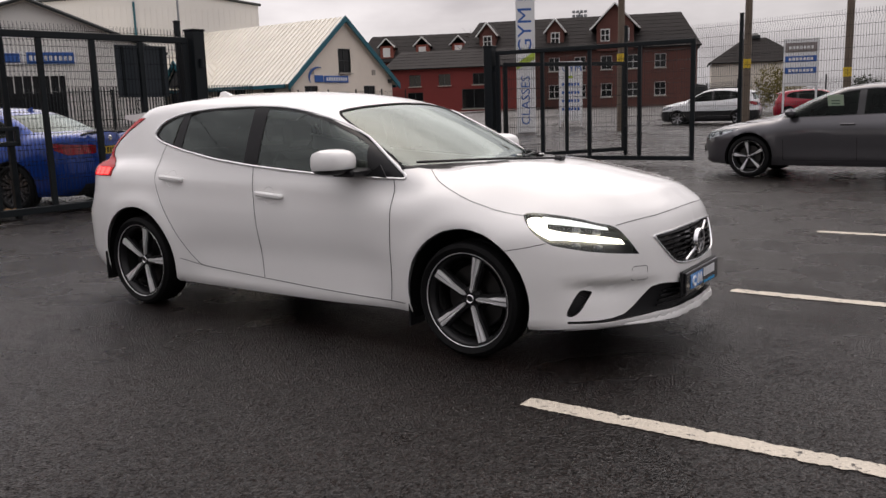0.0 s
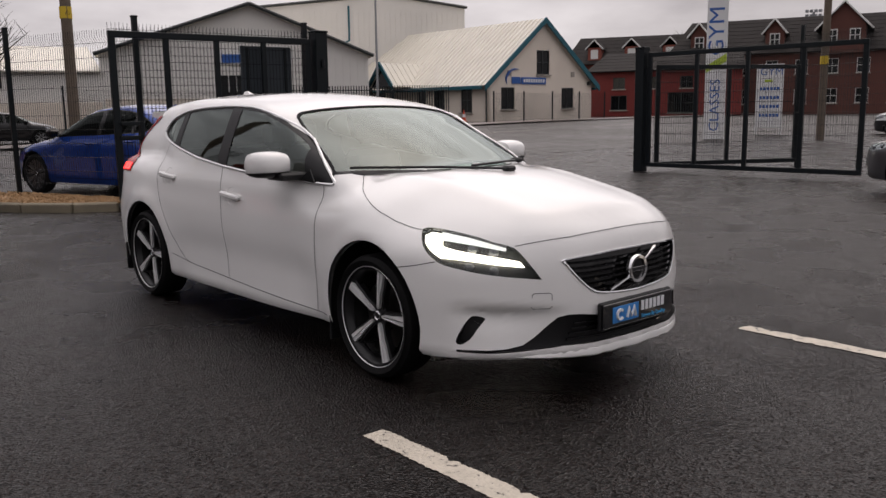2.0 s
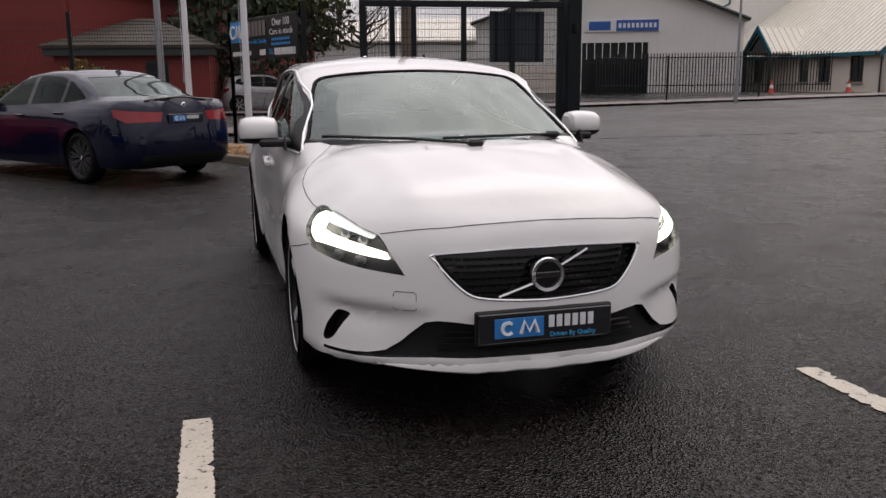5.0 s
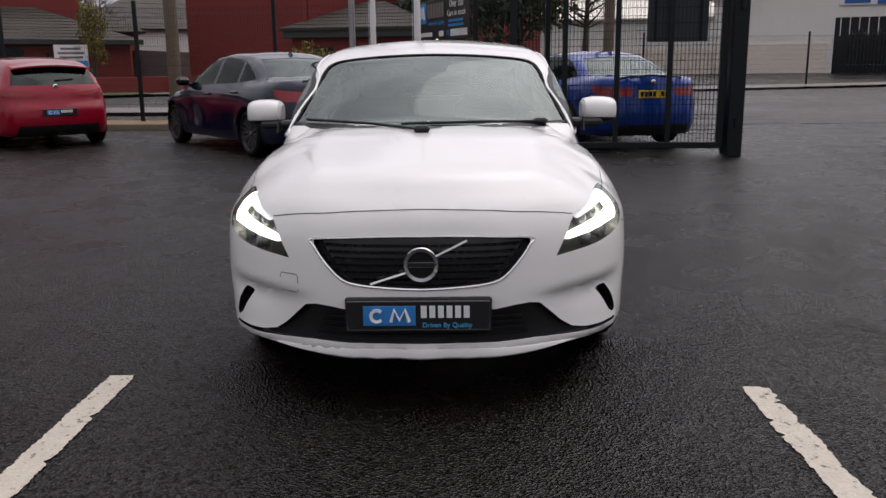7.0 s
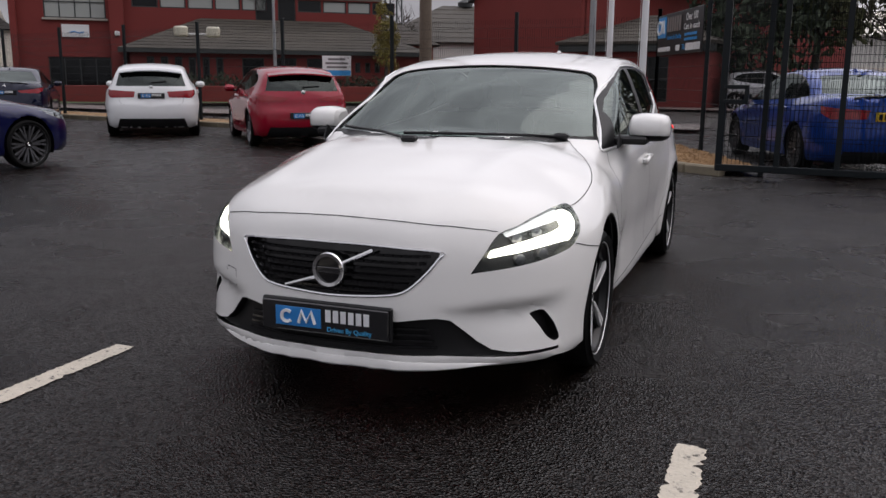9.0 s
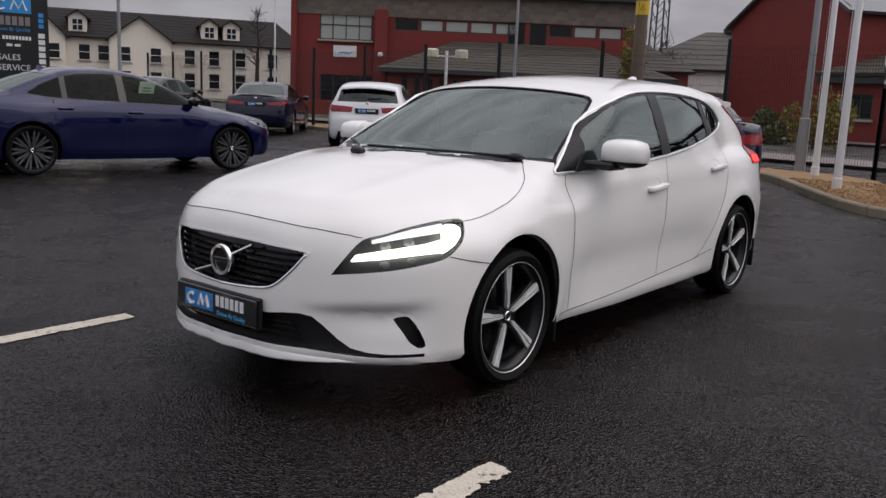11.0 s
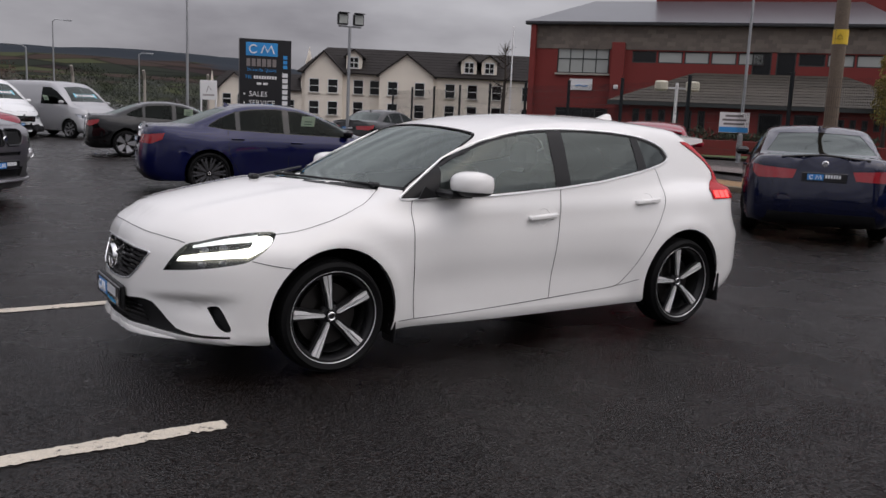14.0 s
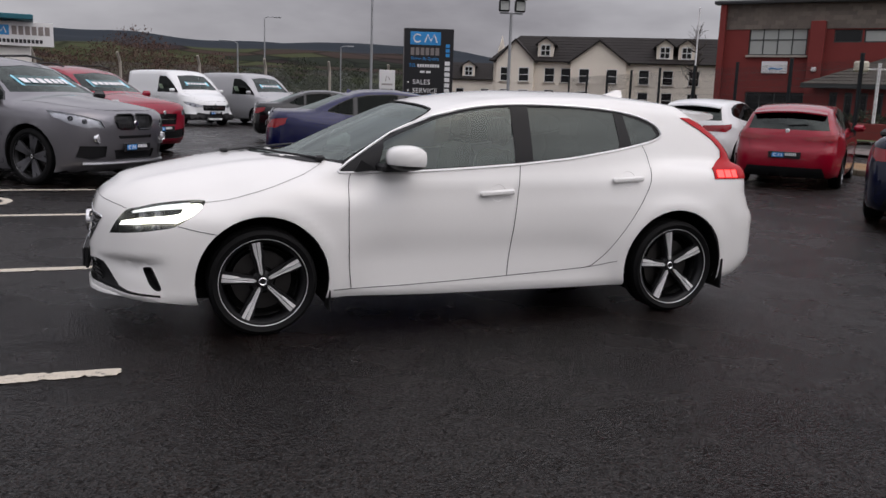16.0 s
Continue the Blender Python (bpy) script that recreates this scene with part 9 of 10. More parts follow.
def tree(x, y, h, r, material, label, seed, bare=False, low=0.35):
    rnd = random.Random(seed)
    t = thing("tree", label, "tree", pose(x, y, rise(x, y)))
    tr = MB().tube([(0, 0, 0), (0.05, 0.02, h * 0.3), (0.0, 0.08, h * 0.6), (0.05, 0, h * 0.92)], [0.16 * h / 6, 0.12 * h / 6, 0.07 * h / 6, 0.015], 8)
    limbs = []
    for i in range(16 if bare else 9):
        a, z = rnd.uniform(0, 6.3), h * rnd.uniform(low, 0.85)
        ln = r * rnd.uniform(0.6, 1.0) * (1.15 - z / h)
        e = (ln * math.cos(a), ln * math.sin(a), z + ln * rnd.uniform(0.3, 0.8))
        tr.tube([(0, 0, z), (e[0] * 0.5, e[1] * 0.5, z + (e[2] - z) * 0.4), e], [0.045 * h / 6, 0.028 * h / 6, 0.008], 5)
        limbs.append(e)
        if bare:
            for _ in range(6):
                f = rnd.uniform(0.3, 1)
                p = Vector((e[0] * f, e[1] * f, z + (e[2] - z) * f))
                q = p + Vector((rnd.uniform(-1, 1), rnd.uniform(-1, 1), rnd.uniform(0.2, 1.2))) * r * 0.35
                tr.tube([p, (p + q) / 2 + Vector((0, 0, 0.05)), q], [0.014, 0.010, 0.004], 4)
    part("trunk", tr, M["bark"], t)
    if not bare:
        cl = [(e[0] * 0.8, e[1] * 0.8, e[2], r * rnd.uniform(0.3, 0.5)) for e in limbs] + [(rnd.uniform(-0.4, 0.4) * r, rnd.uniform(-0.4, 0.4) * r, h * rnd.uniform(low + 0.05, 0.98), r * rnd.uniform(0.35, 0.6)) for _ in range(8)]
        tagged(part("crown", foliage(cl, 190, 0.22 * r / 2, seed), material, t), kind="stuff")


def bush(x, y, w, h, material, label, seed):
    rnd = random.Random(seed)
    b = thing("bush", label, "bush", pose(x, y, rise(x, y)))
    part("stems", MB().tube([(0, 0, 0), (0.1, 0, h * 0.4)], 0.05, 5).tube([(0, 0, 0), (-0.15, 0.1, h * 0.5)], 0.04, 5), M["bark"], b)
    cl = [(rnd.uniform(-0.7, 0.7) * w, rnd.uniform(-0.7, 0.7) * w, h * rnd.uniform(0.25, 0.85), w * rnd.uniform(0.35, 0.55)) for _ in range(9)]
    tagged(part("foliage", foliage(cl, 240, 0.13, seed), material, b), kind="stuff")


tree(-36.0, 0.2, 8.0, 3.4, M["leaf_dark"], "dark evergreen tree behind the low red house", 3, low=0.15)
tree(-38.0, 3.4, 8.6, 3.2, M["leaf_olive"], "tall half-bare tree with olive leaves", 4)
tree(-37.0, 6.5, 7.5, 3.0, None, "bare winter tree across the road", 5, bare=True)
tree(-33.5, -16.0, 4.6, 0.9, M["leaf_yellow"], "slim ivy-clad trunk beside the office wing", 6, low=0.3)
tree(-52.0, -23.0, 6.5, 2.4, None, "bare winter tree behind the offices", 7, bare=True)
tree(-33.0, -43.0, 7.0, 1.8, None, "bare winter tree beside the office corner", 8, bare=True)
tree(-49.0, 78.0, 9.0, 3.0, None, "bare winter tree behind the brick flats", 9, bare=True)
tree(4.5, 58.0, 6.5, 2.0, M["leaf_dark"], "dark pine in the far car park", 10, low=0.45)
bush(-25.5, -5.2, 1.3, 1.9, M["leaf_yellow"], "yellowish green shrub before the red wall", 11)
bush(-27.5, -7.5, 1.0, 1.3, M["leaf_olive"], "olive shrub before the red wall", 12)
bush(-8.4, 47.5, 1.7, 2.6, M["leaf_yellow"], "bright yellow-green shrub in the far car park", 13)
for i in range(4):
    bush(-3.0 + 2.6 * i, 45.0, 1.5, 1.5, M["hedge"], "dark hedge shrub along the far car park", 20 + i)
lawn = MB()
for i in range(13):
    for o in (-7.4, -8.2, -9.0, -9.9):
        q = RB_M @ Vector((-1.0 + 1.6 * i, o, 0))
        lawn.v.append((q.x, q.y, 0.14 + 0.02 * math.sin(i * 1.9 + o)))
lawn.f += [(4 * i + j, 4 * i + 4 + j, 4 * i + 5 + j, 4 * i + 1 + j) for i in range(12) for j in range(3)]
tagged(part("lawn", lawn, M["grass"]), "strip of damp winter grass before the offices", "grass", kind="structure")
bn_ = thing("banner", "small white banner with teal foot tied to the mesh fence", "banner", facing(-13.02, -7.95, 1.49, 5.0, 1.2))
part("sheet", MB().box((0, 0, 0), (0.66, 0.46, 0.012), 0.002), M["sign_white"], bn_)
part("foot_band", MB().box((0, -0.16, 0.008), (0.64, 0.12, 0.004)), M["sign_cyan"], bn_)
for k_, (w_, y_) in enumerate(((0.40, 0.15), (0.52, 0.06), (0.46, -0.03))):
    part("text_bar", MB().box((0, y_, 0.008), (w_, 0.045, 0.004)), M["sign_grey"], bn_)
hw = thing("hedge", "low dark clipped hedge before the red offices", "hedge")
q0, q1 = RB_M @ Vector((6.0, -6.2, 0)), RB_M @ Vector((16.5, -6.2, 0))
cl = [(q0.x + (q1.x - q0.x) * i / 26, q0.y + (q1.y - q0.y) * i / 26, 0.75 + 0.1 * math.sin(i * 1.7), 0.55) for i in range(27)]
tagged(part("foliage", foliage(cl, 150, 0.16, 30), M["hedge"], hw), kind="stuff")
part("stems", MB().box(((q0.x + q1.x) / 2, (q0.y + q1.y) / 2, 0.5), (0.2, 0.2, 1.0)), M["bark"], hw)


def red_hall():
    """The red walled hall across the road, and the low house with its mossy cap roof."""
    P, Q = (-39.7, -13.6), (-33.4, -6.5)
    h = thing("hall_building", "windowless red painted hall with sloping gable", "building")
    m = frame_of(P, Q, 0.1)
    W = math.dist(P, Q)
    part("front_wall", moved(wall_with_holes(W, 5.2, [], 0.3), m), M["red_wall"], h)
    part("gable", moved(MB().add([(0, 0.001, 5.2), (W, 0.001, 5.2), (W, 0.001, 5.4), (W * 0.55, 0.001, 7.6)], [(0, 1, 2, 3)]), m), M["red_wall"], h)
    slope(h, m, (-0.3, -0.25, 5.2), (-0.3, 18, 5.2), (W * 0.55, 18, 7.7), (W * 0.55, -0.25, 7.7), M["slate_wet"])
    slope(h, m, (W + 0.3, -0.25, 5.2), (W + 0.3, 18, 5.2), (W * 0.55, 18, 7.7), (W * 0.55, -0.25, 7.7), M["slate_wet"])
    part("plinth", moved(MB().box((W / 2, -0.15, 0.35), (W, 0.3, 0.7), 0.02), m), M["red_brick"], h)
    part("side_wall", moved(MB().box((W - 0.15, 9, 2.6), (0.3, 17.6, 5.1)), m), M["red_wall"], h)
    part("side_wall", moved(MB().box((0.15, 9, 2.6), (0.3, 17.6, 5.1)), m), M["red_wall"], h)
    g = thing("house", "low red house with dark band and mossy pyramid roof", "house")
    A, B = (-33.2, -7.0), (-32.2, -0.9)
    mg = frame_of(A, B, 0.1)
    w = math.dist(A, B)
    part("front_wall", moved(wall_with_holes(w, 2.3, [(3.6, 0.2, 0.95, 1.9), (0.9, 0.9, 1.0, 1.0)], 0.3), mg), M["red_wall"], g)
    window(g, mg, 0.9, 0.9, 1.0, 1.0, (2, 1))
    window(g, mg, 3.6, 0.2, 0.95, 1.9, (1, 2), sill=False)
    part("side_wall", moved(MB().box((w - 0.15, 3.2, 1.15), (0.3, 5.8, 2.3)), mg), M["red_wall"], g)
    part("band", moved(MB().box((w / 2, -0.12, 2.5), (w + 0.6, 0.5, 0.4), 0.02), mg), M["wframe"], g)
    top = [(w / 2 - 0.4, 3.0, 4.0), (w / 2 + 0.4, 3.0, 4.0)]
    tiles(g, mg, (-0.4, -0.5, 2.7), (w + 0.4, -0.5, 2.7), top[1], top[0], M["tile_moss"], 8, 26)
    tiles(g, mg, (w + 0.4, -0.5, 2.7), (w + 0.4, 6.5, 2.7), (w / 2 + 0.4, 3.1, 4.0), top[1], M["tile_moss"], 8, 26)
    tiles(g, mg, (-0.4, 6.5, 2.7), (-0.4, -0.5, 2.7), top[0], (w / 2 - 0.4, 3.1, 4.0), M["tile_moss"], 8, 26)


red_hall()


def yard_shed(P, Q, eave, ridge, depth, label, wall="red_brick", roof="tile_moss"):
    h = thing("outbuilding", label, "building")
    m = frame_of(P, Q, 0.1)
    W = math.dist(P, Q)
    holes = [(W * 0.15, 0.0, 1.6, 1.9), (W * 0.5, 0.0, 1.8, 1.9)]
    part("front_wall", moved(wall_with_holes(W, eave, holes, 0.3), m), M[wall], h)
    for q in holes:
        part("shutter", moved(MB().box((q[0] + q[2] / 2, 0.12, q[3] / 2), (q[2], 0.06, q[3])), m), M["sign_white"], h)
    part("side_wall", moved(MB().box((0.15, depth / 2, eave / 2), (0.3, depth - 0.7, eave)), m), M[wall], h)
    part("side_wall", moved(MB().box((W - 0.15, depth / 2, eave / 2), (0.3, depth - 0.7, eave)), m), M[wall], h)
    tiles(h, m, (-0.4, -0.4, eave), (W + 0.4, -0.4, eave), (W * 0.62, depth / 2, ridge), (W * 0.38, depth / 2, ridge), M[roof], 8, 30)
    slope(h, m, (-0.4, depth, eave), (-0.4, -0.4, eave), (W * 0.38, depth / 2, ridge), (W * 0.38, depth / 2 + 0.02, ridge), M[roof])
    slope(h, m, (W + 0.4, -0.4, eave), (W + 0.4, depth, eave), (W * 0.62, depth / 2 + 0.02, ridge), (W * 0.62, depth / 2, ridge), M[roof])
    part("roof_vent", moved(MB().lathe([(0.55, ridge - 0.1), (0.6, ridge + 0.25), (0.2, ridge + 0.5), (0.0, ridge + 0.52)], 12, pose(W / 2, depth / 2, 0)), m), M["wframe"], h)


yard_shed((-50.5, -24.5), (-58.0, -11.5), 3.6, 6.6, 12.0, "grey walled hall with mossy pyramid roof and vent", "clad_grey")
yard_shed((-44.0, -24.8), (-47.5, -19.0), 3.2, 5.0, 5.0, "small red outbuilding with tiled roof")
bf = thing("board_fence", "dark brown close-boarded fence beside the offices", "fence")
a_, b_ = RB_M @ Vector((RB_W + 1.2, -4.0, 0)), Vector((-47.0, -15.5, 0))
for i in range(40):
    p = a_ + (b_ - a_) * ((i + 0.5) / 40)
    part("board", MB().box((p.x, p.y, 1.0), (0.26, 0.30, 2.0 + 0.03 * ((i * 5) % 3)), 0.01), M["brown_fence"], bf)


def brick_flats():
    """Brick flats with dormers and a lower red shop, behind the pylon sign."""
    h = thing("flats_building", "red brick flats with dark tiled roof and white dormers", "building")
    P, Q = (-45.4, 70.9), (-23.4, 78.9)
    m = frame_of(P, Q, 0.4)
    W = math.dist(P, Q)
    wins = [(1.2 + 2.6 * i, z, 1.1, 1.35) for i in range(8) for z in (1.0, 3.7)]
    part("front_wall", moved(wall_with_holes(W, 5.8, wins, 0.3), m), M["dark_brick"], h)
    for w in wins:
        window(h, m, *w, bars=(2, 2), frame_m="wwhite")
    tiles(h, m, (-0.4, -0.5, 5.7), (W + 0.4, -0.5, 5.7), (W - 1.5, 4.5, 9.3), (1.0, 4.5, 9.3), M["tile_dark"], 9, 40)
    slope(h, m, (-0.4, 9.5, 5.7), (-0.4, -0.5, 5.7), (1.0, 4.5, 9.3), (1.0, 4.52, 9.3), M["tile_dark"])
    slope(h, m, (W + 0.4, -0.5, 5.7), (W + 0.4, 9.5, 5.7), (W - 1.5, 4.52, 9.3), (W - 1.5, 4.5, 9.3), M["tile_dark"])
    part("end_wall", moved(MB().box((0.15, 4.6, 2.9), (0.3, 8.6, 5.8)), m), M["dark_brick"], h)
    for dx, big in ((2.6, False), (9.6, False), (15.6, True)):
        k = 2.1 if big else 1.0
        y0 = -0.6 if big else 0.6
        dm = part("dormer", moved(MB().box((dx, y0 + 1.6, 6.7), (1.7 * k, 3.0, 2.4), 0), m), M["dark_brick"], h)
        zt = 7.9
        zp = zt + 1.0 * k
        part("dormer_gable", moved(MB().add([(dx - 0.85 * k, y0 + 0.095, zt), (dx + 0.85 * k, y0 + 0.095, zt), (dx, y0 + 0.095, zp)], [(0, 1, 2)]), m), M["dark_brick"], dm)
        for s in (-1, 1):
            slope(dm, m, (dx + s * 1.15 * k, y0 - 0.2, zt - 0.35 * 1.0), (dx + s * 1.15 * k, y0 + 4.2, zt - 0.35), (dx, y0 + 4.2, zp + 0.05), (dx, y0 - 0.2, zp + 0.05), M["tile_dark"], 0.1)
            part("barge_board", moved(MB().tube([(dx + s * 1.15 * k, y0 - 0.25, zt - 0.38), (dx, y0 - 0.25, zp + 0.02)], 0.09, 4), m), M["wwhite"], dm)
        for q in ((-0.45, 0.45) if big else (0.0,)):
            part("dormer_window", moved(MB().box((dx + q * k, y0 + 0.06, 7.0), (0.9, 0.06, 1.2)), m), M["wwhite"], dm)
            for u in (-0.2, 0.2):
                for v in (-0.27, 0.27):
                    part("pane", moved(MB().box((dx + q * k + u, y0 + 0.02, 7.0 + v), (0.32, 0.03, 0.46)), m), M["dark_pane"], dm)
    h2 = thing("shop_building", "low red rendered shop with dark tiled roof", "building")
    m2 = frame_of((-49.5, 63.5), (-36.5, 69.0), 0.4)
    W2 = math.dist((-49.5, 63.5), (-36.5, 69.0))
    ws = [(2.2, 2.6, 1.2, 1.1), (5.2, 2.6, 1.2, 1.1), (8.6, 2.6, 1.2, 1.1), (2.0, 0.6, 1.6, 1.4), (7.5, 0.3, 2.4, 1.9)]
    part("front_wall", moved(wall_with_holes(W2, 4.4, ws, 0.3), m2), M["red_wall"], h2)
    for w in ws:
        window(h2, m2, *w, bars=(2, 1))
    tiles(h2, m2, (-0.4, -0.5, 4.3), (W2 + 0.4, -0.5, 4.3), (W2 - 0.5, 4.0, 6.2), (0.5, 4.0, 6.2), M["tile_dark"], 6, 30)
    h3 = thing("flats_building", "distant brick flats with white dormer gables", "building")
    m3 = frame_of((-66.0, 79.0), (-52.0, 86.0), 0.4)
    part("front_wall", moved(wall_with_holes(15.7, 6.2, [(1.5 + 3 * i, 3.6, 1.2, 1.4) for i in range(4)], 0.3), m3), M["red_brick"], h3)
    for i in range(4):
        window(h3, m3, 1.5 + 3 * i, 3.6, 1.2, 1.4, (2, 2), frame_m="wwhite")
    tiles(h3, m3, (-0.4, -0.5, 6.1), (16.1, -0.5, 6.1), (15.0, 4.5, 9.6), (0.8, 4.5, 9.6), M["tile_dark"], 7, 30)
    for dx in (3.5, 8.0, 12.5):
        d3 = part("dormer", moved(MB().box((dx, 1.4, 7.1), (1.6, 2.4, 2.0)), m3), M["red_brick"], h3)
        for s in (-1, 1):
            slope(d3, m3, (dx + s * 1.1, 0.0, 7.9), (dx + s * 1.1, 3.4, 7.9), (dx, 3.4, 9.0), (dx, 0.0, 9.0), M["tile_dark"], 0.1)
            part("barge_board", moved(MB().tube([(dx + s * 1.1, -0.05, 7.9), (dx, -0.05, 9.0)], 0.08, 4), m3), M["wwhite"], d3)
        part("dormer_window", moved(MB().box((dx, 0.17, 7.3), (0.9, 0.06, 1.1)), m3), M["wwhite"], d3)


brick_flats()
yard_shed((-26.0, 92.0), (-17.0, 95.0), 4.6, 7.4, 8.0, "pale house with dark roof beyond the far car park", "white_wall", "tile_dark")


# palisade railings before the parts shop
rl = thing("railing", "dark upright railings before the parts shop", "railing")
ra, rb = Vector((-41.2, 21.0, 0)), Vector((-38.0, 34.6, 0))
for i in range(80):
    p = ra + (rb - ra) * (i / 79)
    part("railing_bar", MB().box((p.x, p.y, 1.35 + rise(p.x, p.y)), (0.05, 0.05, 2.3), 0.006), M["fence"], rl)
for z in (0.6, 2.2):
    part("railing_rail", MB().tube([(ra.x, ra.y, z + 0.35), (rb.x, rb.y, z + 0.35)], 0.03, 6), M["fence"], rl)
for x, y in ((-37.4, 35.4), (-38.6, 31.0)):
    cn = thing("traffic_cone", "orange traffic cone with white band on the footway", "cone", pose(x, y, rise(x, y) + 0.11), "traffic cones")
    part("cone_body", MB().lathe([(0.17, 0.03), (0.03, 0.75), (0.0, 0.75)], 12), M["cone"], cn)
    part("cone_band", MB().lathe([(0.125, 0.28), (0.085, 0.48)], 12), M["sign_white"], cn)
    part("cone_base", MB().box((0, 0, 0.02), (0.4, 0.4, 0.04), 0.01), M["cone"], cn)

# wire fence with cranked concrete posts behind the vans
cf = thing("wire_fence", "chain-link fence on pale cranked posts behind the vans", "fence")
line = [(9.0, -33.5), (5.9, -33.9), (2.6, -34.2), (-0.7, -34.4), (-3.6, -34.4), (-6.6, -34.6), (-9.6, -35.0)]
for (x, y) in line:
    part("post", MB().tube([(x, y, 0), (x, y, 2.35), (x + 0.1, y + 0.25, 2.75)], 0.06, 6), M["sill"], cf)
mb = MB()
for a, b in zip(line, line[1:]):
    for k in range(30):
        for d in (-1, 1):
            t0 = k / 30
            x0, y0 = a[0] + (b[0] - a[0]) * t0, a[1] + (b[1] - a[1]) * t0
            t1 = min(max(t0 + d * 0.72, 0), 1)
            z1 = 2.3 * abs(t1 - t0) / 0.72
            mb.tube([(x0, y0, 0.05), (a[0] + (b[0] - a[0]) * t1, a[1] + (b[1] - a[1]) * t1, 0.05 + z1)], 0.004, 3, cap=False)
tagged(part("chain_link", mb, M["galv"], cf), kind="stuff")

# lattice mast and stadium lights, far off
ms_ = thing("lattice_mast", "dark steel lattice mast behind the offices", "mast", pose(-75.0, -34.0, 0))
for sx_ in (-1, 1):
    for sy_ in (-1, 1):
        part("leg", MB().tube([(0.7 * sx_, 0.7 * sy_, 0), (0.5 * sx_, 0.5 * sy_, 22)], 0.09, 5), M["wframe"], ms_)
for k in range(14):
    z = 1.5 * k
    for sx_ in (-1, 1):
        part("brace", MB().tube([(0.66 * sx_, -0.66, z), (0.66 * sx_, 0.66, z + 1.5)], 0.04, 4), M["wframe"], ms_)
        part("brace", MB().tube([(-0.66, 0.66 * sx_, z), (0.66, 0.66 * sx_, z + 1.5)], 0.04, 4), M["wframe"], ms_)
for x, y in ((-150.0, 128.0), (-98.0, 210.0)):
    st = thing("stadium_light", "distant stadium floodlight mast", "floodlight", pose(x, y, 0), "stadium lights")
    part("mast", MB().tube([(0, 0, 0), (0, 0, 24)], 0.3, 6), M["galv"], st)
    for i in range(4):
        for j in range(4):
            part("lamp_head", MB().box((0.9 * (i - 1.5), 0.5 * (i - 1.5), 21 + 1.1 * j), (0.7, 0.6, 0.7), 0.05), M["galv"], st)

# overhead cables
for a, b in (((-13.7, -6.0, 8.7), (-18.96, 4.42, 8.7)), ((-13.7, -6.0, 8.4), (-18.96, 4.42, 8.4)), ((-18.96, 4.42, 8.7), (-9.6, 27.2, 9.0)), ((-18.96, 4.42, 8.4), (-9.6, 27.2, 8.7)), ((-13.7, -6.0, 8.6), (-22.0, -38.0, 8.4))):
    A, B = Vector(a), Vector(b)
    pts = [A + (B - A) * (i / 14) - Vector((0, 0, 1.4 * math.sin(math.pi * i / 14))) for i in range(15)]
    tagged(part("overhead_cable", MB().tube(pts, 0.012, 4), M["wframe"]), "thin black overhead cable between poles", "cable", "overhead cables")

# ---------- hills and far land ----------
def hill_mat(name, cell, wood_from, wood):
    """Small fields of grass, stubble and heath behind dark hedges, with plantation above a height."""
    m = mat(name, wood, rough=1.0, spec=0.05)
    nt = m.node_tree
    b = nt.nodes["Principled BSDF"]
    add = nt.nodes.new
    tc, vo, edge, no, rp, hedge, mx, sc_ = add("ShaderNodeTexCoord"), add("ShaderNodeTexVoronoi"), add("ShaderNodeTexVoronoi"), add("ShaderNodeTexNoise"), add("ShaderNodeValToRGB"), add("ShaderNodeMapRange"), add("ShaderNodeMixRGB"), add("ShaderNodeSeparateColor")
    edge.feature = "DISTANCE_TO_EDGE"
    for n in (vo, edge):
        n.inputs["Scale"].default_value = cell
        nt.links.new(tc.outputs["Object"], n.inputs["Vector"])
    no.inputs["Scale"].default_value, no.inputs["Detail"].default_value = cell * 0.5, 7
    nt.links.new(tc.outputs["Object"], no.inputs["Vector"])
    r = rp.color_ramp
    r.interpolation = "CONSTANT"
    for k, (pos, col) in enumerate(((0.0, (0.035, 0.042, 0.017)), (0.28, (0.017, 0.021, 0.015)), (0.45, (0.049, 0.055, 0.026)), (0.62, (0.043, 0.029, 0.024)), (0.8, (0.026, 0.018, 0.018)))):
        e = r.elements[k] if k < 2 else r.elements.new(pos)
        e.position, e.color = pos, (*col, 1)
    nt.links.new(vo.outputs["Color"], sc_.inputs[0])
    nt.links.new(sc_.outputs[0], rp.inputs[0])
    hedge.inputs["From Max"].default_value = 0.10
    hedge.inputs["To Min"].default_value = 0.25
    nt.links.new(edge.outputs["Distance"], hedge.inputs["Value"])
    mx.blend_type, mx.inputs[0].default_value = "MULTIPLY", 1.0
    nt.links.new(rp.outputs[0], mx.inputs[1])
    nt.links.new(hedge.outputs[0], mx.inputs[2])
    sep, lift, step, forest = add("ShaderNodeSeparateXYZ"), add("ShaderNodeMath"), add("ShaderNodeMapRange"), add("ShaderNodeMixRGB")
    nt.links.new(tc.outputs["Object"], sep.inputs[0])
    lift.operation, lift.inputs[1].default_value = "MULTIPLY_ADD", wood_from * 0.9
    nt.links.new(no.outputs["Fac"], lift.inputs[0])
    nt.links.new(sep.outputs["Z"], lift.inputs[2])
    step.inputs["From Min"].default_value, step.inputs["From Max"].default_value = wood_from * 1.40, wood_from * 1.48
    nt.links.new(lift.outputs[0], step.inputs["Value"])
    nt.links.new(step.outputs[0], forest.inputs[0])
    nt.links.new(mx.outputs[0], forest.inputs[1])
    forest.inputs[2].default_value = (*wood, 1)
    nt.links.new(forest.outputs[0], b.inputs["Base Color"])
    return m


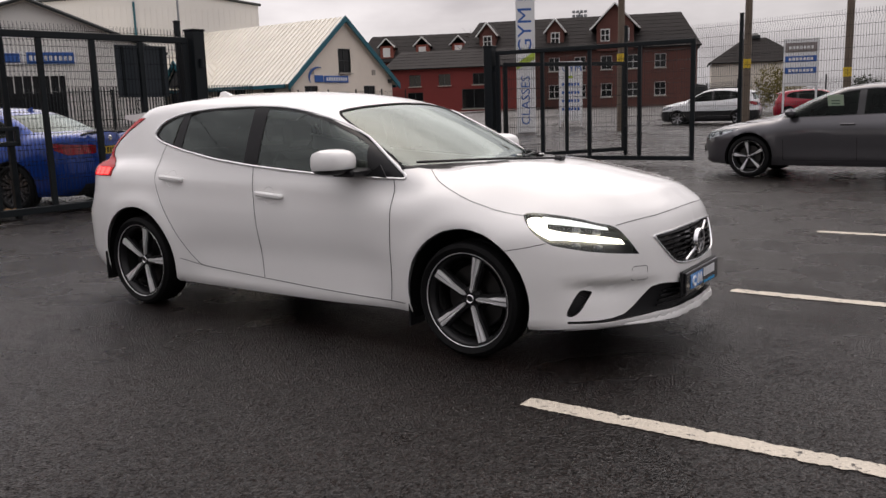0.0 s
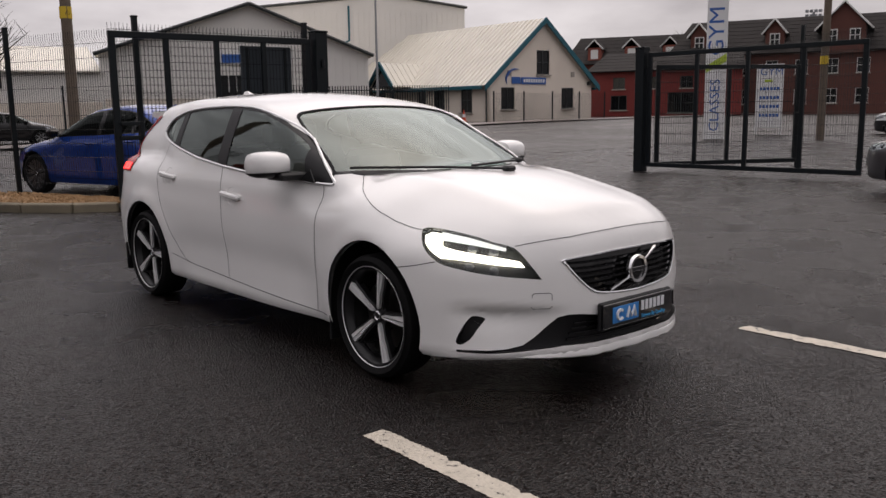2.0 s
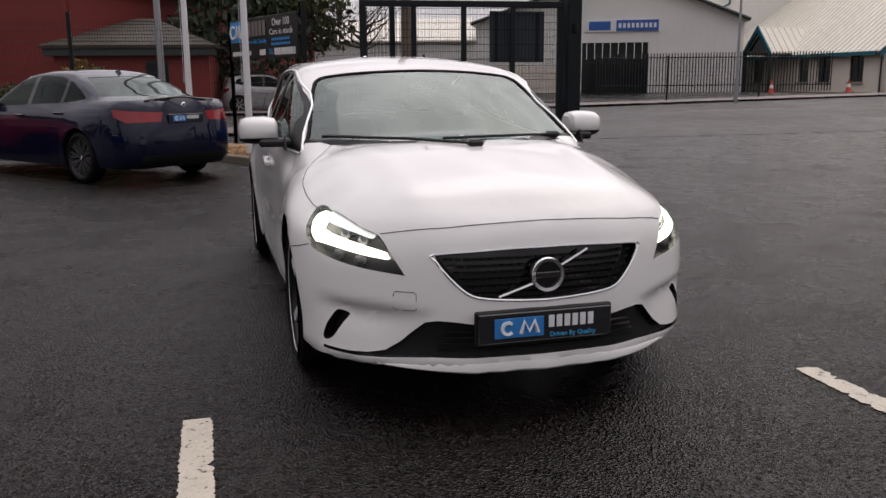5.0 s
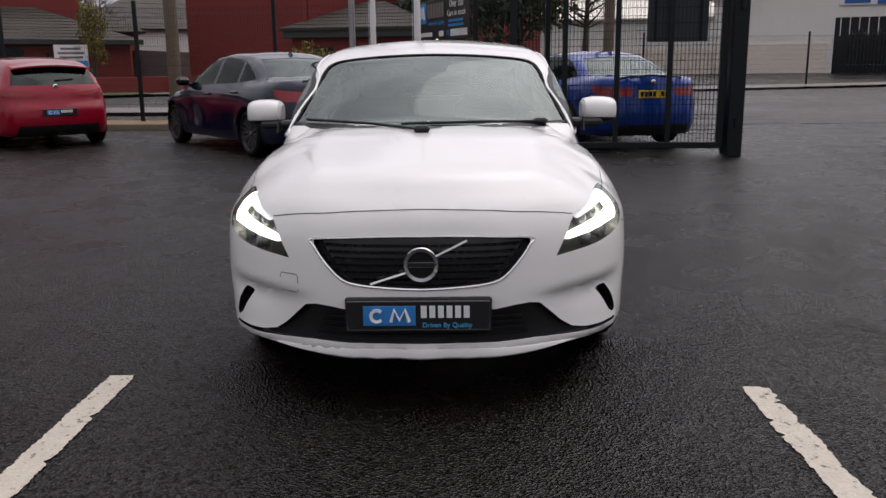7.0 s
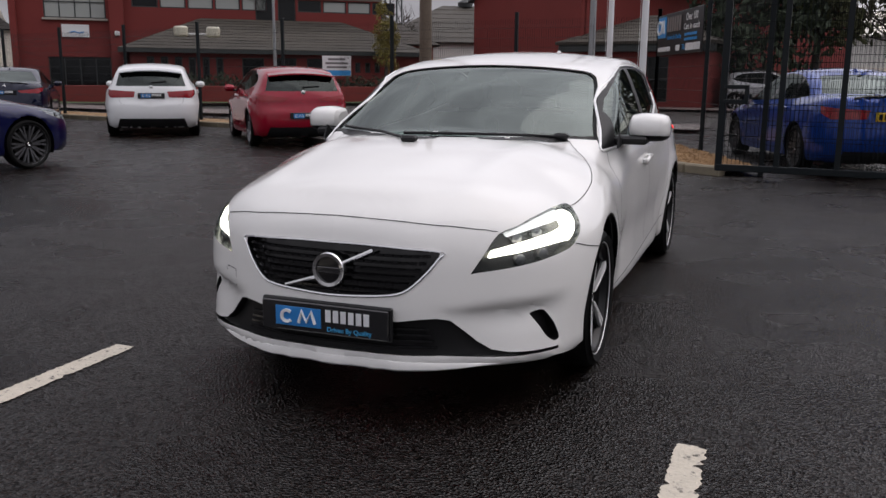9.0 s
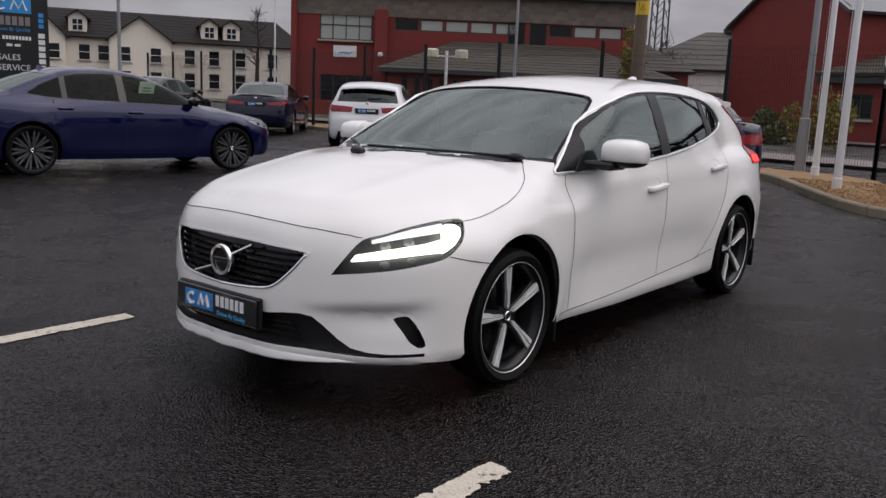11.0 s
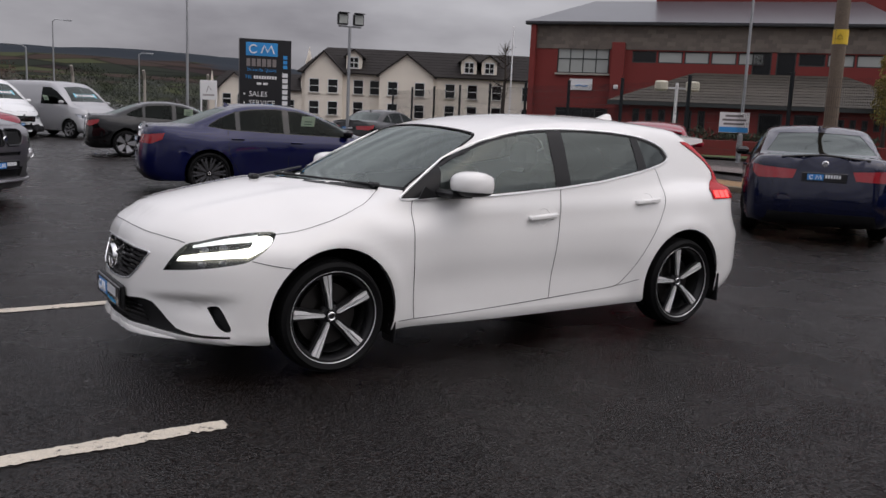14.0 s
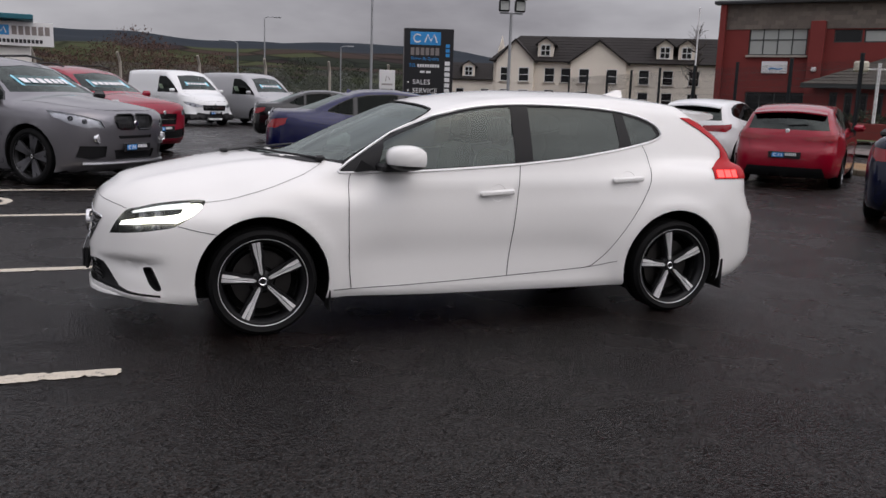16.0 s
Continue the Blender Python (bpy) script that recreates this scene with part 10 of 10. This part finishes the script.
M["hill"] = hill_mat("fields_and_hedges", 0.020, 40.0, (0.030, 0.034, 0.026))
M["moor"] = hill_mat("fields_below_plantation", 0.011, 62.0, (0.024, 0.030, 0.038))


def hills(name, label, dist, a0, a1, prof, material, deep, rough_k, seed):
    """A long ridge round part of the horizon, folded and uneven."""
    mb, n, k = MB(), 120, 16
    for i in range(n + 1):
        a = radians(a0 + (a1 - a0) * i / n)
        top = float(prof(a0 + (a1 - a0) * i / n))
        for j in range(k + 1):
            t = j / k
            r = dist + deep * t
            z = top * (t ** 0.8) + rough_k * noise.noise((math.cos(a) * r * 0.006 + seed, math.sin(a) * r * 0.006, 0)) * top * t
            mb.v.append((r * math.cos(a), r * math.sin(a), z - 0.5))
    mb.f += [(i * (k + 1) + j, (i + 1) * (k + 1) + j, (i + 1) * (k + 1) + j + 1, i * (k + 1) + j + 1) for i in range(n) for j in range(k)]
    tagged(part(name, mb, material, smooth=True), label, "hill", kind="structure")


hills("near_hills", "patchwork fields and hedges rising to the moor", 330, 228, 300, pchip([(228, 12), (240, 17), (250, 24), (258, 27), (268, 25), (276, 21), (285, 16), (300, 12)]), M["hill"], 560, 0.16, 2.0)
hills("far_hills", "dark moorland ridge under low cloud", 900, 215, 300, pchip([(215, 40), (240, 62), (252, 98), (258, 104), (264, 98), (272, 108), (278, 108), (279.5, 70), (290, 52), (300, 34)]), M["moor"], 900, 0.10, 5.0)
wood_cl = [(-4 - 2.2 * i + 3 * math.sin(i * 2.1), -150 - 14 * math.sin(i * 1.3), 2.0 + 1.2 * math.sin(i * 0.9), 4.0) for i in range(34)]
tagged(part("far_woods", foliage(wood_cl, 800, 0.36, 40), M["hedge"]), "far winter woods and hedgerows below the hills", "woods", kind="stuff")
M["beech"] = mat("brown_winter_trees", (0.075, 0.04, 0.03), rough=0.9, vary=0.3, scale=0.2)
wood_cl = [(26 - 2.4 * i, -130 - 10 * math.sin(i * 1.7), 3.5 + 1.6 * math.sin(i * 0.8), 4.4) for i in range(16)]
tagged(part("far_copse", foliage(wood_cl, 1100, 0.30, 41), M["beech"]), "reddish brown winter copse", "woods", kind="stuff")
